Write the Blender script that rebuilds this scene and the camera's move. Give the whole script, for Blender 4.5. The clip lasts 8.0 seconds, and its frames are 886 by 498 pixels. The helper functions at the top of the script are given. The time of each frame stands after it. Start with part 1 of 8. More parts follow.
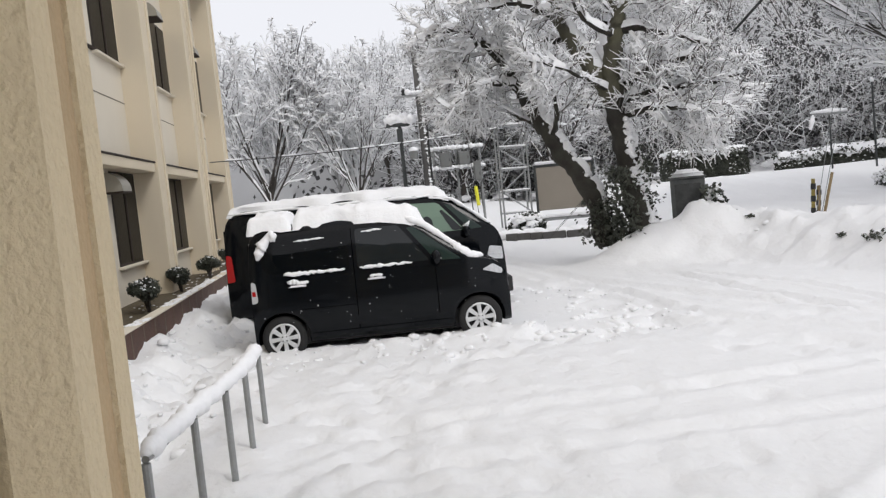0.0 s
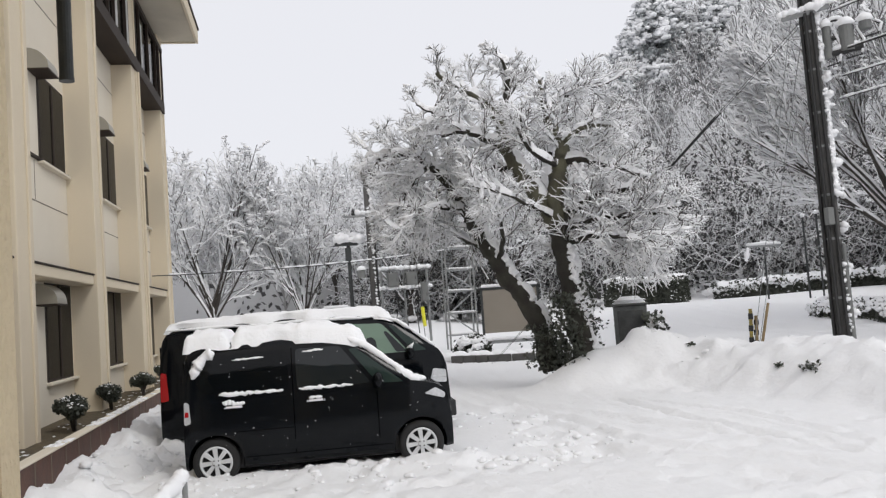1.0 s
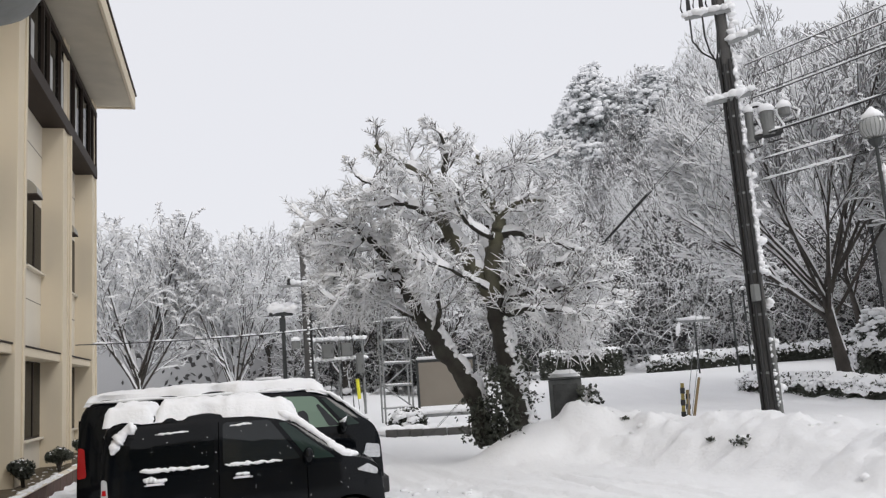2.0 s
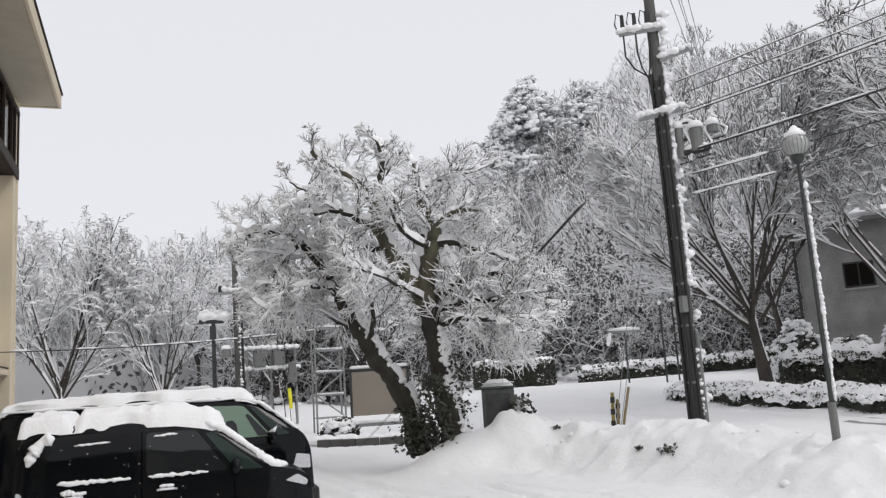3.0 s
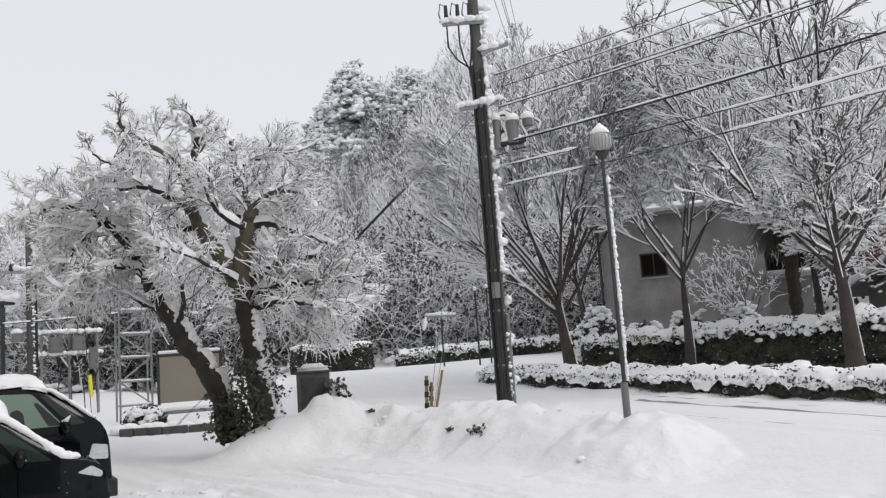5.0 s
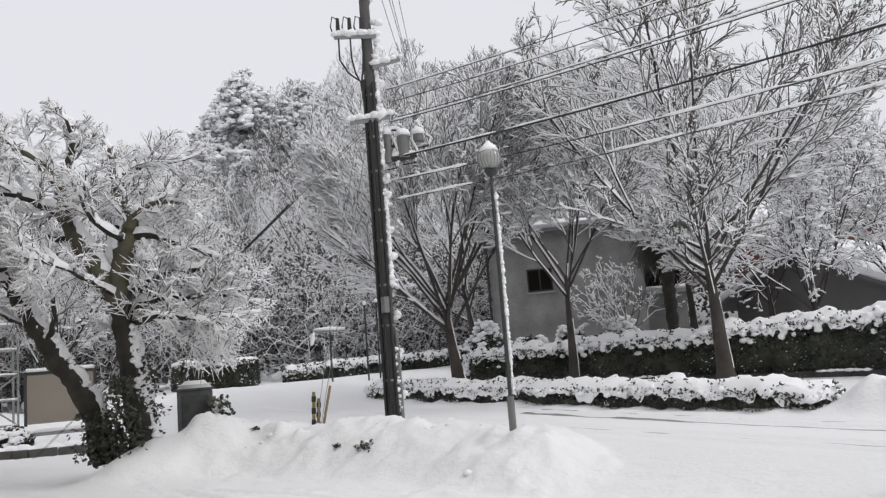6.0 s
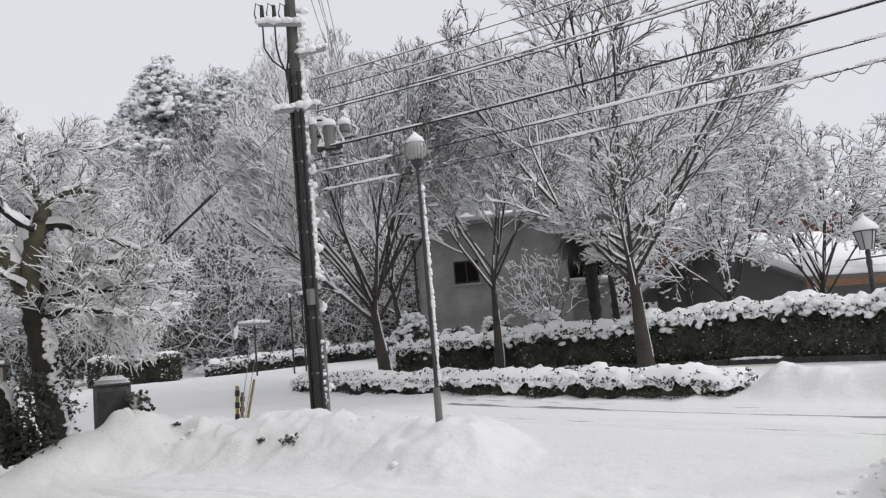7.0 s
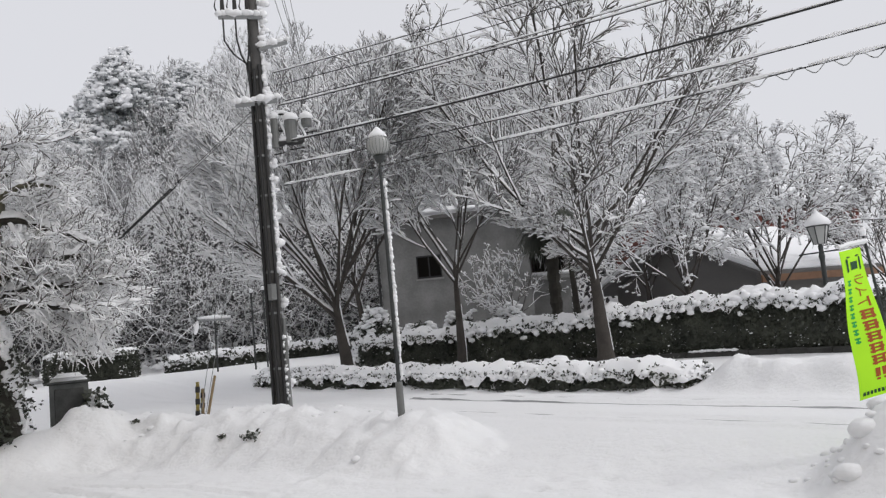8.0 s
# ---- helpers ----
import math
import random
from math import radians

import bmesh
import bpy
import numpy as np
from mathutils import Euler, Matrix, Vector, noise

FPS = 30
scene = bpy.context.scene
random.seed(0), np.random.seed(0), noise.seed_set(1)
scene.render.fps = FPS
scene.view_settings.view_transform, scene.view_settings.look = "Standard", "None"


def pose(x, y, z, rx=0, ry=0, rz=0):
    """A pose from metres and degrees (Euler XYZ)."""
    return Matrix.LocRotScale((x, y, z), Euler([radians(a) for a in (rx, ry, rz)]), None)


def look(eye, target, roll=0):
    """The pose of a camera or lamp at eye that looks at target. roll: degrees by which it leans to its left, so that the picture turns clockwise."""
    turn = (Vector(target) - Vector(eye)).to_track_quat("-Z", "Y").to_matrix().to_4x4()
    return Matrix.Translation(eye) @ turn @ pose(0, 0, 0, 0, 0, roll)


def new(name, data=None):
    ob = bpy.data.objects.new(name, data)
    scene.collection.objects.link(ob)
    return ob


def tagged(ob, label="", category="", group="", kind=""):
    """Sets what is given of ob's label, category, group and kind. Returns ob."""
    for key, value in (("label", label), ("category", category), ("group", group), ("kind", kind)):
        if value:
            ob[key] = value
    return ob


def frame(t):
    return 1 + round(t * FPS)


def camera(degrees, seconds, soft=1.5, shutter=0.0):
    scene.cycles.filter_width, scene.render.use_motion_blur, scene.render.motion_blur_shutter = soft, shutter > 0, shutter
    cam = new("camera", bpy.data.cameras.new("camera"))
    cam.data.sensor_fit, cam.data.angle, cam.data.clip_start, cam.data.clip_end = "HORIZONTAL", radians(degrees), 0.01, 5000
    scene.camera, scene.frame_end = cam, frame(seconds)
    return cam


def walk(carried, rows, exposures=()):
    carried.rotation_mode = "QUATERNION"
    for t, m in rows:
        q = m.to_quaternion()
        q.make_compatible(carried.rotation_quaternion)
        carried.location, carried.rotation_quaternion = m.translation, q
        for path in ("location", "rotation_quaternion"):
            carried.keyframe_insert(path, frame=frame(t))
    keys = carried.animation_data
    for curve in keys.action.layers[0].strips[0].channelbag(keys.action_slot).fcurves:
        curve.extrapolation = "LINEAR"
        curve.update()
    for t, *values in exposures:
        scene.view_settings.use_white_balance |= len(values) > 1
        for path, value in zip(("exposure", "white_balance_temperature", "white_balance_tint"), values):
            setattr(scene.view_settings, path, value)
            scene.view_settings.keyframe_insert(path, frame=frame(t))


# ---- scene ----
cam = camera(57.2, 8.0, soft=1.3)
PATH = [
    (0, (0.997, -0.071, 1.906), (1.217, 1.912, 1.765), -5.7),
    (0.5, (1.017, -0.066, 1.918), (1.299, 1.914, 1.886), -5.2),
    (1, (1.046, -0.047, 1.931), (1.417, 1.913, 2.072), -4.2),
    (1.5, (1.057, -0.037, 1.94), (1.505, 1.894, 2.206), -4.0),
    (3, (1.097, 0.016, 1.933), (1.775, 1.87, 2.249), -3.8),
    (3.5, (1.106, 0.012, 1.921), (1.85, 1.845, 2.217), -3.9),
    (4, (1.122, 0.012, 1.919), (1.946, 1.814, 2.192), -3.9),
    (4.5, (1.136, -0.004, 1.927), (2.058, 1.751, 2.191), -4.1),
    (5, (1.188, 0.033, 1.923), (2.256, 1.705, 2.172), -4.1),
    (6.5, (1.225, 0.044, 1.927), (2.583, 1.49, 2.185), -4.9),
    (7, (1.241, 0.051, 1.919), (2.657, 1.443, 2.149), -5.1),
    (7.5, (1.227, 0.014, 1.929), (2.68, 1.369, 2.154), -5.2),
    (8, (1.219, 0.015, 1.915), (2.699, 1.344, 2.124), -5.4),
]
walk(cam, [(t, look(eye, target, roll)) for t, eye, target, roll in PATH], [(0.0, 0.16), (0.8, 0.1), (1.6, 0.06), (3.0, 0.04), (5.0, 0.02), (6.3, -0.02), (8.0, -0.12)])

# ---- world and light: a bright overcast winter sky ----
world = bpy.data.worlds.new("overcast_sky")
scene.world = world
world.use_nodes = True
wn, wl = world.node_tree.nodes, world.node_tree.links
wn.clear()
SUN_EL, SUN_ROT = radians(46), radians(200)
w_sky = wn.new("ShaderNodeTexSky")
w_sky.sky_type, w_sky.sun_disc = "NISHITA", False
w_sky.sun_elevation, w_sky.sun_rotation = SUN_EL, SUN_ROT
w_sky.dust_density, w_sky.air_density = 4.0, 1.0
w_bg1 = wn.new("ShaderNodeBackground")
w_bg1.inputs["Strength"].default_value = 0.012
w_bg2 = wn.new("ShaderNodeBackground")
w_bg2.inputs["Color"].default_value = (0.785, 0.785, 0.82, 1)
w_bg2.inputs["Strength"].default_value = 0.965
w_add = wn.new("ShaderNodeAddShader")
w_out = wn.new("ShaderNodeOutputWorld")
wl.new(w_sky.outputs[0], w_bg1.inputs["Color"])
wl.new(w_bg1.outputs[0], w_add.inputs[0])
wl.new(w_bg2.outputs[0], w_add.inputs[1])
wl.new(w_add.outputs[0], w_out.inputs["Surface"])

sun_data = bpy.data.lights.new("sun", "SUN")
sun_data.energy, sun_data.angle, sun_data.color = 1.0, radians(18), (1.0, 0.98, 0.95)
sun = new("sun", sun_data)
sun.matrix_world = pose(0, 0, 40, 90 - 46, 0, 35)


# ---- materials ----
def mat(name, color, rough=0.7, metal=0.0, vary=0.12, scale=3.0, fine=60.0, bump=0.1, dark=None, wear=0.0, spec=0.5, per_object=0.0):
    """A procedural surface: base colour with stains at one scale, grain at another, and fine relief."""
    m = bpy.data.materials.new(name)
    m.use_nodes = True
    n, l = m.node_tree.nodes, m.node_tree.links
    b = n["Principled BSDF"]
    b.inputs["Roughness"].default_value, b.inputs["Metallic"].default_value = rough, metal
    b.inputs["Specular IOR Level"].default_value = spec
    co = n.new("ShaderNodeTexCoord")
    big, small = n.new("ShaderNodeTexNoise"), n.new("ShaderNodeTexNoise")
    big.inputs["Scale"].default_value, small.inputs["Scale"].default_value = scale, fine
    big.inputs["Detail"].default_value, small.inputs["Detail"].default_value = 6, 3
    l.new(co.outputs["Object"], big.inputs["Vector"])
    l.new(co.outputs["Object"], small.inputs["Vector"])
    d = dark or tuple(c * 0.55 for c in color)
    r1 = n.new("ShaderNodeMapRange")
    r1.inputs["From Min"].default_value, r1.inputs["From Max"].default_value = 0.35, 0.7
    r1.inputs["To Max"].default_value = min(1.0, vary * 3 + wear)
    l.new(big.outputs["Fac"], r1.inputs["Value"])
    mx = n.new("ShaderNodeMix")
    mx.data_type = "RGBA"
    mx.inputs["A"].default_value, mx.inputs["B"].default_value = (*color, 1), (*d, 1)
    l.new(r1.outputs["Result"], mx.inputs["Factor"])
    r2 = n.new("ShaderNodeMapRange")
    r2.inputs["To Min"].default_value, r2.inputs["To Max"].default_value = 1 - vary, 1 + vary
    l.new(small.outputs["Fac"], r2.inputs["Value"])
    hs = n.new("ShaderNodeHueSaturation")
    l.new(mx.outputs["Result"], hs.inputs["Color"])
    l.new(r2.outputs["Result"], hs.inputs["Value"])
    l.new(hs.outputs["Color"], b.inputs["Base Color"])
    if bump:
        bp = n.new("ShaderNodeBump")
        bp.inputs["Strength"].default_value, bp.inputs["Distance"].default_value = bump, 0.02
        l.new(small.outputs["Fac"], bp.inputs["Height"])
        l.new(bp.outputs["Normal"], b.inputs["Normal"])
    return m


def glass_mat(name, color, rough=0.04, spec=0.4):
    """Tinted glass: dark behind, with a clear mirror gloss."""
    m = bpy.data.materials.new(name)
    m.use_nodes = True
    b = m.node_tree.nodes["Principled BSDF"]
    b.inputs["Base Color"].default_value = (*color, 1)
    b.inputs["Roughness"].default_value = rough
    b.inputs["IOR"].default_value = 1.5
    b.inputs["Specular IOR Level"].default_value = spec
    return m


SNOW = mat("snow", (0.90, 0.905, 0.92), 0.75, vary=0.025, scale=1.2, fine=25, bump=0.35, dark=(0.80, 0.82, 0.85), spec=0.25)
SNOW_GROUND = mat("trodden_snow", (0.84, 0.845, 0.855), 0.7, vary=0.03, scale=0.6, fine=14, bump=0.5, dark=(0.76, 0.77, 0.79), spec=0.25)
def clod_relief(m):
    """Adds coarse and fine crumbling to the trodden snow."""
    n, l = m.node_tree.nodes, m.node_tree.links
    co = n.new("ShaderNodeTexCoord")
    a, v = n.new("ShaderNodeTexNoise"), n.new("ShaderNodeTexVoronoi")
    a.inputs["Scale"].default_value, a.inputs["Detail"].default_value, a.inputs["Roughness"].default_value = 7.0, 8, 0.65
    v.inputs["Scale"].default_value = 15.0
    v.feature = "SMOOTH_F1"
    l.new(co.outputs["Object"], a.inputs["Vector"])
    l.new(co.outputs["Object"], v.inputs["Vector"])
    mul = n.new("ShaderNodeMath")
    mul.operation = "MULTIPLY_ADD"
    mul.inputs[1].default_value = -0.35
    l.new(v.outputs["Distance"], mul.inputs[0])
    l.new(a.outputs["Fac"], mul.inputs[2])
    bp = n.new("ShaderNodeBump")
    bp.inputs["Strength"].default_value, bp.inputs["Distance"].default_value = 0.5, 0.045
    l.new(mul.outputs["Value"], bp.inputs["Height"])
    l.new(bp.outputs["Normal"], n["Principled BSDF"].inputs["Normal"])


clod_relief(SNOW_GROUND)
SNOW_TREE = mat("branch_snow", (0.90, 0.905, 0.92), 0.8, vary=0.03, scale=2, fine=20, bump=0.2, dark=(0.83, 0.84, 0.87), spec=0.2)
BARK_CHERRY = mat("cherry_bark", (0.03, 0.026, 0.022), 0.9, vary=0.25, scale=4, fine=40, bump=0.8, dark=(0.055, 0.055, 0.042))
BARK_MOSS = mat("mossy_bark", (0.12, 0.115, 0.075), 0.9, vary=0.25, scale=3, fine=40, bump=0.8, dark=(0.06, 0.055, 0.045))
BARK_GREY = mat("grey_bark", (0.065, 0.057, 0.05), 0.9, vary=0.3, scale=3, fine=30, bump=0.6)
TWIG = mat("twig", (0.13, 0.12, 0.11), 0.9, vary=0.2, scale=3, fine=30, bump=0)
# pale copy of the twig colour, with distance haze put into it
TWIG_HAZED = mat("hazed_twig", (0.27, 0.265, 0.265), 0.9, vary=0.2, scale=1, fine=10, bump=0)
LEAF_DULL = mat("undergrowth_leaf", (0.07, 0.069, 0.069), 0.8, vary=0.3, scale=1, fine=10, bump=0, dark=(0.045, 0.044, 0.046))
LEAF_DARK = mat("evergreen_leaf", (0.075, 0.082, 0.062), 0.6, vary=0.3, scale=2, fine=20, bump=0, dark=(0.02, 0.024, 0.018))
# needles lightened to blue-grey: the distance haze is put into the colour
NEEDLE_HAZED = mat("hazed_conifer_needles", (0.29, 0.315, 0.32), 0.8, vary=0.25, scale=1, fine=9, bump=0)
STUCCO = mat("beige_stucco", (0.665, 0.58, 0.44), 0.85, vary=0.09, scale=0.7, fine=90, bump=0.35, dark=(0.56, 0.48, 0.36))
STUCCO_COL = mat("rough_column_stucco", (0.72, 0.60, 0.40), 0.85, vary=0.06, scale=3, fine=45, bump=0.7, dark=(0.64, 0.525, 0.34))
STUCCO_TAN = mat("tan_groove_paint", (0.56, 0.41, 0.24), 0.85, vary=0.1, scale=4, fine=70, bump=0.3)
PANEL = mat("cream_panel", (0.70, 0.64, 0.53), 0.8, vary=0.09, scale=0.9, fine=60, bump=0.12, dark=(0.59, 0.53, 0.43))
JOINT = mat("dark_joint", (0.20, 0.17, 0.13), 0.9, bump=0)
BRONZE = mat("bronze_aluminium", (0.042, 0.032, 0.026), 0.6, 0.0, vary=0.12, scale=2, fine=40, bump=0.05, spec=0.1)
SOFFIT = mat("soffit_paint", (0.50, 0.45, 0.36), 0.85, vary=0.1, scale=1.5, fine=30, bump=0.1)
WIN_GLASS = glass_mat("window_glass", (0.010, 0.009, 0.008), 0.08, 0.03)
CURTAIN = mat("pale_curtain", (0.5, 0.5, 0.48), 0.9, vary=0.1, bump=0)
HOOD = mat("vent_hood_metal", (0.36, 0.34, 0.29), 0.45, 0.4, vary=0.1, bump=0.05)
BRICK_RED = mat("red_brown_tile", (0.11, 0.055, 0.04), 0.75, vary=0.2, scale=4, fine=40, bump=0.3, dark=(0.06, 0.04, 0.035))
CONCRETE = mat("grey_concrete", (0.30, 0.30, 0.29), 0.9, vary=0.12, scale=0.7, fine=25, bump=0.2, dark=(0.22, 0.22, 0.215))
EDGING = mat("edging_stone", (0.05, 0.05, 0.046), 0.9, vary=0.3, scale=3, fine=30, bump=0.5)
CONCRETE_POLE = mat("pole_concrete", (0.10, 0.098, 0.095), 0.85, vary=0.2, scale=2, fine=40, bump=0.3, dark=(0.05, 0.048, 0.045))
SOIL = mat("dark_soil", (0.11, 0.085, 0.05), 0.95, vary=0.3, scale=8, fine=50, bump=0.6)
CAR_BLACK = mat("black_car_paint", (0.0035, 0.0046, 0.0062), 0.12, 0.0, vary=0.05, scale=2, fine=90, bump=0.0, spec=0.2)
CAR_GLASS = glass_mat("car_privacy_glass", (0.003, 0.004, 0.005), 0.03, 0.2)
CAR_GLASS_F = glass_mat("car_front_glass", (0.010, 0.013, 0.015), 0.03, 0.45)
CAR_GLASS_G = glass_mat("car_green_glass", (0.02, 0.034, 0.03), 0.03, 0.3)
# opaque; the bright green stands in for daylight through the cab
CAR_GLASS_LIT = glass_mat("car_green_glass_painted_lit", (0.17, 0.25, 0.19), 0.03, 0.4)
SEAM = mat("door_seam", (0.001, 0.001, 0.001), 0.9, vary=0.0, bump=0, spec=0.0)
RUBBER = mat("tyre_rubber", (0.018, 0.018, 0.018), 0.85, vary=0.2, bump=0.3)
PLASTIC = mat("black_plastic", (0.02, 0.02, 0.021), 0.55, vary=0.1, bump=0.05)
ALLOY = mat("silver_wheel", (0.66, 0.67, 0.68), 0.35, 0.25, vary=0.08, scale=10, bump=0.03)
CHROME = mat("chrome", (0.7, 0.7, 0.72), 0.12, 1.0, vary=0.03, bump=0)
LAMP_RED = mat("red_tail_lens", (0.45, 0.012, 0.015), 0.12, vary=0.1, bump=0)
LAMP_CLEAR = mat("clear_lamp_lens", (0.55, 0.56, 0.58), 0.1, vary=0.15, scale=20, bump=0.02)
SLUSH = mat("grey_slush", (0.27, 0.275, 0.28), 0.5, vary=0.2, scale=2, fine=30, bump=0.4)
STEEL = mat("galvanised_steel", (0.33, 0.34, 0.34), 0.45, 0.6, vary=0.12, scale=6, bump=0.08)
CABINET = mat("weathered_cabinet_paint", (0.13, 0.135, 0.13), 0.6, vary=0.3, scale=3, fine=30, bump=0.15, dark=(0.05, 0.055, 0.055))
CABINET_DOOR = mat("stained_cabinet_door", (0.07, 0.072, 0.07), 0.6, vary=0.35, scale=4, fine=30, bump=0.15, dark=(0.03, 0.032, 0.032))
GREY_BOX = mat("grey_cabinet_paint", (0.17, 0.175, 0.17), 0.55, vary=0.15, scale=2, fine=30, bump=0.1, dark=(0.09, 0.095, 0.095))
DARK_STEEL = mat("dark_painted_steel", (0.05, 0.055, 0.055), 0.5, 0.3, vary=0.15, bump=0.1)
CABLE = mat("black_cable", (0.02, 0.02, 0.02), 0.6, vary=0.1, bump=0)
BOARD = mat("notice_board", (0.27, 0.24, 0.20), 0.7, vary=0.08, scale=1, bump=0.1)
YELLOW_WORN = mat("worn_yellow_paint", (0.42, 0.33, 0.07), 0.7, vary=0.3, scale=9, fine=50, bump=0.2, dark=(0.12, 0.09, 0.04))
YELLOW = mat("yellow_plastic", (0.75, 0.72, 0.05), 0.5, vary=0.1, bump=0)
TIMBER = mat("weathered_timber", (0.33, 0.24, 0.13), 0.8, vary=0.2, scale=8, bump=0.3)
FLAG = mat("lime_flag_cloth", (0.50, 0.98, 0.02), 0.8, vary=0.05, scale=3, fine=200, bump=0.1, dark=(0.42, 0.86, 0.02))
FLAG_RED = mat("red_flag_print", (0.40, 0.09, 0.02), 0.8, vary=0.08, bump=0)
FLAG_GREEN = mat("green_flag_print", (0.03, 0.42, 0.08), 0.8, vary=0.08, bump=0)
FLAG_BLACK = mat("dark_flag_print", (0.02, 0.08, 0.03), 0.8, vary=0.08, bump=0)
ROOF_RED = mat("rust_red_cladding", (0.19, 0.06, 0.045), 0.8, vary=0.15, bump=0.1)
WALL_GREY = mat("weathered_grey_render", (0.25, 0.25, 0.245), 0.9, vary=0.24, scale=0.9, fine=11, bump=0.3, dark=(0.11, 0.11, 0.107))
WALL_FAR = mat("grey_steel_cladding", (0.47, 0.475, 0.485), 0.7, vary=0.05, scale=0.3, fine=10, bump=0.05)
WALL_DARK = mat("dark_grey_render", (0.15, 0.145, 0.14), 0.9, vary=0.15, scale=0.5, fine=18, bump=0.15)
WOOD_TRIM = mat("brown_fascia", (0.22, 0.12, 0.07), 0.8, vary=0.15, bump=0.1)
MILK_GLASS = mat("ribbed_lamp_globe", (0.42, 0.43, 0.42), 0.25, vary=0.1, bump=0.05)


# ---- mesh helpers ----
def part(name, bm, material, parent=None, label="", smooth=False):
    """Links a bmesh, or a ready mesh, as one object under a thing or a part."""
    if isinstance(bm, bmesh.types.BMesh):
        me = bpy.data.meshes.new(name)
        bm.normal_update()
        bm.to_mesh(me)
        bm.free()
    else:
        me = bm
    if smooth:
        me.polygons.foreach_set("use_smooth", [True] * len(me.polygons))
    me.materials.clear()
    for m in (material if isinstance(material, (list, tuple)) else [material]):
        me.materials.append(m)
    ob = new(name, me)
    if parent:
        ob.parent = parent
    if label:
        ob["label"] = label
    if name in LOOSE:
        ob["kind"] = "stuff"
    return ob


LOOSE = ("limb_snow", "twig_snow", "branch_snow", "cable_snow", "plastered_snow", "clinging_snow", "pillar_snow", "snow_flecks", "trunk_snow", "snow_cover", "foliage", "ivy", "arm_snow", "crown", "fine_crown", "snow_dusting", "bed_snow")


def thing(name, label, category, m=None, group="", kind=""):
    ob = new(name)
    ob.empty_display_size = 0.2
    if m is not None:
        ob.matrix_world = m
    return tagged(ob, label, category, group, kind)


def box(x0, x1, y0, y1, z0, z1, bev=0.0, bm=None, segs=1):
    own = bmesh.new()
    bmesh.ops.create_cube(own, size=1.0)
    for v in own.verts:
        v.co = Vector(((x0 + x1) / 2 + v.co.x * (x1 - x0), (y0 + y1) / 2 + v.co.y * (y1 - y0), (z0 + z1) / 2 + v.co.z * (z1 - z0)))
    if bev:
        bmesh.ops.bevel(own, geom=own.edges[:], offset=bev, segments=segs, affect="EDGES")
    return merge(bm, own) if bm else own


def merge(bm, other):
    me = bpy.data.meshes.new("scratch")
    other.to_mesh(me)
    other.free()
    bm.from_mesh(me)
    bpy.data.meshes.remove(me)
    return bm


def raw_mesh(name, verts, faces):
    """A mesh from arrays: verts (N,3), faces a list of (M,k) index arrays."""
    me = bpy.data.meshes.new(name)
    verts = np.asarray(verts, dtype=np.float32)
    me.vertices.add(len(verts))
    me.vertices.foreach_set("co", verts.ravel())
    faces = [np.asarray(f, dtype=np.int32) for f in faces if len(f)]
    loops = np.concatenate([f.ravel() for f in faces])
    counts = np.concatenate([np.full(len(f), f.shape[1], dtype=np.int32) for f in faces])
    me.loops.add(len(loops))
    me.loops.foreach_set("vertex_index", loops)
    me.polygons.add(len(counts))
    starts = np.concatenate([[0], np.cumsum(counts)[:-1]]).astype(np.int32)
    me.polygons.foreach_set("loop_start", starts)
    me.update(calc_edges=True)
    return me


def tube(points, radii, sides=8, bm=None, caps=True):
    """A tube along points, with one radius or one for each point."""
    bm = bm or bmesh.new()
    pts = [Vector(p) for p in points]
    if not isinstance(radii, (list, tuple)):
        radii = [radii] * len(pts)
    rings = []
    for i, p in enumerate(pts):
        t = (pts[min(i + 1, len(pts) - 1)] - pts[max(i - 1, 0)]).normalized()
        ref = Vector((1, 0, 0)) if abs(t.z) > 0.9 else Vector((0, 0, 1))
        a = t.cross(ref).normalized()
        b = t.cross(a)
        rings.append([bm.verts.new(p + (a * math.cos(2 * math.pi * k / sides) + b * math.sin(2 * math.pi * k / sides)) * radii[i]) for k in range(sides)])
    for i in range(len(rings) - 1):
        for k in range(sides):
            bm.faces.new((rings[i][k], rings[i][(k + 1) % sides], rings[i + 1][(k + 1) % sides], rings[i + 1][k]))
    if caps:
        bm.faces.new(rings[0])
        bm.faces.new(rings[-1][::-1])
    bmesh.ops.recalc_face_normals(bm, faces=bm.faces[:])
    return bm


def lathe(profile, sides=24, bm=None, caps=True):
    """Turns a profile of (radius, height) round the z axis."""
    bm = bm or bmesh.new()
    rings = [[bm.verts.new((r * math.cos(2 * math.pi * k / sides), r * math.sin(2 * math.pi * k / sides), z)) for k in range(sides)] for r, z in profile]
    for i in range(len(rings) - 1):
        for k in range(sides):
            bm.faces.new((rings[i][k], rings[i][(k + 1) % sides], rings[i + 1][(k + 1) % sides], rings[i + 1][k]))
    if caps:
        bm.faces.new(rings[0])
        bm.faces.new(rings[-1][::-1])
    bmesh.ops.recalc_face_normals(bm, faces=bm.faces[:])
    return bm


def moved(bm, m):
    bmesh.ops.transform(bm, matrix=m, verts=bm.verts[:])
    return bm


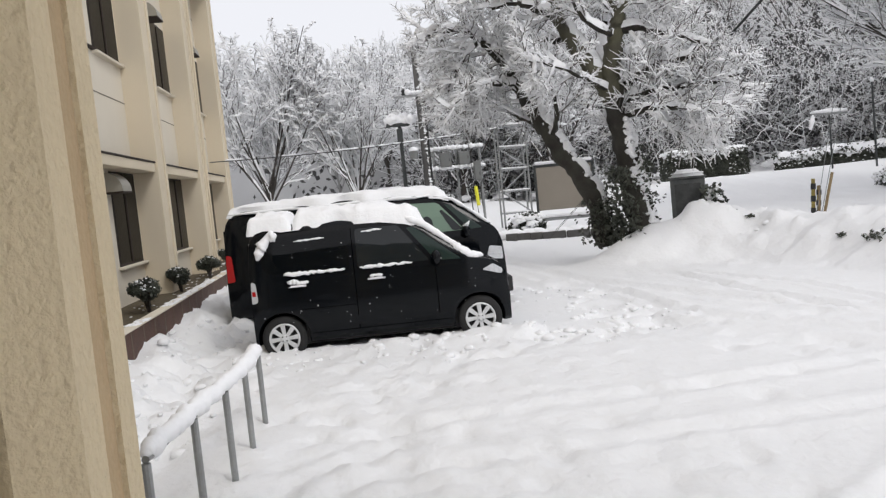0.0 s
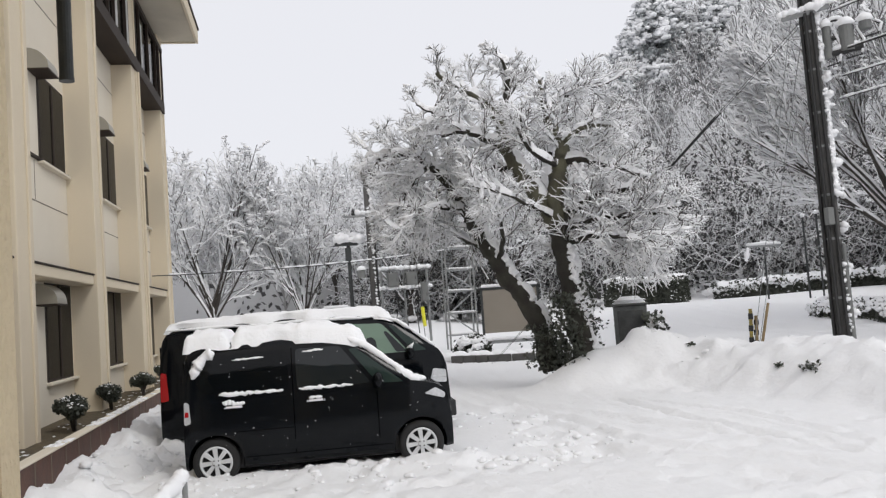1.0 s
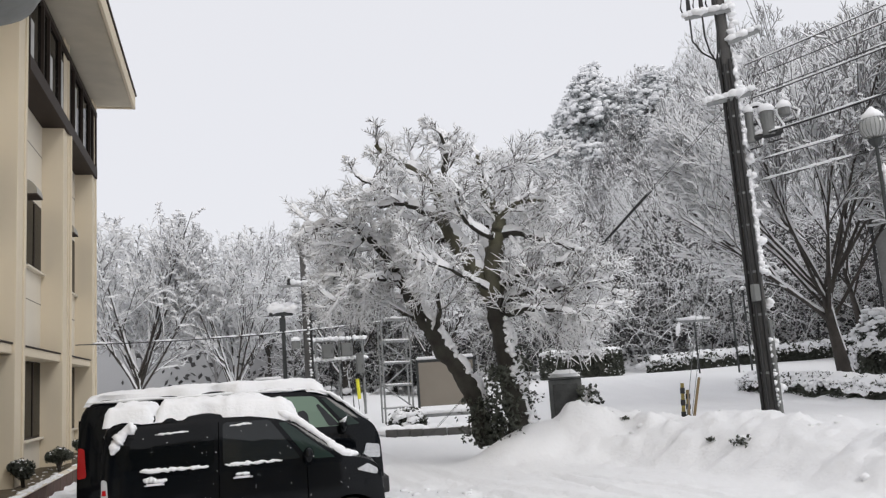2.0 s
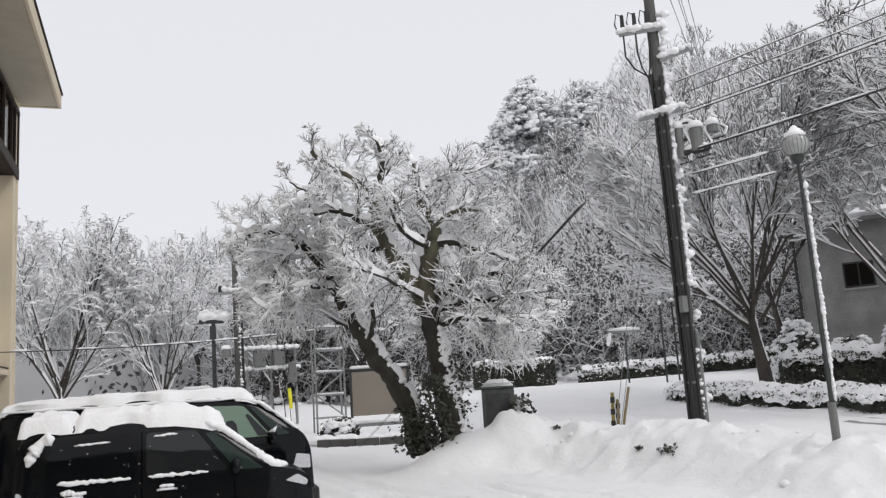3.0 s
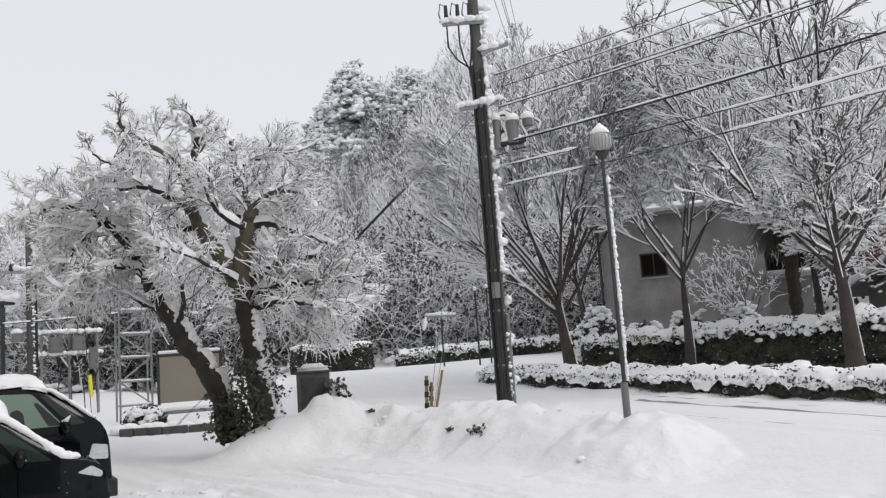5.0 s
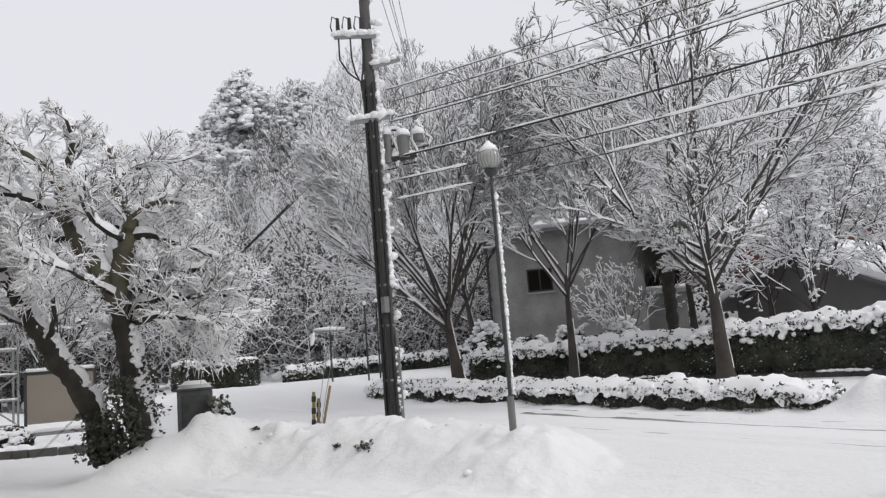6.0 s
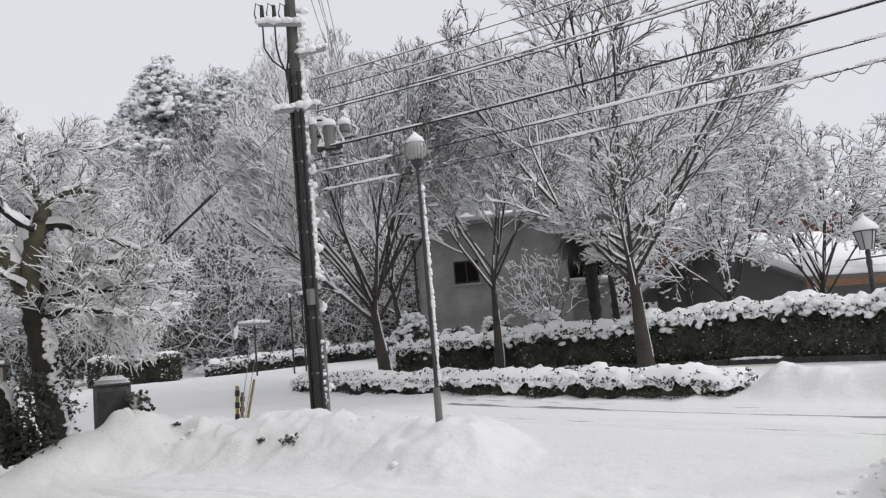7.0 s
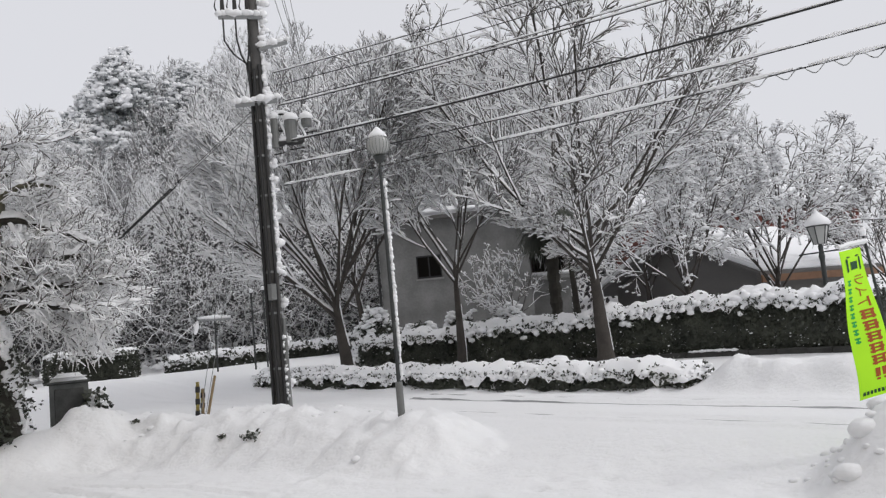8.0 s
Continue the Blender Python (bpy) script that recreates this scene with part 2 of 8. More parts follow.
def extrude_outline(pts, depth, axis="y", at=0.0, bev=0.0):
    """A flat outline of (u, z) points, given thickness along y (or x)."""
    bm = bmesh.new()
    if axis == "y":
        vs = [bm.verts.new((u, at, z)) for u, z in pts]
    else:
        vs = [bm.verts.new((at, u, z)) for u, z in pts]
    f = bm.faces.new(vs)
    r = bmesh.ops.extrude_face_region(bm, geom=[f])
    mv = Vector((0, depth, 0)) if axis == "y" else Vector((depth, 0, 0))
    for e in r["geom"]:
        if isinstance(e, bmesh.types.BMVert):
            e.co += mv
    bmesh.ops.recalc_face_normals(bm, faces=bm.faces[:])
    if bev:
        bmesh.ops.bevel(bm, geom=bm.edges[:], offset=bev, segments=2, affect="EDGES")
    return bm


def hash2(ix, iy, seed):
    h = (ix.astype(np.int64) * 374761393 + iy.astype(np.int64) * 668265263 + seed * 974634541) & 0x7FFFFFFF
    h = ((h ^ (h >> 13)) * 1274126177) & 0x7FFFFFFF
    h = h ^ (h >> 16)
    return (h & 0xFFFFFF) / float(0xFFFFFF)


def vnoise(x, y, seed=0):
    """Smooth value noise in 0..1 on arrays."""
    x, y = np.asarray(x, dtype=float), np.asarray(y, dtype=float)
    ix, iy = np.floor(x), np.floor(y)
    fx, fy = x - ix, y - iy
    fx, fy = fx * fx * (3 - 2 * fx), fy * fy * (3 - 2 * fy)
    a, b = hash2(ix, iy, seed), hash2(ix + 1, iy, seed)
    c, d = hash2(ix, iy + 1, seed), hash2(ix + 1, iy + 1, seed)
    return (a * (1 - fx) + b * fx) * (1 - fy) + (c * (1 - fx) + d * fx) * fy


def fbm(x, y, seed=0, octaves=4):
    s, amp, tot = 0, 1.0, 0
    for o in range(octaves):
        s = s + amp * vnoise(x * 2 ** o + 17.3 * o, y * 2 ** o - 9.1 * o, seed + o)
        tot += amp
        amp *= 0.5
    return s / tot


def smooth01(v):
    v = np.clip(v, 0, 1)
    return v * v * (3 - 2 * v)


def near_line(x, y, line):
    """Distance from points to a polyline."""
    best = np.full(np.shape(x), 1e9)
    for (ax, ay), (bx, by) in zip(line[:-1], line[1:]):
        dx, dy = bx - ax, by - ay
        t = np.clip(((x - ax) * dx + (y - ay) * dy) / (dx * dx + dy * dy), 0, 1)
        best = np.minimum(best, np.hypot(x - ax - t * dx, y - ay - t * dy))
    return best


# ---- the ground: one snow sheet from the yard to the hill ----
BANK = [(8.7, 16.2), (9.5, 15.6), (10.5, 13.0), (10.75, 10.6), (10.5, 9.1)]
MOUND = (10.3, 2.2)
LOW_HEDGE = [(17.0, 22.6), (16.3, 18.5), (16.15, 15.0), (16.05, 12.0), (16.0, 9.5), (16.05, 7.9), (16.0, 6.7)]
RUTS = [
    ([(2.6, 3.0), (6.0, 5.6), (7.6, 6.1)], 0.16, 0.04),
    ([(1.0, 6.4), (4.2, 6.5), (7.4, 6.9)], 0.16, 0.02),
    ([(0.8, 5.3), (4.4, 5.4), (7.2, 5.5)], 0.16, 0.018),
    ([(4.6, 21), (5.0, 15), (6.2, 10.5), (8.2, 6.2)], 0.2, 0.04),
    ([(3.6, 21), (4.0, 15), (5.3, 9.8), (7.6, 4.6)], 0.2, 0.04),
    ([(6.6, 13.9), (6.7, 10.7), (6.8, 9.0), (6.9, 8.0)], 0.11, 0.05),
    ([(6.9, 13.8), (7.5, 11.3), (7.5, 9.5), (7.4, 8.4)], 0.10, 0.045),
    ([(5.2, 12.5), (5.2, 11.1), (5.3, 10.1)], 0.10, 0.04),
]


PATHS = [
    ([(0.5, 4.2), (1.0, 7.0), (1.8, 8.9), (4.3, 9.4), (4.8, 11.5), (4.7, 14.0)], 0.55, 141),
    ([(4.6, 9.6), (5.4, 7.6), (6.2, 5.6), (7.2, 3.5)], 0.4, 151),
    ([(-0.9, 4.5), (-0.8, 7.5), (-0.9, 9.5)], 0.35, 161),
]


def STREET_LINE(y):
    return 13.45 + 0.075 * y + 0.05 * np.sin(y * 0.5)


def ground_z(x, y, fine=True):
    x, y = np.asarray(x, dtype=float), np.asarray(y, dtype=float)
    z = 0.04 + 0.42 * smooth01((y - 18) / 12) * smooth01((12 - x) / 4)
    z = z + 0.7 * smooth01((y - 30) / 10)
    # the street and the verge on its far side
    z = z + smooth01((x - 9.5) / 2.5) * (0.36 + 0.022 * np.clip(y - 6, -8, 20)) * smooth01((40 - y) / 12)
    z = z + (0.08 * smooth01((x - 16.6) / 1.2) + 0.17 * smooth01((x - 24.8) / 1.7)) * smooth01((34 - y) / 6)
    z = z + 0.08 * smooth01((x - 19) / 6)
    # the buried end of the street hedge
    ridge = near_line(x, y, [(16.05, 6.0), (15.95, 4.0), (15.9, 2.0), (16.0, -4.0)])
    z = z + 0.56 * np.exp(-(ridge / 0.72) ** 3) * (0.8 + 0.4 * fbm(x * 1.6, y * 1.6, 14, 3))
    # the drive climbs to the hedges at the hill's foot
    u = (x - 15.7) * 0.517 + (y - 35.1) * 0.856 - 3
    v = (x - 15.7) * 0.856 - (y - 35.1) * 0.517
    z = z + 0.65 * smooth01((y - 22) / 10) * smooth01((x - 11) / 4) * (1 - smooth01((u - 4) / 12))
    # the hill behind
    z = z + 26 * smooth01(u / 52) * (0.30 + 0.70 * smooth01((v + 24) / 34)) * (1 - 0.65 * smooth01((v - 42) / 40))
    # ploughed bank along the planting strip
    d = near_line(x, y, BANK)
    wob = fbm(x * 0.7, y * 0.7, 5, 3)
    bank = (0.58 + 0.32 * wob) * (1 - smooth01((d - 0.2) / (1.8 + 0.8 * (wob - 0.5))))
    z = np.maximum(z, 0.02 + bank * 0.98)
    # shovelled heap by the drive's mouth
    dm = np.hypot((x - MOUND[0]) / 1.5, (y - MOUND[1]) / 1.1)
    z = z + 0.85 * (1 - smooth01(dm)) * (0.7 + 0.5 * fbm(x * 1.3, y * 1.3, 9, 3))
    # snow heaped round the cherry's foot
    z = z + 0.68 * np.exp(-(((x - 6.95) / 0.95) ** 2 + ((y - 16.0) / 0.8) ** 2)) + 0.3 * np.exp(-(((x - 8.2) / 0.9) ** 2 + ((y - 16.25) / 0.6) ** 2))
    # berm along the planter
    z = z + 0.25 * smooth01((-0.75 - x) / 1.0) * smooth01((x + 2.4) / 0.5) * smooth01((y - 4) / 3) * smooth01((26 - y) / 3)
    if fine:
        near = smooth01((26 - np.hypot(x - 3, y - 8)) / 12) * (0.15 + 0.85 * smooth01((11.6 - x) / 1.5))
        lumps = fbm(x * 1.6, y * 1.6, 21, 4) - 0.5
        rough = np.abs(fbm(x * 3.4, y * 3.4, 33, 3) - 0.5)
        trod = smooth01((fbm(x * 0.35, y * 0.35, 41, 2) - 0.35) / 0.3)
        off_bank = 1 - 0.85 * np.exp(-(d / 2.2) ** 2)
        clods = off_bank * np.maximum(0, fbm(x * 5.2, y * 5.2, 37, 2) - 0.52)
        crumb = smooth01((4.5 - x) / 3) + 0.5 * smooth01((6.5 - y) / 3)
        z = z + near * (0.014 * lumps + off_bank * (0.2 + 0.4 * trod) * (0.07 * rough - 0.015) + trod * 0.09 * clods + (0.03 + 0.10 * crumb) * off_bank * np.maximum(0, fbm(x * 7.5, y * 7.5, 39, 2) - 0.5))
        heap = np.exp(-(d / 1.8) ** 2) + np.exp(-((x + 1.2) / 0.9) ** 2) * smooth01((y - 5) / 3) * smooth01((22 - y) / 3)
        z = z + near * heap * 0.26 * (fbm(x * 1.7, y * 1.7, 55, 3) - 0.5)
        z = z + near * heap * (0.30 * np.maximum(0, fbm(x * 3.6, y * 3.6, 57, 2) - 0.47) + 0.16 * np.maximum(0, fbm(x * 7.0, y * 7.0, 58, 2) - 0.5))
        # drifts along the foot of the street hedge
        foot = near_line(x, y, LOW_HEDGE)
        z = z + 0.15 * np.exp(-(foot / 0.8) ** 2) * np.clip(2.4 * fbm(x * 1.3, y * 1.3, 63, 3) - 0.6, 0, 1.6)
        z = z + 0.34 * np.exp(-((x + 1.1) / 0.8) ** 2) * smooth01((y - 5) / 2) * np.maximum(0, fbm(x * 5.5, y * 5.5, 59, 2) - 0.46)
        z = z + np.exp(-(np.maximum(0, near_line(x, y, [(16.0, 5.6), (15.9, -4.0)])) / 0.9) ** 2) * (0.22 * (fbm(x * 2.4, y * 2.4, 67, 3) - 0.5) + 0.2 * np.maximum(0, fbm(x * 5.0, y * 5.0, 68, 2) - 0.5))
        # loose lumps against the wheels
        skirt = np.exp(-((y - 9.95) / 0.38) ** 2) * smooth01((x + 0.9) / 0.6) * smooth01((3.6 - x) / 0.6)
        z = z + skirt * (0.07 + 0.16 * (fbm(x * 2.6, y * 2.6, 61, 3) - 0.5) + 0.12 * np.maximum(0, fbm(x * 7.5, y * 7.5, 64, 2) - 0.5))
        # footprints
        cell = 0.62
        gx, gy = np.floor(x / cell), np.floor(y / cell)
        cx = (gx + 0.25 + 0.5 * hash2(gx, gy, 71)) * cell
        cy = (gy + 0.25 + 0.5 * hash2(gx, gy, 72)) * cell
        on = hash2(gx, gy, 73) < 0.4
        fr = np.hypot((x - cx) / 0.09, (y - cy) / 0.17)
        z = z - near * off_bank * on * 0.045 * (1 - smooth01((fr - 0.6) / 0.5)) * smooth01((12.2 - x) / 1)
        for line, wide, seed in PATHS:
            dp = near_line(x, y, line)
            on_path = 1 - smooth01((dp - wide * 0.6) / (wide * 0.6))
            steps = np.maximum(0, fbm(x * 4.2, y * 4.2, seed, 2) - 0.48)
            z = z - on_path * (0.02 + 0.2 * steps) + on_path * 0.15 * np.maximum(0, fbm(x * 8.5, y * 8.5, seed + 1, 2) - 0.55)
        for line, half, deep in RUTS:
            dr = near_line(x + 0.15 * (fbm(x * 0.5, y * 0.5, 80, 2) - 0.5), y, line)
            z = z - deep * (1 - smooth01((dr - half * 0.5) / (half * 0.5))) + 0.025 * np.exp(-((dr - half * 1.4) / 0.08) ** 2)
        # wheel lines on the street
        for off, deep, half in ((0.0, 0.045, 0.24), (0.62, 0.025, 0.16), (-1.5, 0.04, 0.22), (-2.1, 0.025, 0.15)):
            dr = np.abs(x - off - STREET_LINE(y))
            cut = smooth01((x - 11.5) / 0.5)
            z = z - cut * deep * np.exp(-(dr / half) ** 4) + cut * 0.02 * np.exp(-((dr - half * 1.5) / 0.06) ** 2)
    return z


def gz(x, y):
    return float(ground_z(np.array([x]), np.array([y]), False)[0])


def graded(lo, a, b, hi, step, growth):
    mid = np.arange(a, b + step / 2, step)
    up, dn = [], []
    s, p = step, b
    while p < hi:
        s *= growth
        p += s
        up.append(p)
    s, p = step, a
    while p > lo:
        s *= growth
        p -= s
        dn.append(p)
    return np.concatenate([dn[::-1], mid, up])


def build_ground():
    xs = graded(-3000, -2.4, 16.0, 3000, 0.085, 1.075)
    ys = graded(-3000, 2.4, 17.6, 3000, 0.085, 1.075)
    gx, gy = np.meshgrid(xs, ys)
    z = ground_z(gx, gy)
    nx, ny = len(xs), len(ys)
    idx = np.arange(nx * ny).reshape(ny, nx)
    q = np.stack([idx[:-1, :-1], idx[:-1, 1:], idx[1:, 1:], idx[1:, :-1]], -1).reshape(-1, 4)
    me = raw_mesh("ground", np.stack([gx, gy, z], -1).reshape(-1, 3), [q])
    ob = part("ground", me, SNOW_GROUND, smooth=True)
    tagged(ob, "trodden white snow over the yard, street and hillside", "snowy ground", kind="structure")


build_ground()


def slush(name, off, half, y0, y1, seed):
    """A strip of grey slush pressed into a wheel line."""
    ys = np.arange(y0, y1, 0.12)
    w = half * np.clip(1.6 * fbm(ys * 0.8, ys * 0, seed, 3) - 0.2, 0.25, 1.0)
    xc = STREET_LINE(ys) + off
    xs = np.stack([xc + w * u for u in np.linspace(-1, 1, 7)], 1)
    Y = np.repeat(ys[:, None], 7, 1)
    z = ground_z(xs, Y) + 0.012
    idx = np.arange(len(ys) * 7).reshape(-1, 7)
    q = np.concatenate([np.stack([idx[:-1, k], idx[:-1, k + 1], idx[1:, k + 1], idx[1:, k]], -1) for k in range(6)])
    ob = part(name, raw_mesh(name, np.stack([xs, Y, z], -1).reshape(-1, 3), [q]), SLUSH, smooth=True)
    tagged(ob, "thin grey slush in a wheel track on the street", "slush", kind="structure")


for k, (off, half) in enumerate(((0.0, 0.20), (0.62, 0.07), (-1.5, 0.06))):
    slush("slush_track", off, half, -3.0, 13.5 if k < 2 else 11.0, 40 + k)


# ---- trees: branches as tapered tubes, with snow lying along their upper sides ----
def norm(v):
    return v / (np.linalg.norm(v) + 1e-9)


def turned(t, angle, roll):
    """The direction t, tilted away by angle, in the plane given by roll."""
    ref = np.array([1.0, 0, 0]) if abs(t[2]) > 0.9 else np.array([0, 0, 1.0])
    a = norm(np.cross(t, ref))
    b = np.cross(t, a)
    return norm(t * math.cos(angle) + (a * math.cos(roll) + b * math.sin(roll)) * math.sin(angle))


def grow(rng, out, p, d, length, r, level, P):
    k = P["nodes"][level]
    pts = [np.array(p, dtype=float)]
    for _ in range(k - 1):
        d = norm(d + rng.normal(0, P["wob"][level], 3) + np.array([0, 0, P["up"][level] / k]))
        pts.append(pts[-1] + d * length / (k - 1))
    follow(rng, out, np.array(pts), np.linspace(r, max(r * P["taper"], P["tip"]), k), level, P, length)


def room(p, d, centre, semi):
    """How far it is from p along d to the far side of an egg-shaped crown."""
    q, w = (p - centre) / semi, d / semi
    a, b, c = w @ w, q @ w, q @ q - 1
    disc = b * b - a * c
    return max(0.0, (-b + math.sqrt(disc)) / a) if disc > 0 else 0.6 * float(semi.min())


def follow(rng, out, pts, radii, level, P, length):
    """Keeps a branch and lets its side branches grow."""
    out.append((pts, radii, level))
    if level >= P["levels"] - 1:
        return
    n, k = P["kids"][level], len(pts)
    roll = rng.random() * 6.3
    for j in range(n):
        s = P["start"][level] + (1 - P["start"][level]) * (j + 0.3 + 0.7 * rng.random()) / n
        f = min(s, 0.999) * (k - 1)
        i = int(f)
        at = pts[i] + (pts[i + 1] - pts[i]) * (f - i)
        t = norm(pts[i + 1] - pts[i])
        roll += 2.4 + rng.normal(0, 0.4)
        ang = P["angle"][level] * (0.7 + 0.6 * rng.random())
        rad = min((radii[i] * (1 - f + i) + radii[i + 1] * (f - i)) * P["thin"], P["cap"][level + 1] if "cap" in P else 1.0)
        way = turned(t, ang, roll)
        reach = length * P["ratio"][level] * (1.15 - P.get("fade", 0.5) * s) * (0.75 + 0.5 * rng.random())
        if "crown" in P:
            free = room(at, way, *P["crown"]) * (0.82 + 0.26 * rng.random())
            reach = free if level == 0 else min(reach, max(free, 0.25 * reach))
        grow(rng, out, at, way, reach, max(rad, P["tip"]), level + 1, P)


def branch_arrays(branches, sides_of, gnarl=0.0):
    """Tubes for all branches as vertex and face arrays."""
    groups = {}
    for pts, radii, level in branches:
        groups.setdefault((len(pts), sides_of(level)), []).append((pts, radii))
    V, Q, base = [], [], 0
    for (k, s), items in groups.items():
        P = np.array([a for a, _ in items])
        R = np.array([b for _, b in items])
        T = np.gradient(P, axis=1)
        T /= np.linalg.norm(T, axis=2, keepdims=True) + 1e-9
        ref = np.where(np.abs(T[..., 2:3]) > 0.9, np.array([1.0, 0, 0]), np.array([0, 0, 1.0]))
        A = np.cross(T, ref)
        A /= np.linalg.norm(A, axis=2, keepdims=True) + 1e-9
        B = np.cross(T, A)
        ang = np.arange(s) * 2 * math.pi / s
        ring = P[:, :, None] + R[:, :, None, None] * (A[:, :, None] * np.cos(ang)[None, None, :, None] + B[:, :, None] * np.sin(ang)[None, None, :, None])
        n = len(items)
        if gnarl:
            grng = np.random.default_rng(k * 100 + s)
            ring += (ring - P[:, :, None]) * (gnarl * grng.normal(size=(n, k, s, 1)))
        idx = base + np.arange(n * k * s).reshape(n, k, s)
        nxt = np.roll(idx, -1, axis=2)
        Q.append(np.stack([idx[:, :-1], nxt[:, :-1], nxt[:, 1:], idx[:, 1:]], -1).reshape(-1, 4))
        V.append(ring.reshape(-1, 3))
        base += n * k * s
    return np.concatenate(V), np.concatenate(Q)


WIND = np.array([0.82, -0.57, 0.0])


def snow_arrays(rng, branches, wide, high, gap=0.15, cover=0.92, drift=0.55):
    """Ridges of snow on the upper and the windward side of every branch."""
    groups = {}
    for pts, radii, level in branches:
        groups.setdefault(len(pts), []).append((pts, radii))
    V, Q, base = [], [], 0
    for k, items in groups.items():
        P = np.array([a for a, _ in items])
        R = np.array([b for _, b in items])
        T = np.gradient(P, axis=1)
        T /= np.linalg.norm(T, axis=2, keepdims=True) + 1e-9
        A = np.cross(T, norm(np.array([0, 0, 1.0]) + drift * WIND))
        flat = np.linalg.norm(A, axis=2, keepdims=True)
        A /= flat + 1e-9
        flat = flat[..., 0]
        n = len(items)
        vary = 0.55 + 0.9 * rng.random((n, k))
        steep = np.clip((flat - 0.25) / 0.5, 0, 1)
        w = (R * cover + wide * vary) * steep
        h = (wide * 0.2 + high * vary + R * 0.25) * steep
        w[:, 0] *= 0.5
        w[:, -1] *= 0.35
        up = np.cross(A, T)
        c = P + up * (R * 0.45)[..., None]
        rows = np.stack([c - A * w[..., None], c - A * (w * 0.55)[..., None] + up * (h * 0.85)[..., None] + up * R[..., None] * 0.4,
                         c + A * (w * 0.55)[..., None] + up * h[..., None] + up * R[..., None] * 0.4, c + A * w[..., None]], 2)
        idx = base + np.arange(n * k * 4).reshape(n, k, 4)
        keep = (rng.random((n, k - 1)) > gap) & ((steep[:, :-1] + steep[:, 1:]) > 0.15)
        for a, b in ((0, 1), (1, 2), (2, 3)):
            q = np.stack([idx[:, :-1, a], idx[:, :-1, b], idx[:, 1:, b], idx[:, 1:, a]], -1)
            Q.append(q[keep])
        V.append(rows.reshape(-1, 3))
        base += n * k * 4
    return np.concatenate(V), np.concatenate(Q)


ICO = bmesh.new()
bmesh.ops.create_icosphere(ICO, subdivisions=1, radius=1.0)
ICO_V = np.array([v.co[:] for v in ICO.verts])
ICO.verts.index_update()
ICO_F = np.array([[v.index for v in f.verts] for f in ICO.faces])
ICO.free()


def clump_arrays(rng, centres, size, flat=0.55):
    """Small uneven lumps at the given places."""
    n, k = len(centres), len(ICO_V)
    s = size * (0.5 + rng.random((n, 1, 1)))
    j = 1 + 0.45 * (rng.random((n, k, 1)) - 0.5)
    stretch = np.stack([0.7 + 0.9 * rng.random(n), 0.7 + 0.9 * rng.random(n), np.full(n, flat)], -1)[:, None]
    V = np.asarray(centres)[:, None] + ICO_V[None] * stretch * s * j
    F = ICO_F[None] + (np.arange(n) * k)[:, None, None]
    return V.reshape(-1, 3), F.reshape(-1, 3)


def leaf_arrays(rng, centres, size):
    """Single small leaves, turned every way."""
    n = len(centres)
    a = rng.normal(size=(n, 3))
    a /= np.linalg.norm(a, axis=1, keepdims=True)
    b = np.cross(a, rng.normal(size=(n, 3)))
    b /= np.linalg.norm(b, axis=1, keepdims=True) + 1e-9
    s = size * (0.6 + 0.8 * rng.random((n, 1)))
    c = np.asarray(centres)
    V = np.stack([c - a * s, c + b * s * 0.55, c + a * s, c - b * s * 0.55], 1)
    F = np.arange(n * 4).reshape(n, 4)
    return V.reshape(-1, 3), F


def tips(branches, level, rng, share):
    got = [b[0][rng.integers(1, len(b[0]))] for b in branches if b[2] >= level and rng.random() < share]
    return np.array(got) if got else np.zeros((0, 3))


def both(a, b):
    """Joins (verts, faces) pairs of quads and triangles."""
    return np.concatenate([a[0], b[0]]), [a[1], b[1] + len(a[0])]


def twig_arrays(rng, branches, wide, high, drift=0.55, roll=0.4):
    """Fine twigs as three-sided rods: bark below, a ridge of snow above. Verts, quads, and 1 for snowy faces."""
    groups = {}
    for pts, radii, level in branches:
        groups.setdefault(len(pts), []).append((pts, radii))
    V, Q, M, base = [], [], [], 0
    U = norm(np.array([0, 0, 1.0]) + drift * WIND)
    for k, items in groups.items():
        P = np.array([a for a, _ in items])
        R = np.array([b for _, b in items])
        n = len(items)
        T = np.gradient(P, axis=1)
        T /= np.linalg.norm(T, axis=2, keepdims=True) + 1e-9
        A = np.cross(T, U)
        flat = np.linalg.norm(A, axis=2, keepdims=True)
        A /= flat + 1e-9
        up = np.cross(A, T)
        turn = rng.uniform(-roll, roll, (n, 1, 1))
        A, up = A * np.cos(turn) + up * np.sin(turn), up * np.cos(turn) - A * np.sin(turn)
        vary = (0.5 + rng.random((n, k))) * np.clip(0.3 + 0.9 * flat[..., 0], 0.3, 1)
        w = R * 0.65 + wide * vary
        h = R * 0.9 + high * vary
        w[:, -1] *= 0.4
        h[:, -1] *= 0.4
        rows = np.stack([P - A * w[..., None] - up * (R * 0.6)[..., None], P + up * h[..., None], P + A * w[..., None] - up * (R * 0.6)[..., None]], 2)
        idx = base + np.arange(n * k * 3).reshape(n, k, 3)
        for a, b, m in ((0, 1, 1), (1, 2, 1), (2, 0, 0)):
            q = np.stack([idx[:, :-1, a], idx[:, :-1, b], idx[:, 1:, b], idx[:, 1:, a]], -1).reshape(-1, 4)
            Q.append(q)
            M.append(np.full(len(q), m))
        V.append(rows.reshape(-1, 3))
        base += n * k * 3
    return np.concatenate(V), np.concatenate(Q), np.concatenate(M)


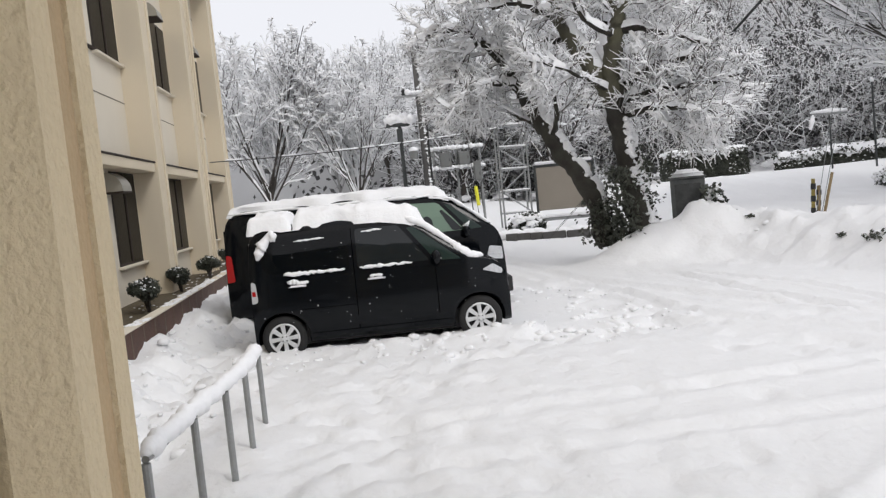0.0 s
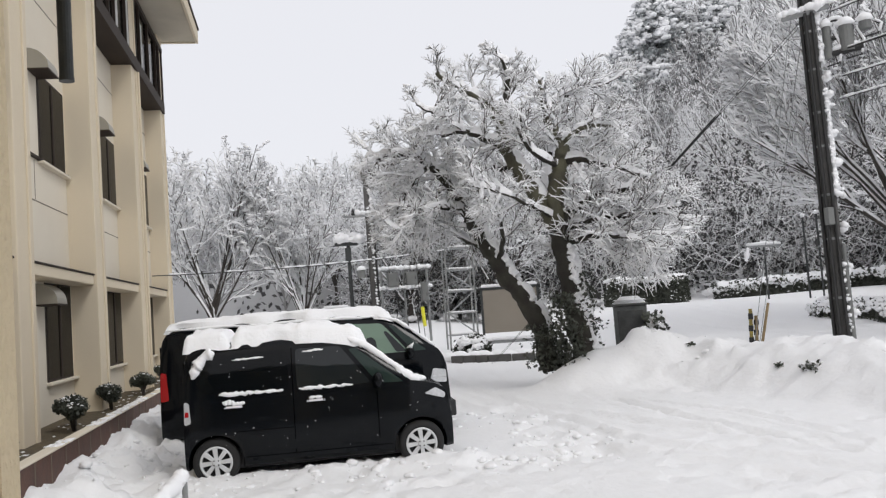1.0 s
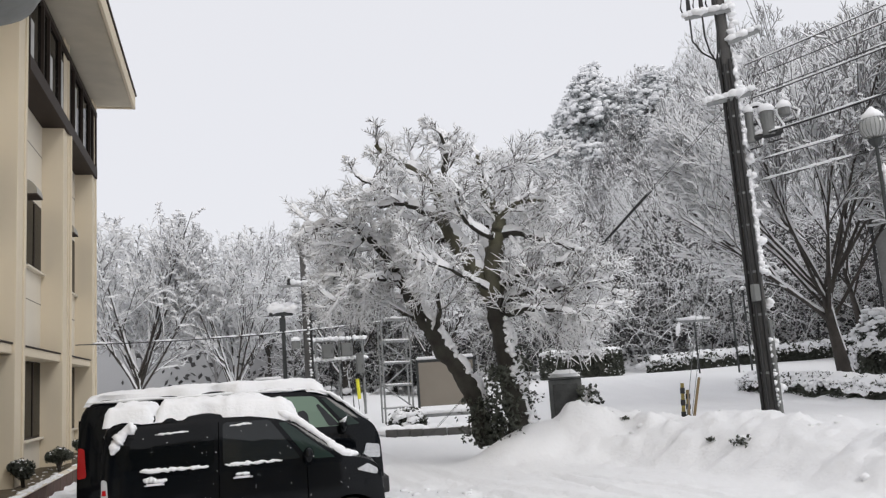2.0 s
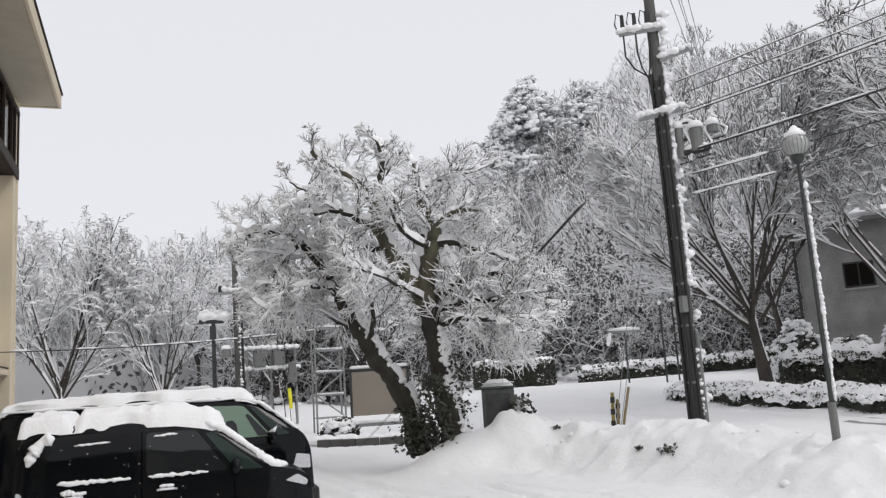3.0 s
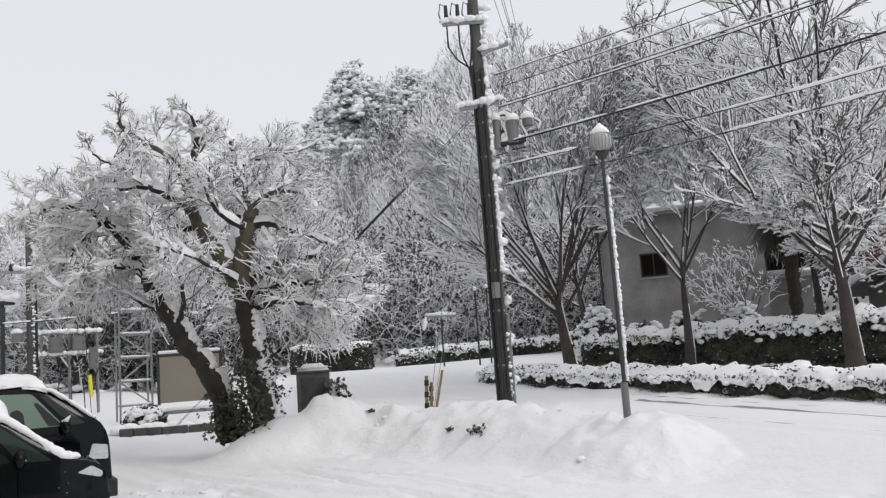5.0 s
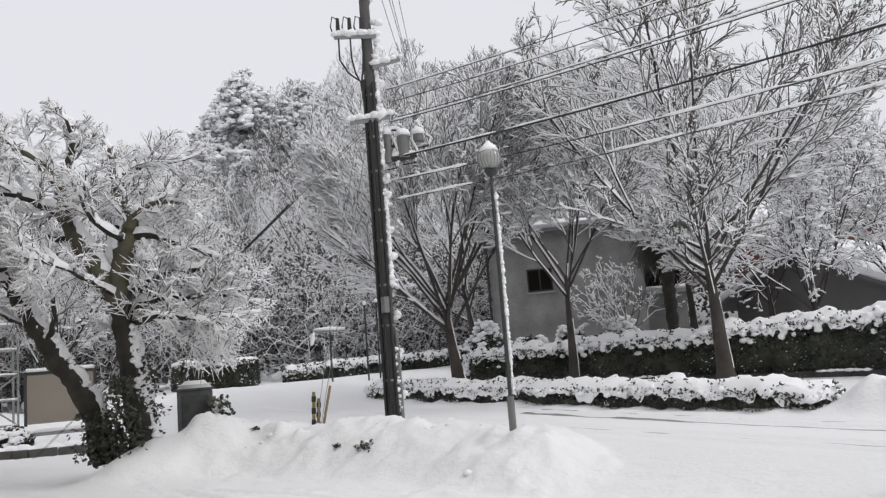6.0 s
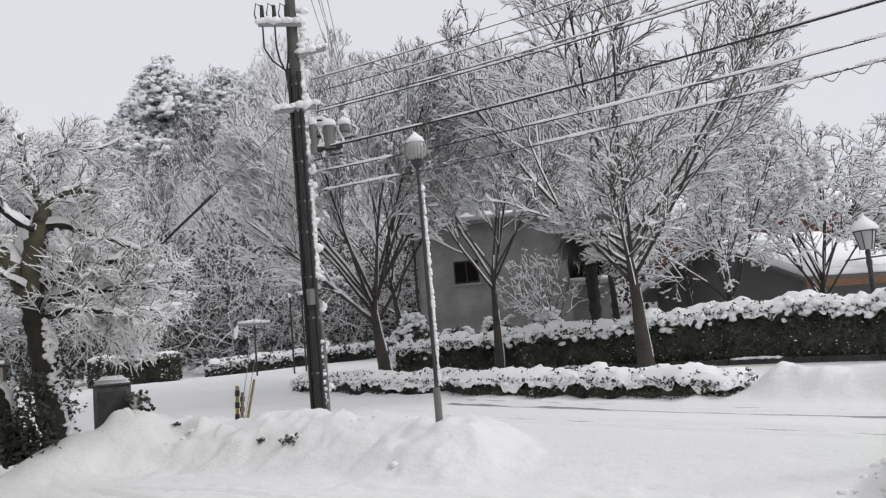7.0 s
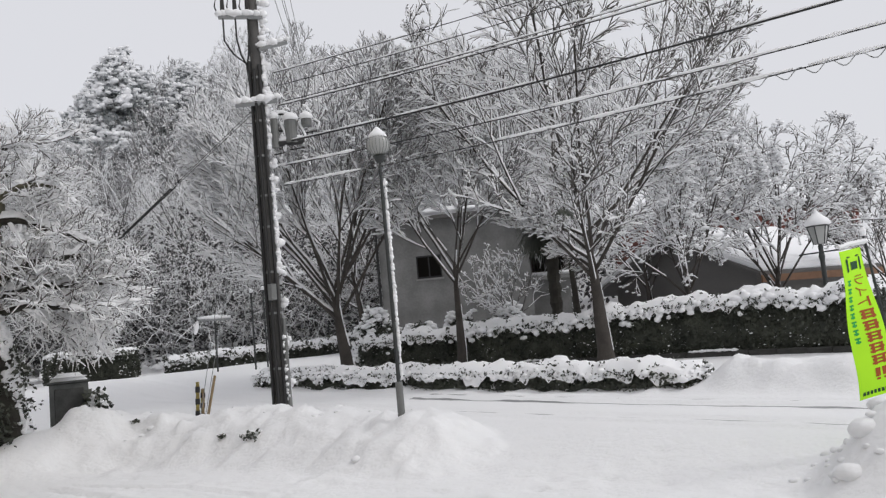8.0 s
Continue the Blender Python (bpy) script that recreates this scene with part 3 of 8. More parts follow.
def two_tone(name, arrays, low, top, parent, label):
    """A part of bark and snow faces."""
    v, q, mi = arrays
    me = raw_mesh(name, v, [q])
    ob = part(name, me, [low, top], parent, label)
    me.polygons.foreach_set("material_index", mi.astype(np.int32))
    return ob


def finish_tree(rng, branches, label, category, bark, twig, wide, high, clump, split, group="", name="tree", share=0.12, gap=0.15, sides=(9, 7, 5, 4, 3, 3)):
    """Thing with trunk, crown and snow from a list of branches."""
    tree = thing(name, label, category, group=group)
    low = [b for b in branches if b[2] < split]
    v, q = branch_arrays(low, lambda lv: sides[lv])
    part("trunk", raw_mesh("trunk", v, [q]), bark, tree, smooth=True)
    two_tone("crown", twig_arrays(rng, [b for b in branches if b[2] >= split], wide, high), twig, SNOW_TREE, tree, "fine twigs, each backed with snow")
    sv = snow_arrays(rng, [b for b in low if b[2] > 1], wide * 1.2, high * 1.15, gap)
    s0 = snow_arrays(rng, [b for b in low if b[2] <= 1], wide * 0.9, high * 0.9, 0.25, 0.7)
    sv = np.concatenate([sv[0], s0[0]]), np.concatenate([sv[1], s0[1] + len(sv[0])])
    cl = tips(branches, split, rng, share)
    if len(cl):
        vv, ff = both(sv, clump_arrays(rng, cl + np.array([0, 0, high * 0.6]), clump * 0.7))
    else:
        vv, ff = sv[0], [sv[1]]
    part("branch_snow", raw_mesh("branch_snow", vv, ff), SNOW_TREE, tree, "fresh snow lying along the branches")
    return tree


ZELKOVA = dict(levels=6, nodes=(9, 10, 7, 5, 4, 2), wob=(0.03, 0.045, 0.06, 0.08, 0.1, 0.1), up=(0.1, 0.14, 0.06, 0.0, 0.0, 0.0),
               kids=(10, 6, 6, 5, 4), start=(0.5, 0.16, 0.15, 0.12, 0.1), angle=(0.62, 0.5, 0.55, 0.6, 0.65), ratio=(2.4, 0.5, 0.5, 0.5, 0.55),
               thin=0.58, taper=0.3, tip=0.006)
def zelkova(seed, x, y, height, radius, girth=0.2, trunk=0.24, label="", group="", wide=0.018, high=0.03, clump=0.1, bark=None, lean=0.0, kids=None, share=0.04, twig=None, droop=0.0, split=3, open_up=0.7, rise=0.14, fork=0.5, low=0.2, narrow=None):
    """A broad-leaved tree: a short bole, stems that fan out to an egg-shaped crown, and finer shoots on them."""
    rng = np.random.default_rng(seed)
    out = []
    P = dict(ZELKOVA)
    P["kids"] = kids or ZELKOVA["kids"]
    P["up"] = (0.1, rise - droop * 0.25) + tuple(u - droop * min(i + 2, 3) * 0.25 for i, u in enumerate(ZELKOVA["up"][2:]))
    P["angle"] = (open_up,) + (narrow or ZELKOVA["angle"][1:])
    P["start"] = (fork,) + ((0.25, 0.2, 0.15, 0.1) if narrow else ZELKOVA["start"][1:])
    if narrow:
        P["wob"] = (0.03, 0.035, 0.045, 0.06, 0.08, 0.1)
    P["cap"] = (1, 0.22 * girth, 0.11 * girth, 0.016, 0.008, 0.006)
    foot = np.array([x, y, gz(x, y) - 0.1])
    P["crown"] = (foot + np.array([0, 0, height * (1 + low) / 2]), np.array([radius, radius, height * (1 - low) / 2]))
    grow(rng, out, foot, norm(np.array([lean, 0, 1.0])), height * trunk, girth, 0, P)
    out[0][1][0] *= 1.35
    return finish_tree(rng, out, label, "tree", bark or BARK_GREY, twig or TWIG, wide, high, clump, split, group, share=share)


# ---- the school building beside the yard ----
WX, PX = -2.92, -2.45
PIERS = [2.9, 7.3, 11.7, 16.1, 20.5, 24.9]


def school():
    b = thing("school_building", "three-storey beige stucco building with tall piers and bronze windows", "building")
    y0, y1 = 2.0, 25.2
    part("wall", box(WX - 0.3, WX, y0, y1, 0.0, 10.6), PANEL, b, "cream rendered wall between the piers")
    part("end_wall", box(-12.0, WX - 0.3, y1 - 0.3, y1, 0.0, 10.6), STUCCO, b)
    for y in PIERS:
        part("pier", box(WX - 0.02, PX, y - 0.3, y + 0.3, 0.0, 10.6, 0.012), STUCCO, b)
        part("pier_edge", box(PX - 0.004, PX + 0.03, y + 0.16, y + 0.3, 0.0, 10.6, 0.006), STUCCO, b)
    for a, c in zip(PIERS[:-1], PIERS[1:]):
        lo, hi = a + 0.3, c - 0.3
        part("lintel", box(WX - 0.01, PX - 0.06, lo, hi, 2.80, 2.97, 0.01), STUCCO, b)
        part("lintel_flashing", box(WX - 0.01, PX - 0.04, lo, hi, 2.97, 3.0, 0.004), BRONZE, b)
        part("panel_joint", box(WX - 0.01, WX + 0.004, lo, hi, 4.10, 4.12), JOINT, b)
        part("panel_joint", box(WX - 0.01, WX + 0.004, (lo + hi) / 2 - 0.01, (lo + hi) / 2 + 0.01, 4.13, 4.80), JOINT, b)
        part("panel_joint", box(WX - 0.01, WX + 0.004, lo, hi, 7.55, 7.57), JOINT, b)
        part("sill", box(WX - 0.01, WX + 0.05, lo, hi, 4.80, 4.85, 0.005), BRONZE, b)
        for z0, z1 in ((1.22, 2.78), (4.86, 6.28)):
            w0, w1 = hi - 1.58, hi - 0.12
            win = part("window", box(WX - 0.08, WX + 0.012, w0 - 0.05, w1 + 0.05, z0 - 0.05, z1 + 0.05), BRONZE, b, "bronze aluminium window")
            mid = (w0 + w1) / 2
            for g0, g1, dx in ((w0, mid - 0.03, 0.018), (mid + 0.03, w1, 0.022)):
                part("pane", box(WX - 0.03, WX + dx, g0, g1, z0, z1), WIN_GLASS, win)
            part("rail", box(WX, WX + 0.035, mid - 0.03, mid + 0.03, z0, z1, 0.004), BRONZE, win)
            part("sill", box(WX - 0.02, WX + 0.10, w0 - 0.1, w1 + 0.1, z0 - 0.10, z0 - 0.05, 0.008), PANEL, win)
        # curved ventilation hoods over the near part of the windows
        for zt in (2.76, 6.55):
            if zt > 3 or a in (11.7, 2.9):
                prof = [(0.0, 0.0)] + [(0.34 * math.sin(q * math.pi / 16), 0.30 * (math.cos(q * math.pi / 16) - 1)) for q in range(9)] + [(0.34, -0.34), (0.0, -0.34)]
                hb = extrude_outline([(u, z) for u, z in prof[1:]], 0.55, "y")
                hood = part("vent_hood", moved(hb, Matrix.Translation((WX, hi - 2.15, zt))), HOOD, b, "pale curved sheet-metal vent hood")
                part("drip_edge", box(WX + 0.02, WX + 0.345, hi - 2.16, hi - 1.59, zt - 0.36, zt - 0.335), BRONZE, hood)
    # projecting window band of the top floor
    bay = part("window_band", box(WX, PX + 0.06, 16.42, 25.12, 8.30, 8.62, 0.01), BRONZE, b, "dark bronze oriel window band")
    part("band_head", box(WX, PX + 0.06, 16.42, 25.12, 10.18, 10.32, 0.01), BRONZE, bay)
    part("band_back", box(WX + 0.01, PX - 0.08, 16.42, 25.06, 8.62, 10.18), PLASTIC, bay)
    yy, i = 16.42, 0
    while yy < 25.0:
        step = (1.25, 0.6, 1.25)[i % 3]
        end = min(yy + step, 25.12)
        part("mullion", box(PX - 0.08, PX + 0.05, yy, yy + 0.07, 8.62, 10.18, 0.004), BRONZE, bay)
        part("pane", box(PX - 0.03, PX - 0.01, yy + 0.07, end, 8.62, 10.18), WIN_GLASS, bay)
        if i % 3 != 1:
            part("curtain", box(PX - 0.028, PX - 0.008, yy + 0.10, yy + 0.10 + 0.42 * step, 8.66, 9.5 + 0.4 * (i % 2)), CURTAIN, bay, "pale curtain behind the glass")
        yy, i = end, i + 1
    part("mullion", box(PX - 0.08, PX + 0.05, 25.05, 25.12, 8.62, 10.18, 0.004), BRONZE, bay)
    # eaves
    part("eave", box(-12.0, -1.36, 2.0, 25.35, 10.6, 10.72, 0.01), SOFFIT, b, "painted soffit under a deep eave")
    part("fascia", box(-1.42, -1.34, 2.0, 25.40, 10.56, 10.98, 0.01), STUCCO, b)
    part("fascia", box(-12.0, -1.42, 25.32, 25.40, 10.56, 10.98, 0.01), STUCCO, b)
    part("roof_edge", box(-12.0, -1.30, 2.0, 25.44, 10.98, 11.04, 0.01), BRONZE, b)
    part("rain_pipe", tube([(PX + 0.05, 20.82, 0.4), (PX + 0.05, 20.82, 8.3)], 0.035, 8), STUCCO, b)
    # snow on the ledges
    return b


school()


def planter():
    p = thing("planter", "long red-brown tiled planter with a pale coping and dark soil", "planter")
    ya, yb = 8.2, 25.2
    part("front_wall", box(-1.88, -1.75, ya, yb, -0.1, 0.60, 0.008), BRICK_RED, p)
    part("end_wall", box(WX, -1.88, ya, ya + 0.13, -0.1, 0.60, 0.008), BRICK_RED, p)
    part("coping", box(-1.90, -1.73, ya - 0.02, yb, 0.60, 0.625, 0.008), PANEL, p, "pale coping")
    part("soil", box(WX, -1.88, ya + 0.13, yb, 0.0, 0.50), SOIL, p)
    y = ya + 0.6
    k = 0
    while y < yb:
        part("tile_joint", box(-1.752, -1.744, y, y + 0.012, 0.0, 0.6), JOINT, p)
        y += 0.6
        k += 1
    rng = np.random.default_rng(15)
    yy = ya + (yb - ya) * rng.random(900)
    yy = yy[vnoise(yy * 1.7, yy * 0, 8) > 0.55]
    C = np.stack([rng.uniform(-1.89, -1.74, len(yy)), yy, np.full(len(yy), 0.628)], -1)
    D = np.stack([rng.uniform(-2.7, -1.95, 90), ya + (yb - ya) * rng.random(90), np.full(90, 0.502)], -1)
    v, f = clump_arrays(rng, np.concatenate([C, D]), 0.03, 0.35)
    part("snow_dusting", raw_mesh("snow_dusting", v, [f]), SNOW, p, "thin patchy snow", smooth=True)


planter()


def topiary(seed, x, y, size):
    """A small clipped shrub: a few stems and ball-like heads made of leaves."""
    rng = np.random.default_rng(seed)
    t = thing("clipped_shrub", "small clipped evergreen shrub dusted with snow in the planter", "shrub", group="planter shrubs")
    heads = [(0, 0, 0.42 * size, 0.22 * size)] + [(rng.normal(0, 0.16) * size, rng.normal(0, 0.2) * size, (0.3 + 0.2 * rng.random()) * size, 0.15 * size) for _ in range(2)]
    bm = bmesh.new()
    for hx, hy, hz, r in heads:
        tube([(x, y, 0.45), (x + hx * 0.4, y + hy * 0.4, 0.5 + hz * 0.5), (x + hx, y + hy, 0.5 + hz)], [0.025, 0.018, 0.012], 6, bm)
    part("stem", bm, BARK_GREY, t)
    C, S = [], []
    for hx, hy, hz, r in heads:
        d = rng.normal(size=(140, 3))
        d /= np.linalg.norm(d, axis=1, keepdims=True)
        pts = np.array([x + hx, y + hy, 0.5 + hz]) + d * r * np.array([1, 1, 0.75]) * (0.75 + 0.3 * rng.random((140, 1)))
        C.append(pts)
        S.append(pts[(d[:, 2] > 0.45) & (rng.random(140) < 0.22)] + np.array([0, 0, 0.02]))
    C = np.concatenate(C)
    C = np.concatenate([C + rng.normal(0, 0.02, C.shape) for _ in range(8)])
    v, f = leaf_arrays(rng, C, 0.028 * size)
    part("foliage", raw_mesh("foliage", v, [f]), LEAF_DARK, t)
    v, f = clump_arrays(rng, np.concatenate(S), 0.028 * size)
    part("snow_dusting", raw_mesh("snow_dusting", v, [f]), SNOW, t, "patchy snow")


for i, (yy, sz) in enumerate(((10.0, 0.7), (12.9, 0.86), (13.65, 0.7), (15.8, 0.78), (18.6, 0.8), (19.4, 0.7), (22.4, 0.7))):
    topiary(300 + i, -2.3 + 0.1 * math.sin(i * 2.1), yy, sz)


def porch_column():
    c = thing("porch_column", "beige stucco porch column with chamfered corner and tan groove", "column")
    X, Y0, Y1 = 0.493, 1.40, 1.73
    bm = bmesh.new()
    outline = [(X, Y1), (X, 1.625), (X - 0.014, 1.62), (X - 0.014, 1.52), (X, 1.515), (X, Y0), (X - 0.085, Y0 - 0.10), (X - 0.5, Y0 - 0.10), (X - 0.5, Y1)]
    vs = [bm.verts.new((a, b, -0.1)) for a, b in outline]
    f = bm.faces.new(vs)
    r = bmesh.ops.extrude_face_region(bm, geom=[f])
    for e in r["geom"]:
        if isinstance(e, bmesh.types.BMVert):
            e.co.z = 4.2
    bmesh.ops.recalc_face_normals(bm, faces=bm.faces[:])
    part("shaft", bm, STUCCO_COL, c)
    part("groove", box(X - 0.02, X - 0.010, 1.522, 1.618, -0.1, 4.19), STUCCO_TAN, c, "tan painted groove")
    return c


porch_column()


def porch_lamp():
    """The dark disc-headed fitting on an arm from the column."""
    t = thing("porch_light", "dark grey disc-shaped porch light on a bracket arm", "light fitting")
    cx, cy = 0.548, 1.985
    part("tube", tube([(cx, cy, 2.54), (cx, cy, 2.81)], 0.0165, 16), DARK_STEEL, t)
    part("end_cap", tube([(cx, cy, 2.532), (cx, cy, 2.542)], 0.0175, 16), DARK_STEEL, t)
    part("arm", tube([(0.40, 1.70, 2.74), (0.44, 1.86, 2.74), (cx, cy, 2.74)], 0.014, 8), DARK_STEEL, t)
    part("disc", moved(lathe([(0.04, 0.0), (0.12, 0.014), (0.18, 0.05), (0.20, 0.09), (0.19, 0.14), (0.07, 0.165)], 32), Matrix.Translation((cx - 0.08, cy + 0.02, 2.85))), GREY_BOX, t, smooth=True)


porch_lamp()


def porch():
    """The entrance canopy over and behind the camera."""
    p = thing("entrance_porch", "plain beige entrance canopy with back wall", "porch")
    part("canopy", box(WX, 3.2, -3.2, 1.85, 3.6, 3.9, 0.01), SOFFIT, p)
    part("canopy_arm", box(WX, -0.1, 1.85, 3.1, 3.6, 3.9, 0.01), SOFFIT, p)
    part("back_wall", box(WX, 3.2, -3.4, -3.2, 0.0, 3.9), STUCCO, p)
    part("side_wall", box(WX - 0.3, WX, -3.4, 2.0, 0.0, 3.9), STUCCO, p)


porch()


def handrail():
    r = thing("handrail", "steel ramp handrail on grey posts, topped with snow", "railing")
    line = [(-0.12, 4.0), (-0.05, 4.86), (0.02, 5.62), (0.06, 6.34), (0.08, 7.1)]
    for i, (x, y) in enumerate(line):
        part("post", tube([(x, y, -0.2), (x, y, 0.72 - 0.02 * i)], 0.024, 10), STEEL, r)
    part("rail", tube([(x, y, 0.74 - 0.02 * i) for i, (x, y) in enumerate(line)], 0.02, 10), STEEL, r)
    rng = np.random.default_rng(5)
    n = 60
    pts, rad = [], []
    for k in range(n):
        f = k / (n - 1) * (len(line) - 1)
        i = min(int(f), len(line) - 2)
        a = f - i
        x = line[i][0] * (1 - a) + line[i + 1][0] * a
        y = line[i][1] * (1 - a) + line[i + 1][1] * a
        pts.append((x + rng.normal(0, 0.006), y, 0.775 - 0.02 * f + rng.normal(0, 0.008)))
        rad.append((0.056 + rng.normal(0, 0.007)) * min(1.0, 0.4 + min(k, n - 1 - k) * 0.3))
    part("snow_ridge", tube(pts, rad, 9), SNOW, r, "thick ridge of snow", smooth=True)


handrail()


# ---- cars ----
def interp(x, table):
    xs, ys = zip(*table)
    return float(np.interp(x, xs, ys))


class Shell:
    """A car body's skin: a roofline over the length and a width over the height."""

    def __init__(self, top, half, x0, x1, belt, sill=0.2, tumble=0.13, round_f=0.22, round_r=0.1):
        self.top, self.half, self.x0, self.x1, self.belt, self.sill, self.tumble = top, half, x0, x1, belt, sill, tumble
        self.round_f, self.round_r = round_f, round_r

    def plan(self, x):
        f = max(0, (x - (self.x1 - 0.55)) / 0.55)
        r = max(0, ((self.x0 + 0.35) - x) / 0.35)
        return 1 - self.round_f * f ** 2.4 - self.round_r * r ** 2.4

    def ring(self, x):
        t = interp(x, self.top)
        zb = min(self.belt, t - 0.03)
        k = min(1, max(0, (t - zb) / 0.6))
        we = 0.965 - self.tumble * k
        h = self.half * self.plan(x)
        rows = [(self.sill, 0.90), (self.sill + 0.06, 0.965), (0.42, 0.995), (0.62, 1.0), (zb - 0.06, 0.985), (zb, 0.965),
                (zb + (t - zb) * 0.45, 0.965 + (we - 0.965) * 0.4), (zb + (t - zb) * 0.82, we), (zb + (t - zb) * 0.94, we - 0.05), (t, we - 0.16), (t + 0.012, we - 0.45), (t + 0.018, 0.0)]
        return [(h * w, z) for z, w in sorted(((min(z, t + 0.02), w) for z, w in rows), key=lambda q: q[0])] if t > 0.7 else [(h * w, min(z, t)) for z, w in rows]

    def side(self, x, z):
        r = self.ring(x)
        return float(np.interp(z, [q[1] for q in r], [q[0] for q in r]))

    def mesh(self, n=64):
        bm = bmesh.new()
        rings = []
        for i in range(n):
            s = i / (n - 1)
            x = self.x0 + (self.x1 - self.x0) * (0.5 - 0.5 * math.cos(math.pi * s)) if i not in (0, n - 1) else (self.x0 if i == 0 else self.x1)
            r = self.ring(x)
            full = [(-y, z) for y, z in r] + [(y, z) for y, z in r[-2::-1]]
            rings.append([bm.verts.new((x, y, z)) for y, z in full])
        m = len(rings[0])
        for a, b in zip(rings[:-1], rings[1:]):
            for k in range(m):
                bm.faces.new((a[k], a[(k + 1) % m], b[(k + 1) % m], b[k]))
        bm.faces.new(rings[0])
        bm.faces.new(rings[-1][::-1])
        bmesh.ops.recalc_face_normals(bm, faces=bm.faces[:])
        return bm

    def pane(self, outline, sgn, out=0.006, thick=0.02, steps=6):
        """A plate that follows the side of the body over an outline of (x, z)."""
        bm = bmesh.new()
        n = len(outline)
        dense = []
        for i in range(n):
            (xa, za), (xb, zb) = outline[i], outline[(i + 1) % n]
            for k in range(steps):
                dense.append((xa + (xb - xa) * k / steps, za + (zb - za) * k / steps))
        cx, cz = sum(p[0] for p in dense) / len(dense), sum(p[1] for p in dense) / len(dense)
        rings = []
        for s in (1.0, 0.66, 0.33):
            rings.append([bm.verts.new((cx + (x - cx) * s, sgn * (self.side(cx + (x - cx) * s, cz + (z - cz) * s) + out), cz + (z - cz) * s)) for x, z in dense])
        c = bm.verts.new((cx, sgn * (self.side(cx, cz) + out), cz))
        back = [bm.verts.new((v.co.x, v.co.y - sgn * thick, v.co.z)) for v in rings[0]]
        m = len(dense)
        for k in range(m):
            j = (k + 1) % m
            bm.faces.new((rings[0][k], rings[0][j], rings[1][j], rings[1][k]))
            bm.faces.new((rings[1][k], rings[1][j], rings[2][j], rings[2][k]))
            bm.faces.new((rings[2][k], rings[2][j], c))
            bm.faces.new((rings[0][j], rings[0][k], back[k], back[j]))
        bmesh.ops.recalc_face_normals(bm, faces=bm.faces[:])
        return bm


def rounded(points, r=0.05, n=4):
    """Rounds the corners of an outline of (x, z) points."""
    out = []
    m = len(points)
    for i in range(m):
        p, a, b = Vector(points[i]), Vector(points[i - 1]), Vector(points[(i + 1) % m])
        da, db = (a - p), (b - p)
        k = min(r, da.length * 0.45, db.length * 0.45)
        s, e = p + da.normalized() * k, p + db.normalized() * k
        for q in range(n + 1):
            t = q / n
            v = s * (1 - t) ** 2 + p * 2 * t * (1 - t) + e * t * t
            out.append((v.x, v.y))
    return out


def cut_arches(bm, centres, radius, depth_y):
    """Takes the wheel wells out of a body."""
    me = bpy.data.meshes.new("body")
    bm.to_mesh(me)
    bm.free()
    ob = new("scratch_body", me)
    cutters = []
    for cx, cz in centres:
        for sgn in (-1, 1):
            cb = bmesh.new()
            bmesh.ops.create_cone(cb, cap_ends=True, segments=36, radius1=radius, radius2=radius, depth=0.5)
            moved(cb, pose(cx, sgn * depth_y, cz, 90, 0, 0))
            cm = bpy.data.meshes.new("cut")
            cb.to_mesh(cm)
            cb.free()
            co = new("scratch_cut", cm)
            cutters.append(co)
            md = ob.modifiers.new("cut", "BOOLEAN")
            md.operation, md.object, md.solver = "DIFFERENCE", co, "EXACT"
    dg = bpy.context.evaluated_depsgraph_get()
    dg.update()
    res = bpy.data.meshes.new_from_object(ob.evaluated_get(dg))
    for co in cutters:
        cm = co.data
        bpy.data.objects.remove(co)
        bpy.data.meshes.remove(cm)
    bpy.data.objects.remove(ob)
    return res


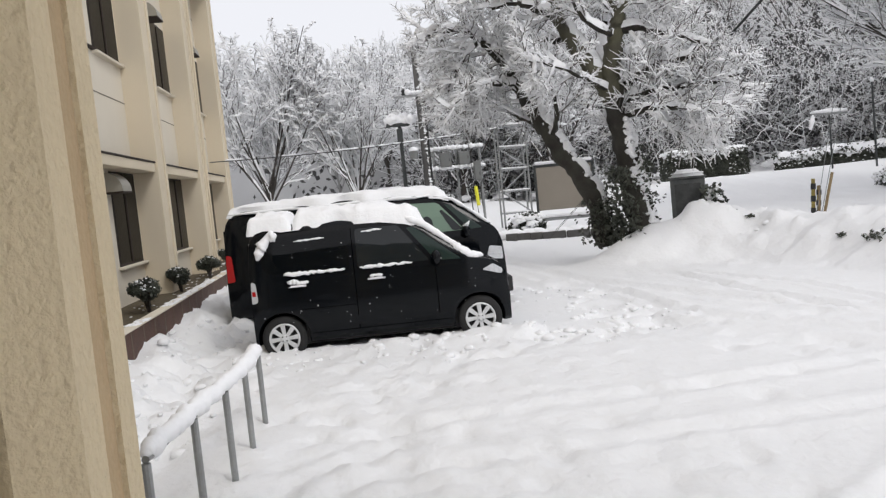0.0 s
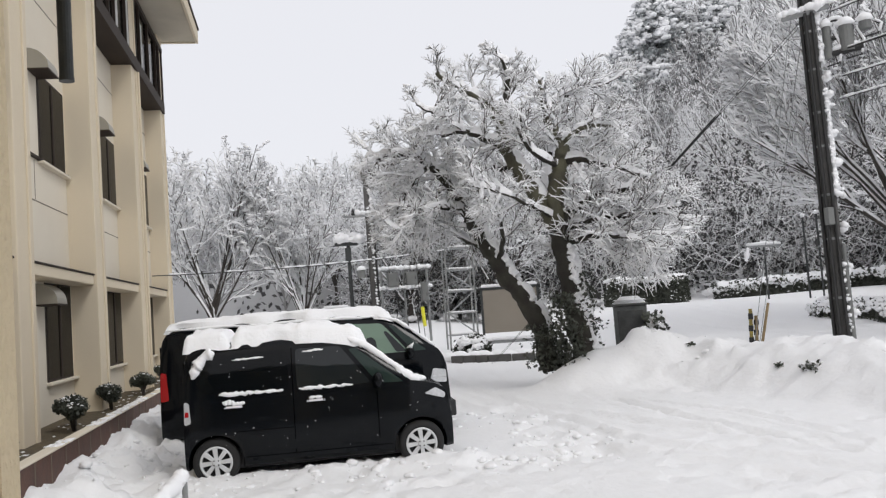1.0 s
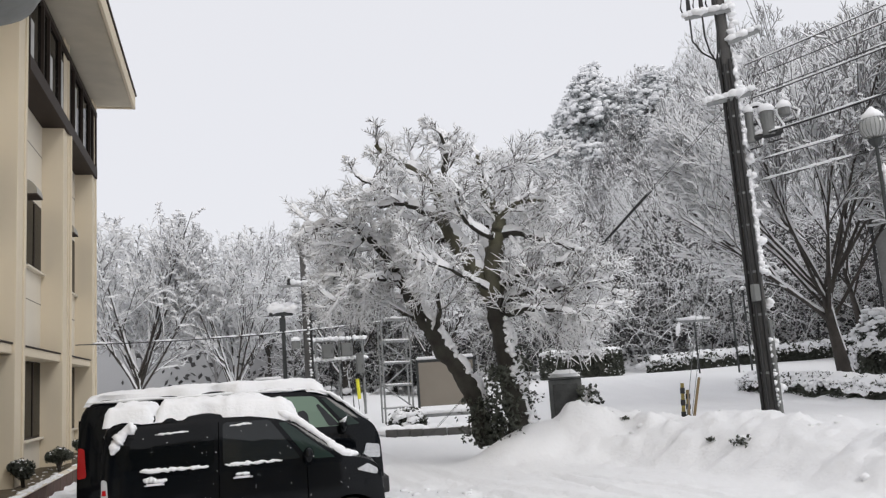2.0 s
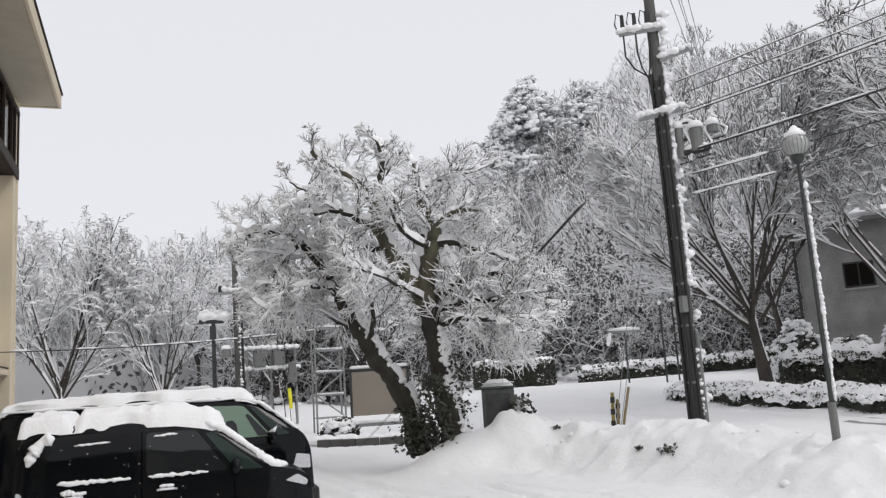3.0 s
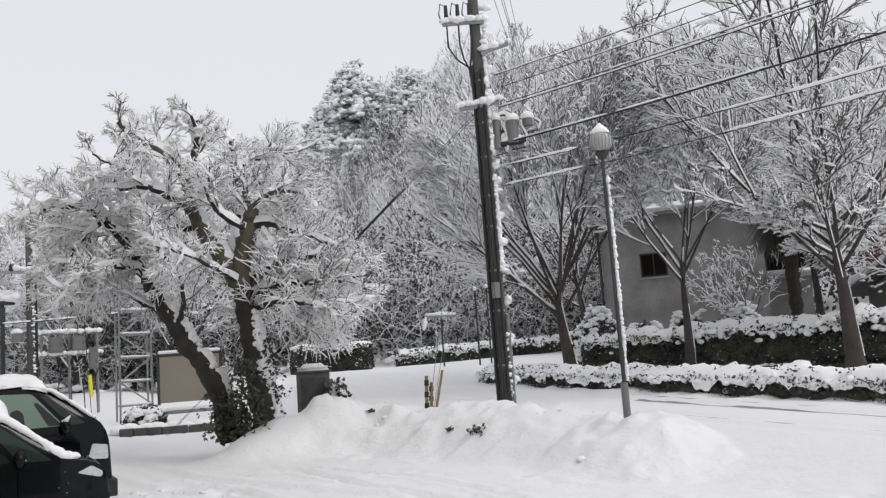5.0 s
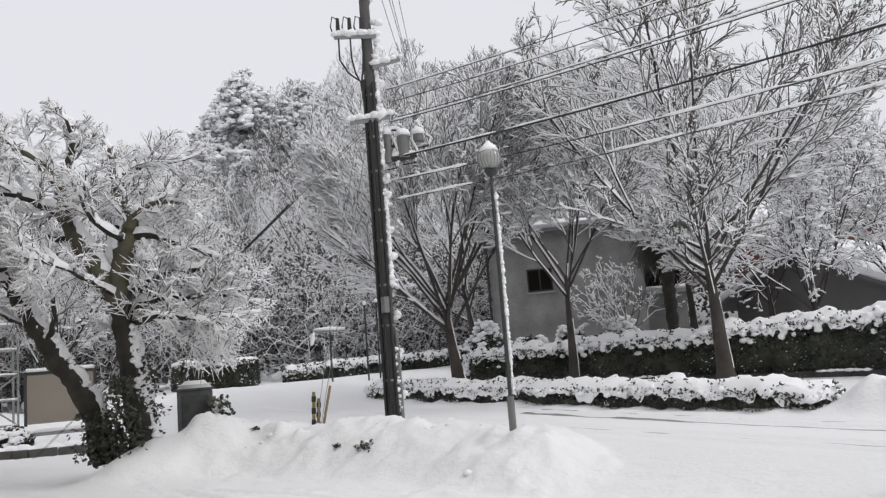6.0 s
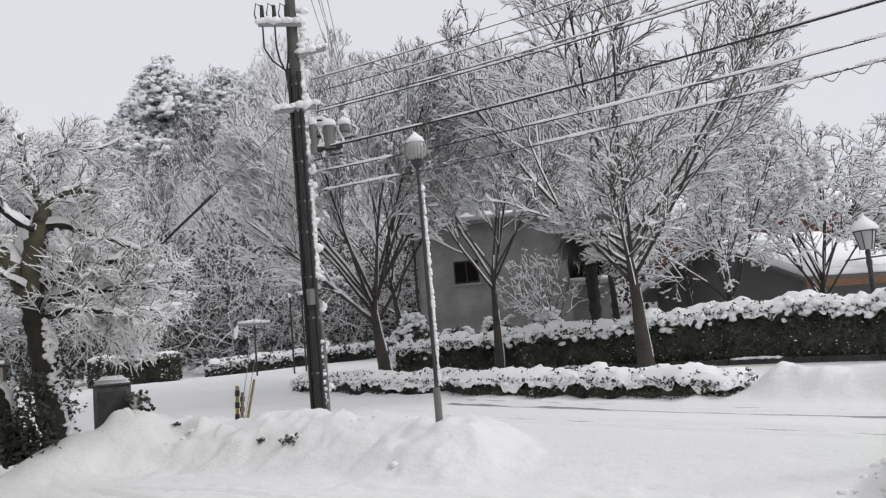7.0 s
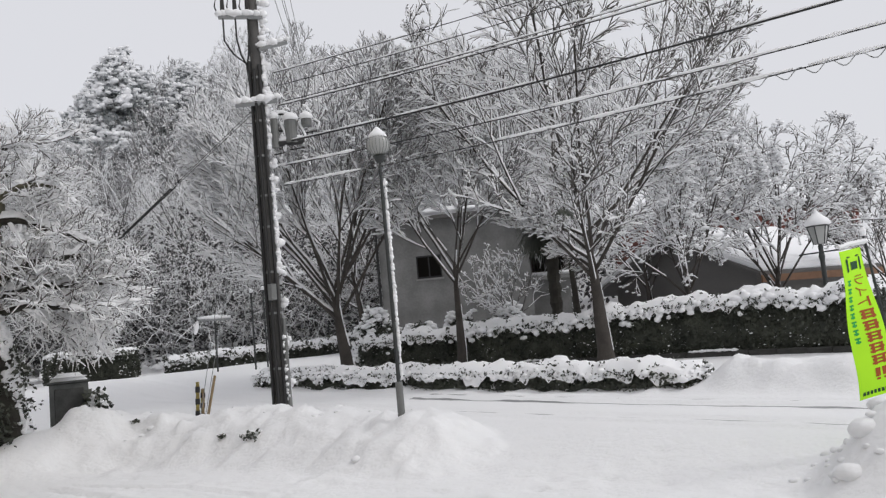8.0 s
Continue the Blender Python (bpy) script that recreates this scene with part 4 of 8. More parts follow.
def wheel(parent, x, y, sgn, r=0.28, w=0.16, rim=0.185, spokes=8):
    """A tyre, with a silver spoked cover facing outwards."""
    m = pose(x, y, r, 90 if sgn < 0 else -90, 0, 0)
    wh = part("wheel", moved(lathe([(rim - 0.02, -w / 2), (r - 0.03, -w / 2), (r - 0.006, -w / 2 + 0.03), (r, -w / 4), (r, w / 4), (r - 0.006, w / 2 - 0.03), (r - 0.03, w / 2), (rim, w / 2), (rim - 0.01, w / 2 - 0.03), (0.02, w / 2 - 0.05)], 40), m), RUBBER, parent, "black tyre", smooth=True)
    bm = lathe([(rim - 0.012, w / 2 - 0.035), (rim + 0.006, w / 2 - 0.01), (rim + 0.008, w / 2 + 0.004), (rim - 0.014, w / 2 + 0.006), (rim - 0.022, w / 2 - 0.02), (rim - 0.012, w / 2 - 0.035)], 40, None, False)
    part("wheel_cover", moved(bm, m), ALLOY, wh, "silver rim ring", smooth=True)
    for k in range(spokes):
        a = 2 * math.pi * k / spokes
        sp = box(0.03, rim - 0.008, -0.026, 0.026, w / 2 - 0.02, w / 2 + 0.004, 0.004)
        for v in sp.verts:
            v.co.y *= 0.8 + 2.6 * max(0, v.co.x - 0.05)
            v.co.y += 0.12 * max(0, v.co.x - 0.06)
        part("spoke", moved(moved(sp, Matrix.Rotation(a, 4, "Z")), m), ALLOY, wh)
    hub = lathe([(0.05, w / 2 - 0.02), (0.05, w / 2 + 0.008), (0.035, w / 2 + 0.014), (0.01, w / 2 + 0.015)], 24)
    part("hub_cap", moved(hub, m), ALLOY, wh, smooth=True)
    for k in range(4):
        a = 2 * math.pi * (k + 0.5) / 4
        nut = moved(lathe([(0.009, w / 2), (0.009, w / 2 + 0.016), (0.003, w / 2 + 0.018)], 8), Matrix.Translation((0.036 * math.cos(a), 0.036 * math.sin(a), 0)))
        part("wheel_nut", moved(nut, m), DARK_STEEL, wh)


def snow_cap(name, label, m, length, width, top_of, thick, seed, nx=70, ny=34, hole=None):
    """A slab of snow on a roof: rounded, uneven edges, following the roofline."""
    x0, x1 = length
    xs, ys = np.linspace(x0, x1, nx), np.linspace(-width, width, ny)
    gx, gy = np.meshgrid(xs, ys, indexing="ij")
    ex = np.minimum(gx - x0, x1 - gx) / 0.10
    ey = (width - np.abs(gy)) / 0.07
    edge = np.clip(np.minimum(ex, ey), 0, 1)
    h = thick * np.sqrt(np.clip(1 - (1 - edge) ** 2, 0, 1)) * (0.45 + 0.7 * fbm(gx * 2.2 + seed, gy * 2.2, seed, 3) + 0.4 * fbm(gx * 6.5, gy * 6.5, seed + 1, 2))
    if hole:
        h = h * np.clip(np.abs(gx - hole) / 0.09, 0.0, 1) ** 0.5
    tz = np.array([top_of(x) for x in xs])[:, None] - 0.02 - 0.055 * (np.abs(gy) / width) ** 3
    jx = gx + 0.12 * (fbm(gx * 3, gy * 3, seed + 3, 2) - 0.5) * (edge < 0.99)
    jy = gy + 0.2 * (fbm(gx * 2.6, gy * 2.6, seed + 5, 2) - 0.5) * (edge < 0.99)
    top = np.stack([jx, jy, tz + h], -1).reshape(-1, 3)
    low = np.stack([jx, jy, tz - 0.0 * h], -1).reshape(-1, 3)
    idx = np.arange(nx * ny).reshape(nx, ny)
    q = np.stack([idx[:-1, :-1], idx[1:, :-1], idx[1:, 1:], idx[:-1, 1:]], -1).reshape(-1, 4)
    me = raw_mesh(name, np.concatenate([top, low]), [q, (q + nx * ny)[:, ::-1]])
    ob = part(name, me, SNOW, smooth=True)
    ob.matrix_world = m
    tagged(ob, label, "snow")


def snow_chain(points, r, seed, n=60):
    """Loose lumps of snow strung along a line."""
    rng = np.random.default_rng(seed)
    P = np.array(points, dtype=float)
    s = np.sort(rng.random(n)) * (len(P) - 1)
    C = np.stack([np.interp(s, np.arange(len(P)), P[:, k]) for k in range(3)], -1)
    thick = 0.35 + 0.9 * vnoise(s * 5.0, s * 0, seed)
    C = C + rng.normal(0, r * 0.55, (n, 3)) * thick[:, None]
    return clump_arrays(rng, C, r * 0.72, 0.8)


def snow_ridge(points, r, seed, bm, n=70):
    """A rounded, uneven ridge of snow along a bent line."""
    rng = np.random.default_rng(seed)
    P = np.array(points, dtype=float)
    s = np.linspace(0, len(P) - 1, n)
    C = np.stack([np.interp(s, np.arange(len(P)), P[:, k]) for k in range(3)], -1) + rng.normal(0, r * 0.04, (n, 3))
    R = r * (0.45 + 0.9 * fbm(s * 3.5, s * 0 + seed, seed, 2)) * np.clip(np.minimum(np.arange(n), n - 1 - np.arange(n)) / 4 + 0.3, 0, 1)
    return tube([tuple(c) for c in C], [max(0.004, float(q)) for q in R], 9, bm)


def snow_bar(bm, pts, r, rng):
    """A little ridge of snow that clings along a line."""
    n = 14
    P = [Vector(pts[0]).lerp(Vector(pts[1]), k / (n - 1)) + Vector((0, 0, rng.normal(0, r * 0.2))) for k in range(n)]
    R = [max(0.004, r * (0.55 + 0.6 * rng.random()) * min(1, 0.35 + 0.35 * min(k, n - 1 - k))) for k in range(n)]
    return tube(P, R, 7, bm)


def kei_car():
    m = pose(1.312, 10.76, 0.0, 0, 0, -2.9)
    c = thing("kei_minivan", "black boxy kei minivan with silver wheels, parked in snow", "car", m)
    top = [(-1.59, 0.95), (-1.585, 1.3), (-1.56, 1.55), (-1.50, 1.63), (-1.38, 1.665), (-0.6, 1.69), (0.1, 1.675), (0.42, 1.62), (0.60, 1.54), (1.16, 1.10), (1.26, 1.045), (1.45, 0.995), (1.56, 0.93), (1.625, 0.82), (1.645, 0.66), (1.65, 0.5)]
    sh = Shell(top, 0.7375, -1.59, 1.65, 1.04, tumble=0.11, round_f=0.24, round_r=0.06)
    body = part("body", cut_arches(sh.mesh(72), [(-1.23, 0.28), (1.23, 0.28)], 0.325, 0.74), CAR_BLACK, c, "glossy black body", smooth=True)
    part("underbody", box(-1.5, 1.5, -0.6, 0.6, 0.17, 0.4, 0.02), PLASTIC, c)
    for sgn in (-1, 1):
        part("rear_side_window", sh.pane(rounded([(-0.34, 1.07), (-1.36, 1.09), (-1.44, 1.25), (-1.36, 1.46), (-1.2, 1.53), (-0.34, 1.55)], 0.09), sgn), CAR_GLASS, c, "dark privacy glass")
        part("front_side_window", sh.pane(rounded([(-0.24, 1.07), (0.66, 1.07), (0.30, 1.545), (-0.24, 1.55)], 0.05), sgn), CAR_GLASS_F, c, "lighter front window")
        part("quarter_window", sh.pane(rounded([(0.74, 1.06), (1.06, 1.05), (0.50, 1.50), (0.40, 1.50)], 0.03), sgn), CAR_GLASS_G, c)
        for x0, z0, x1, z1 in ((-0.29, 0.32, -0.285, 1.56), (0.72, 0.40, 0.725, 1.05), (-1.0, 0.62, -0.3, 0.625)):
            part("door_seam", sh.pane([(x0 - 0.002, z0), (x1 + 0.002, z0), (x1 + 0.002, z1), (x0 - 0.002, z1)], sgn, 0.003, 0.01), SEAM, body)
        part("side_skirt", sh.pane(rounded([(-0.88, 0.22), (0.88, 0.22), (0.88, 0.31), (-0.88, 0.31)], 0.02), sgn, 0.012, 0.03), CAR_BLACK, c)
        for hx in (-0.02, -1.0):
            y = sgn * (sh.side(hx, 0.92) + 0.03)
            part("door_handle", tube([(hx - 0.10, y - sgn * 0.02, 0.915), (hx - 0.08, y, 0.92), (hx + 0.08, y, 0.92), (hx + 0.10, y - sgn * 0.02, 0.915)], 0.016, 8), CHROME, c, "chrome door handle")
        my = sgn * (sh.side(0.72, 1.08) + 0.10)
        mb = bmesh.new()
        bmesh.ops.create_icosphere(mb, subdivisions=3, radius=1)
        moved(mb, Matrix.Translation((0.74, my, 1.10)) @ Matrix.Diagonal((0.065, 0.115, 0.10, 1)))
        mir = part("door_mirror", mb, CAR_BLACK, c, smooth=True)
        part("mirror_foot", tube([(0.74, my - sgn * 0.14, 1.03), (0.74, my - sgn * 0.03, 1.06)], 0.022, 8), PLASTIC, mir)
        part("mirror_trim", box(0.742, 0.80, my - 0.07, my + 0.07, 1.085, 1.105, 0.005), CHROME, mir)
        tl = part("tail_lamp", sh.pane(rounded([(-1.58, 0.74), (-1.50, 0.76), (-1.515, 1.0), (-1.575, 1.02)], 0.03), sgn, 0.012, 0.05), LAMP_CLEAR, c, "clear and red tail lamp")
        part("red_lens", sh.pane(rounded([(-1.57, 0.84), (-1.52, 0.84), (-1.525, 0.90), (-1.565, 0.90)], 0.01), sgn, 0.017, 0.02), LAMP_RED, tl)
        hl = part("headlamp", sh.pane(rounded([(1.30, 0.885), (1.56, 0.80), (1.58, 0.86), (1.45, 0.945)], 0.03), sgn, 0.012, 0.05), LAMP_CLEAR, c, "clear headlamp")
        for wx in (-1.23, 1.23):
            wheel(c, wx, sgn * 0.635, sgn)
    part("windscreen", moved(box(-0.37, 0.37, -0.60, 0.60, -0.006, 0.006, 0.003), Matrix.Translation((0.885, 0, 1.325)) @ Matrix.Rotation(radians(38.2), 4, "Y")), CAR_GLASS_G, c)
    part("rear_window", box(-1.602, -1.585, -0.5, 0.5, 1.08, 1.48, 0.006), CAR_GLASS, c)
    part("front_grille", box(1.60, 1.66, -0.45, 0.45, 0.5, 0.6, 0.01), PLASTIC, c)
    part("number_plate", box(1.655, 1.665, -0.165, 0.165, 0.36, 0.52, 0.004), SNOW, c, "snow-covered plate")
    rng = np.random.default_rng(11)
    bm = bmesh.new()
    for x0, x1, z, r in ((-1.16, -0.72, 1.07, 0.03), (-0.78, -0.40, 1.068, 0.024), (-0.22, 0.10, 1.068, 0.026), (0.06, 0.44, 1.066, 0.02), (-1.12, -0.98, 0.975, 0.032), (-1.02, -0.86, 0.955, 0.026), (-0.10, 0.06, 0.955, 0.02)):
        snow_bar(bm, ((x0, -sh.side(x0, z) - 0.014, z), (x1, -sh.side(x1, z) - 0.014, z)), r, rng)
    for x0, x1, z in ((-1.0, -0.62, 1.47), (-0.16, 0.1, 1.51)):
        snow_bar(bm, ((x0, -sh.side(x0, z) - 0.006, z), (x1, -sh.side(x1, z) - 0.006, z + 0.01)), 0.014, rng)
    part("clinging_snow", bm, SNOW, c, "snow caught on handles and window ledges", smooth=True)
    P = [(x, -sh.side(x, z) - 0.012, z) for x, z in ((-1.46, 1.28), (-1.42, 1.42), (-1.32, 1.54), (-1.2, 1.58))]
    ps = bmesh.new()
    snow_ridge(P, 0.065, 1, ps, 22)
    snow_ridge([(-1.44, P[0][1], 1.34), (-1.36, P[1][1], 1.48)], 0.07, 4, ps, 14)
    snow_ridge([(0.40, -0.60, 1.63), (0.62, -0.615, 1.53), (0.92, -0.64, 1.29), (1.16, -0.66, 1.10), (1.34, -0.62, 1.055)], 0.048, 2, ps, 46)
    snow_ridge([(0.95, -0.65, 1.255), (1.16, -0.67, 1.09), (1.30, -0.64, 1.05)], 0.052, 5, ps, 20)
    part("pillar_snow", ps, SNOW, c, "snow sliding down the pillars", smooth=True)
    F = []
    for k in range(75):
        fx, fz = rng.uniform(-1.45, 1.3), rng.uniform(0.35, 1.0) if rng.random() < 0.6 else rng.uniform(1.0, 1.5)
        if fx < 0.6 or fz < 0.95:
            F.append((fx, -sh.side(fx, fz) - 0.008, fz))
    v, f = clump_arrays(rng, np.array(F), 0.0036, 1.0)
    part("snow_flecks", raw_mesh("snow_flecks", v, [f]), SNOW, c, "scattered flecks of snow")
    snow_cap("snow_layer", "thick broken slab of snow on the small car's roof", m, (-1.57, 0.66), 0.60, lambda x: interp(x, top) if x > -1.45 else 1.655, 0.19, 7, hole=-1.02)
    return sh


kei_car()


def big_van():
    m = pose(1.34, 13.60, 0.0, 0, 0, -2.9)
    c = thing("minivan", "large black minivan with red tail lamps and snowy roof", "car", m)
    top = [(-2.30, 0.9), (-2.295, 1.3), (-2.27, 1.72), (-2.18, 1.86), (-2.0, 1.90), (-0.5, 1.93), (0.7, 1.915), (1.12, 1.87), (1.32, 1.79), (1.90, 1.34), (1.99, 1.26), (2.06, 1.14), (2.10, 1.0), (2.12, 0.75), (2.125, 0.5)]
    sh = Shell(top, 0.86, -2.30, 2.125, 1.22, sill=0.22, tumble=0.13, round_f=0.22, round_r=0.08)
    part("body", cut_arches(sh.mesh(80), [(-1.45, 0.33), (1.45, 0.33)], 0.38, 0.86), CAR_BLACK, c, "glossy black body", smooth=True)
    part("underbody", box(-2.2, 2.2, -0.72, 0.72, 0.2, 0.45, 0.02), PLASTIC, c)
    for sgn in (-1, 1):
        part("rear_side_window", sh.pane(rounded([(-0.85, 1.26), (-2.0, 1.28), (-2.06, 1.5), (-1.98, 1.70), (-0.85, 1.74)], 0.08), sgn), CAR_GLASS, c, "dark privacy glass")
        part("middle_side_window", sh.pane(rounded([(-0.75, 1.26), (0.30, 1.26), (0.30, 1.76), (-0.75, 1.74)], 0.06), sgn), CAR_GLASS, c, "dark privacy glass")
        # daylight through the cab is put into this opaque pane's colour
        fw = part("front_side_window", sh.pane(rounded([(0.40, 1.27), (1.50, 1.27), (1.10, 1.74), (0.40, 1.77)], 0.06), sgn), CAR_GLASS_LIT, c, "green front window with see-through daylight put into its colour")
        # seat silhouettes are dark plates laid on the pane's face
        for seat in ([(0.42, 1.28), (0.62, 1.28), (0.66, 1.60), (0.42, 1.62)], [(0.80, 1.28), (1.02, 1.28), (0.99, 1.48), (0.93, 1.54), (0.84, 1.52)], [(1.30, 1.28), (1.47, 1.28), (1.24, 1.54), (1.16, 1.62), (1.12, 1.60)]):
            part("seat_silhouette", sh.pane(rounded(seat, 0.03), sgn, 0.009, 0.01), CAR_GLASS_F, fw)
        part("quarter_window", sh.pane(rounded([(1.58, 1.27), (1.78, 1.28), (1.28, 1.70), (1.20, 1.70)], 0.03), sgn), CAR_GLASS_G, c)
        my = sgn * (sh.side(1.45, 1.2) + 0.13)
        mb = bmesh.new()
        bmesh.ops.create_icosphere(mb, subdivisions=3, radius=1)
        moved(mb, Matrix.Translation((1.5, my, 1.27)) @ Matrix.Diagonal((0.07, 0.12, 0.12, 1)))
        mir = part("door_mirror", mb, CAR_BLACK, c, smooth=True)
        part("mirror_foot", tube([(1.5, my - sgn * 0.2, 1.16), (1.5, my - sgn * 0.03, 1.2)], 0.03, 8), PLASTIC, mir)
        part("tail_lamp", sh.pane(rounded([(-2.29, 0.80), (-2.16, 0.82), (-2.19, 1.22), (-2.28, 1.24)], 0.03), sgn, 0.016, 0.06), LAMP_RED, c, "red tail lamp")
        hl = part("headlamp", sh.pane(rounded([(1.80, 0.78), (2.08, 0.74), (2.075, 0.94), (1.86, 0.98)], 0.03), sgn, 0.014, 0.06), LAMP_CLEAR, c, "clear headlamp")
        part("lamp_bar", sh.pane([(1.84, 0.85), (2.075, 0.82), (2.075, 0.835), (1.84, 0.865)], sgn, 0.02, 0.02), CHROME, hl)
        for hx in (0.5, -0.6):
            y = sgn * (sh.side(hx, 1.0) + 0.03)
            part("door_handle", tube([(hx - 0.12, y - sgn * 0.02, 0.995), (hx - 0.1, y, 1.0), (hx + 0.1, y, 1.0), (hx + 0.12, y - sgn * 0.02, 0.995)], 0.018, 8), CAR_BLACK, c)
        for wx in (-1.45, 1.45):
            wheel(c, wx, sgn * 0.74, sgn, 0.32, 0.19, 0.205, 10)
    part("windscreen", moved(box(-0.40, 0.40, -0.70, 0.70, -0.006, 0.006, 0.003), Matrix.Translation((1.61, 0, 1.575)) @ Matrix.Rotation(radians(37.8), 4, "Y")), CAR_GLASS_G, c)
    part("rear_window", box(-2.312, -2.29, -0.62, 0.62, 1.18, 1.62, 0.006), CAR_GLASS, c)
    part("front_grille", box(2.05, 2.135, -0.55, 0.55, 0.55, 0.75, 0.01), CHROME, c)
    part("number_plate", box(2.13, 2.14, -0.165, 0.165, 0.36, 0.52, 0.004), SNOW, c, "snow-covered plate")
    bm = bmesh.new()
    rng = np.random.default_rng(12)
    snow_bar(bm, ((-2.2, -0.70, 1.86), (1.0, -0.70, 1.86)), 0.03, rng)
    ps = bmesh.new()
    snow_ridge([(1.05, -0.70, 1.85), (1.35, -0.71, 1.77), (1.62, -0.74, 1.57), (1.9, -0.76, 1.34)], 0.034, 3, ps, 44)
    part("pillar_snow", ps, SNOW, c, "snow along the windscreen pillar", smooth=True)
    tube([(1.47, -1.01, 1.33), (1.53, -1.06, 1.38), (1.5, -1.0, 1.3)], [0.03, 0.05, 0.03], 7, bm)
    part("clinging_snow", bm, SNOW, c, "snow caught along gutter, pillar and mirror", smooth=True)
    snow_cap("snow_layer", "even layer of snow on the large van's roof", m, (-2.2, 1.26), 0.69, lambda x: interp(x, top) if x > -2.1 else 1.885, 0.13, 17)


big_van()


# ---- the old cherry tree on the planting strip ----
def cherry():
    rng = np.random.default_rng(42)
    P = dict(levels=5, nodes=(8, 7, 6, 5, 3), wob=(0.05, 0.1, 0.11, 0.11, 0.1), up=(0, 0.05, 0.0, 0.0, 0.0),
             kids=(0, 9, 7, 5), start=(0.5, 0.18, 0.15, 0.1), angle=(0.6, 0.9, 0.75, 0.7), ratio=(0.5, 0.62, 0.6, 0.6), fade=0.62, thin=0.42, taper=0.3, tip=0.003, cap=(1, 1, 0.014, 0.007, 0.004))
    dark, moss, out = [], [], []

    def limb(pts, r0, r1, mossy=False, per_metre=5.0, long=1.15, start=0.1):
        """A limb along a bent line, with the side branches that it bears."""
        pts = np.array(pts)
        n = (len(pts) - 1) * 5 + 1
        s = np.linspace(0, len(pts) - 1, n)
        fine = np.stack([np.interp(s, np.arange(len(pts)), pts[:, k]) for k in range(3)], -1)
        for _ in range(2):
            fine[1:-1] = fine[1:-1] * 0.5 + (fine[:-2] + fine[2:]) * 0.25
        fine[1:-1] += rng.normal(0, 0.014, (n - 2, 3))
        rad = np.linspace(r0, r1, n) * (1 + rng.normal(0, 0.06, n))
        length = float(np.sum(np.linalg.norm(np.diff(fine, axis=0), axis=1)))
        Q = dict(P)
        Q["kids"] = (0, max(5, int(0.95 * per_metre * length * (1 - start))), 7, 9)
        Q["start"] = (0.5, start, 0.15, 0.1)
        Q["ratio"] = (0.5, 1.1 * long / length, 0.58, 0.72)
        if r0 > 0.25:
            rad[0] *= 1.4
            rad[1] *= 1.2
        got = []
        follow(rng, got, fine, rad, 1, Q, length)
        (moss if mossy else dark).append(got[0])
        out.extend(got[1:])

    # the two boles
    limb([(7.07, 16.41, 0.3), (7.02, 16.43, 1.36), (6.93, 16.52, 2.19), (6.81, 16.56, 2.92), (6.72, 16.59, 3.66)], 0.31, 0.2, per_metre=4, start=0.62)
    limb([(6.52, 17.08, 0.4), (6.32, 17.14, 1.46), (6.02, 17.23, 2.0), (5.66, 17.38, 2.56), (5.43, 17.49, 3.08), (5.18, 17.55, 3.54), (4.98, 17.64, 4.02), (4.79, 17.74, 4.45), (4.55, 17.84, 4.85), (4.22, 17.95, 5.24), (3.89, 18.0, 5.45), (3.42, 18.07, 5.44), (2.89, 18.13, 5.4)], 0.22, 0.05, per_metre=7, start=0.42)
    # the crooked upper limbs
    limb([(6.71, 16.59, 3.5), (6.35, 16.71, 4.15), (6.01, 16.81, 4.79), (5.72, 16.89, 5.36), (5.74, 16.89, 5.94), (5.42, 16.97, 6.32), (4.98, 17.08, 6.62), (4.46, 17.19, 7.07)], 0.2, 0.055, True, 5.0, 0.95, 0.3)
    limb([(5.74, 16.89, 5.94), (5.86, 16.75, 6.38), (5.96, 16.72, 6.83), (5.83, 16.76, 7.25)], 0.09, 0.045, False, 7, 0.75)
    limb([(5.71, 16.9, 5.34), (5.29, 16.8, 5.5), (4.8, 16.81, 5.68), (4.4, 16.9, 5.58)], 0.085, 0.035, False, 7, 0.9)
    limb([(4.83, 16.81, 5.68), (4.56, 16.66, 5.9), (4.23, 16.62, 5.98), (3.85, 16.59, 6.21)], 0.05, 0.022, False, 7, 0.8)
    limb([(6.71, 16.59, 3.5), (6.73, 16.48, 4.26), (6.87, 16.43, 4.84), (6.95, 16.4, 5.14), (6.73, 16.48, 5.63), (6.63, 16.51, 6.08), (6.6, 16.52, 6.64)], 0.21, 0.065, True, 4.5, 0.95, 0.35)
    limb([(6.92, 16.41, 5.22), (7.1, 16.14, 5.43), (7.41, 15.8, 5.46), (7.75, 15.55, 5.39)], 0.075, 0.032, True, 6, 0.9)
    limb([(6.88, 16.43, 4.84), (7.22, 16.09, 4.81), (7.62, 15.71, 4.6), (8.18, 15.36, 4.31)], 0.085, 0.04, False, 6, 0.9)
    limb([(6.64, 16.51, 6.08), (7.11, 16.66, 6.35), (7.63, 16.79, 6.47), (8.26, 16.75, 6.64)], 0.06, 0.025, False, 7, 0.9)
    limb([(6.75, 16.58, 3.47), (7.05, 16.26, 3.83), (7.42, 15.9, 4.03), (7.92, 15.48, 4.04), (8.44, 15.12, 4.17)], 0.1, 0.05, False, 5, 0.9)
    limb([(6.87, 16.54, 3.1), (7.27, 15.75, 3.17), (7.65, 15.05, 3.04), (8.08, 14.52, 2.83)], 0.075, 0.022, False, 6, 1.1)
    limb([(6.84, 16.55, 3.41), (7.48, 15.88, 3.53), (8.05, 15.31, 3.47), (8.68, 14.78, 3.56)], 0.075, 0.022, False, 6, 1.1)
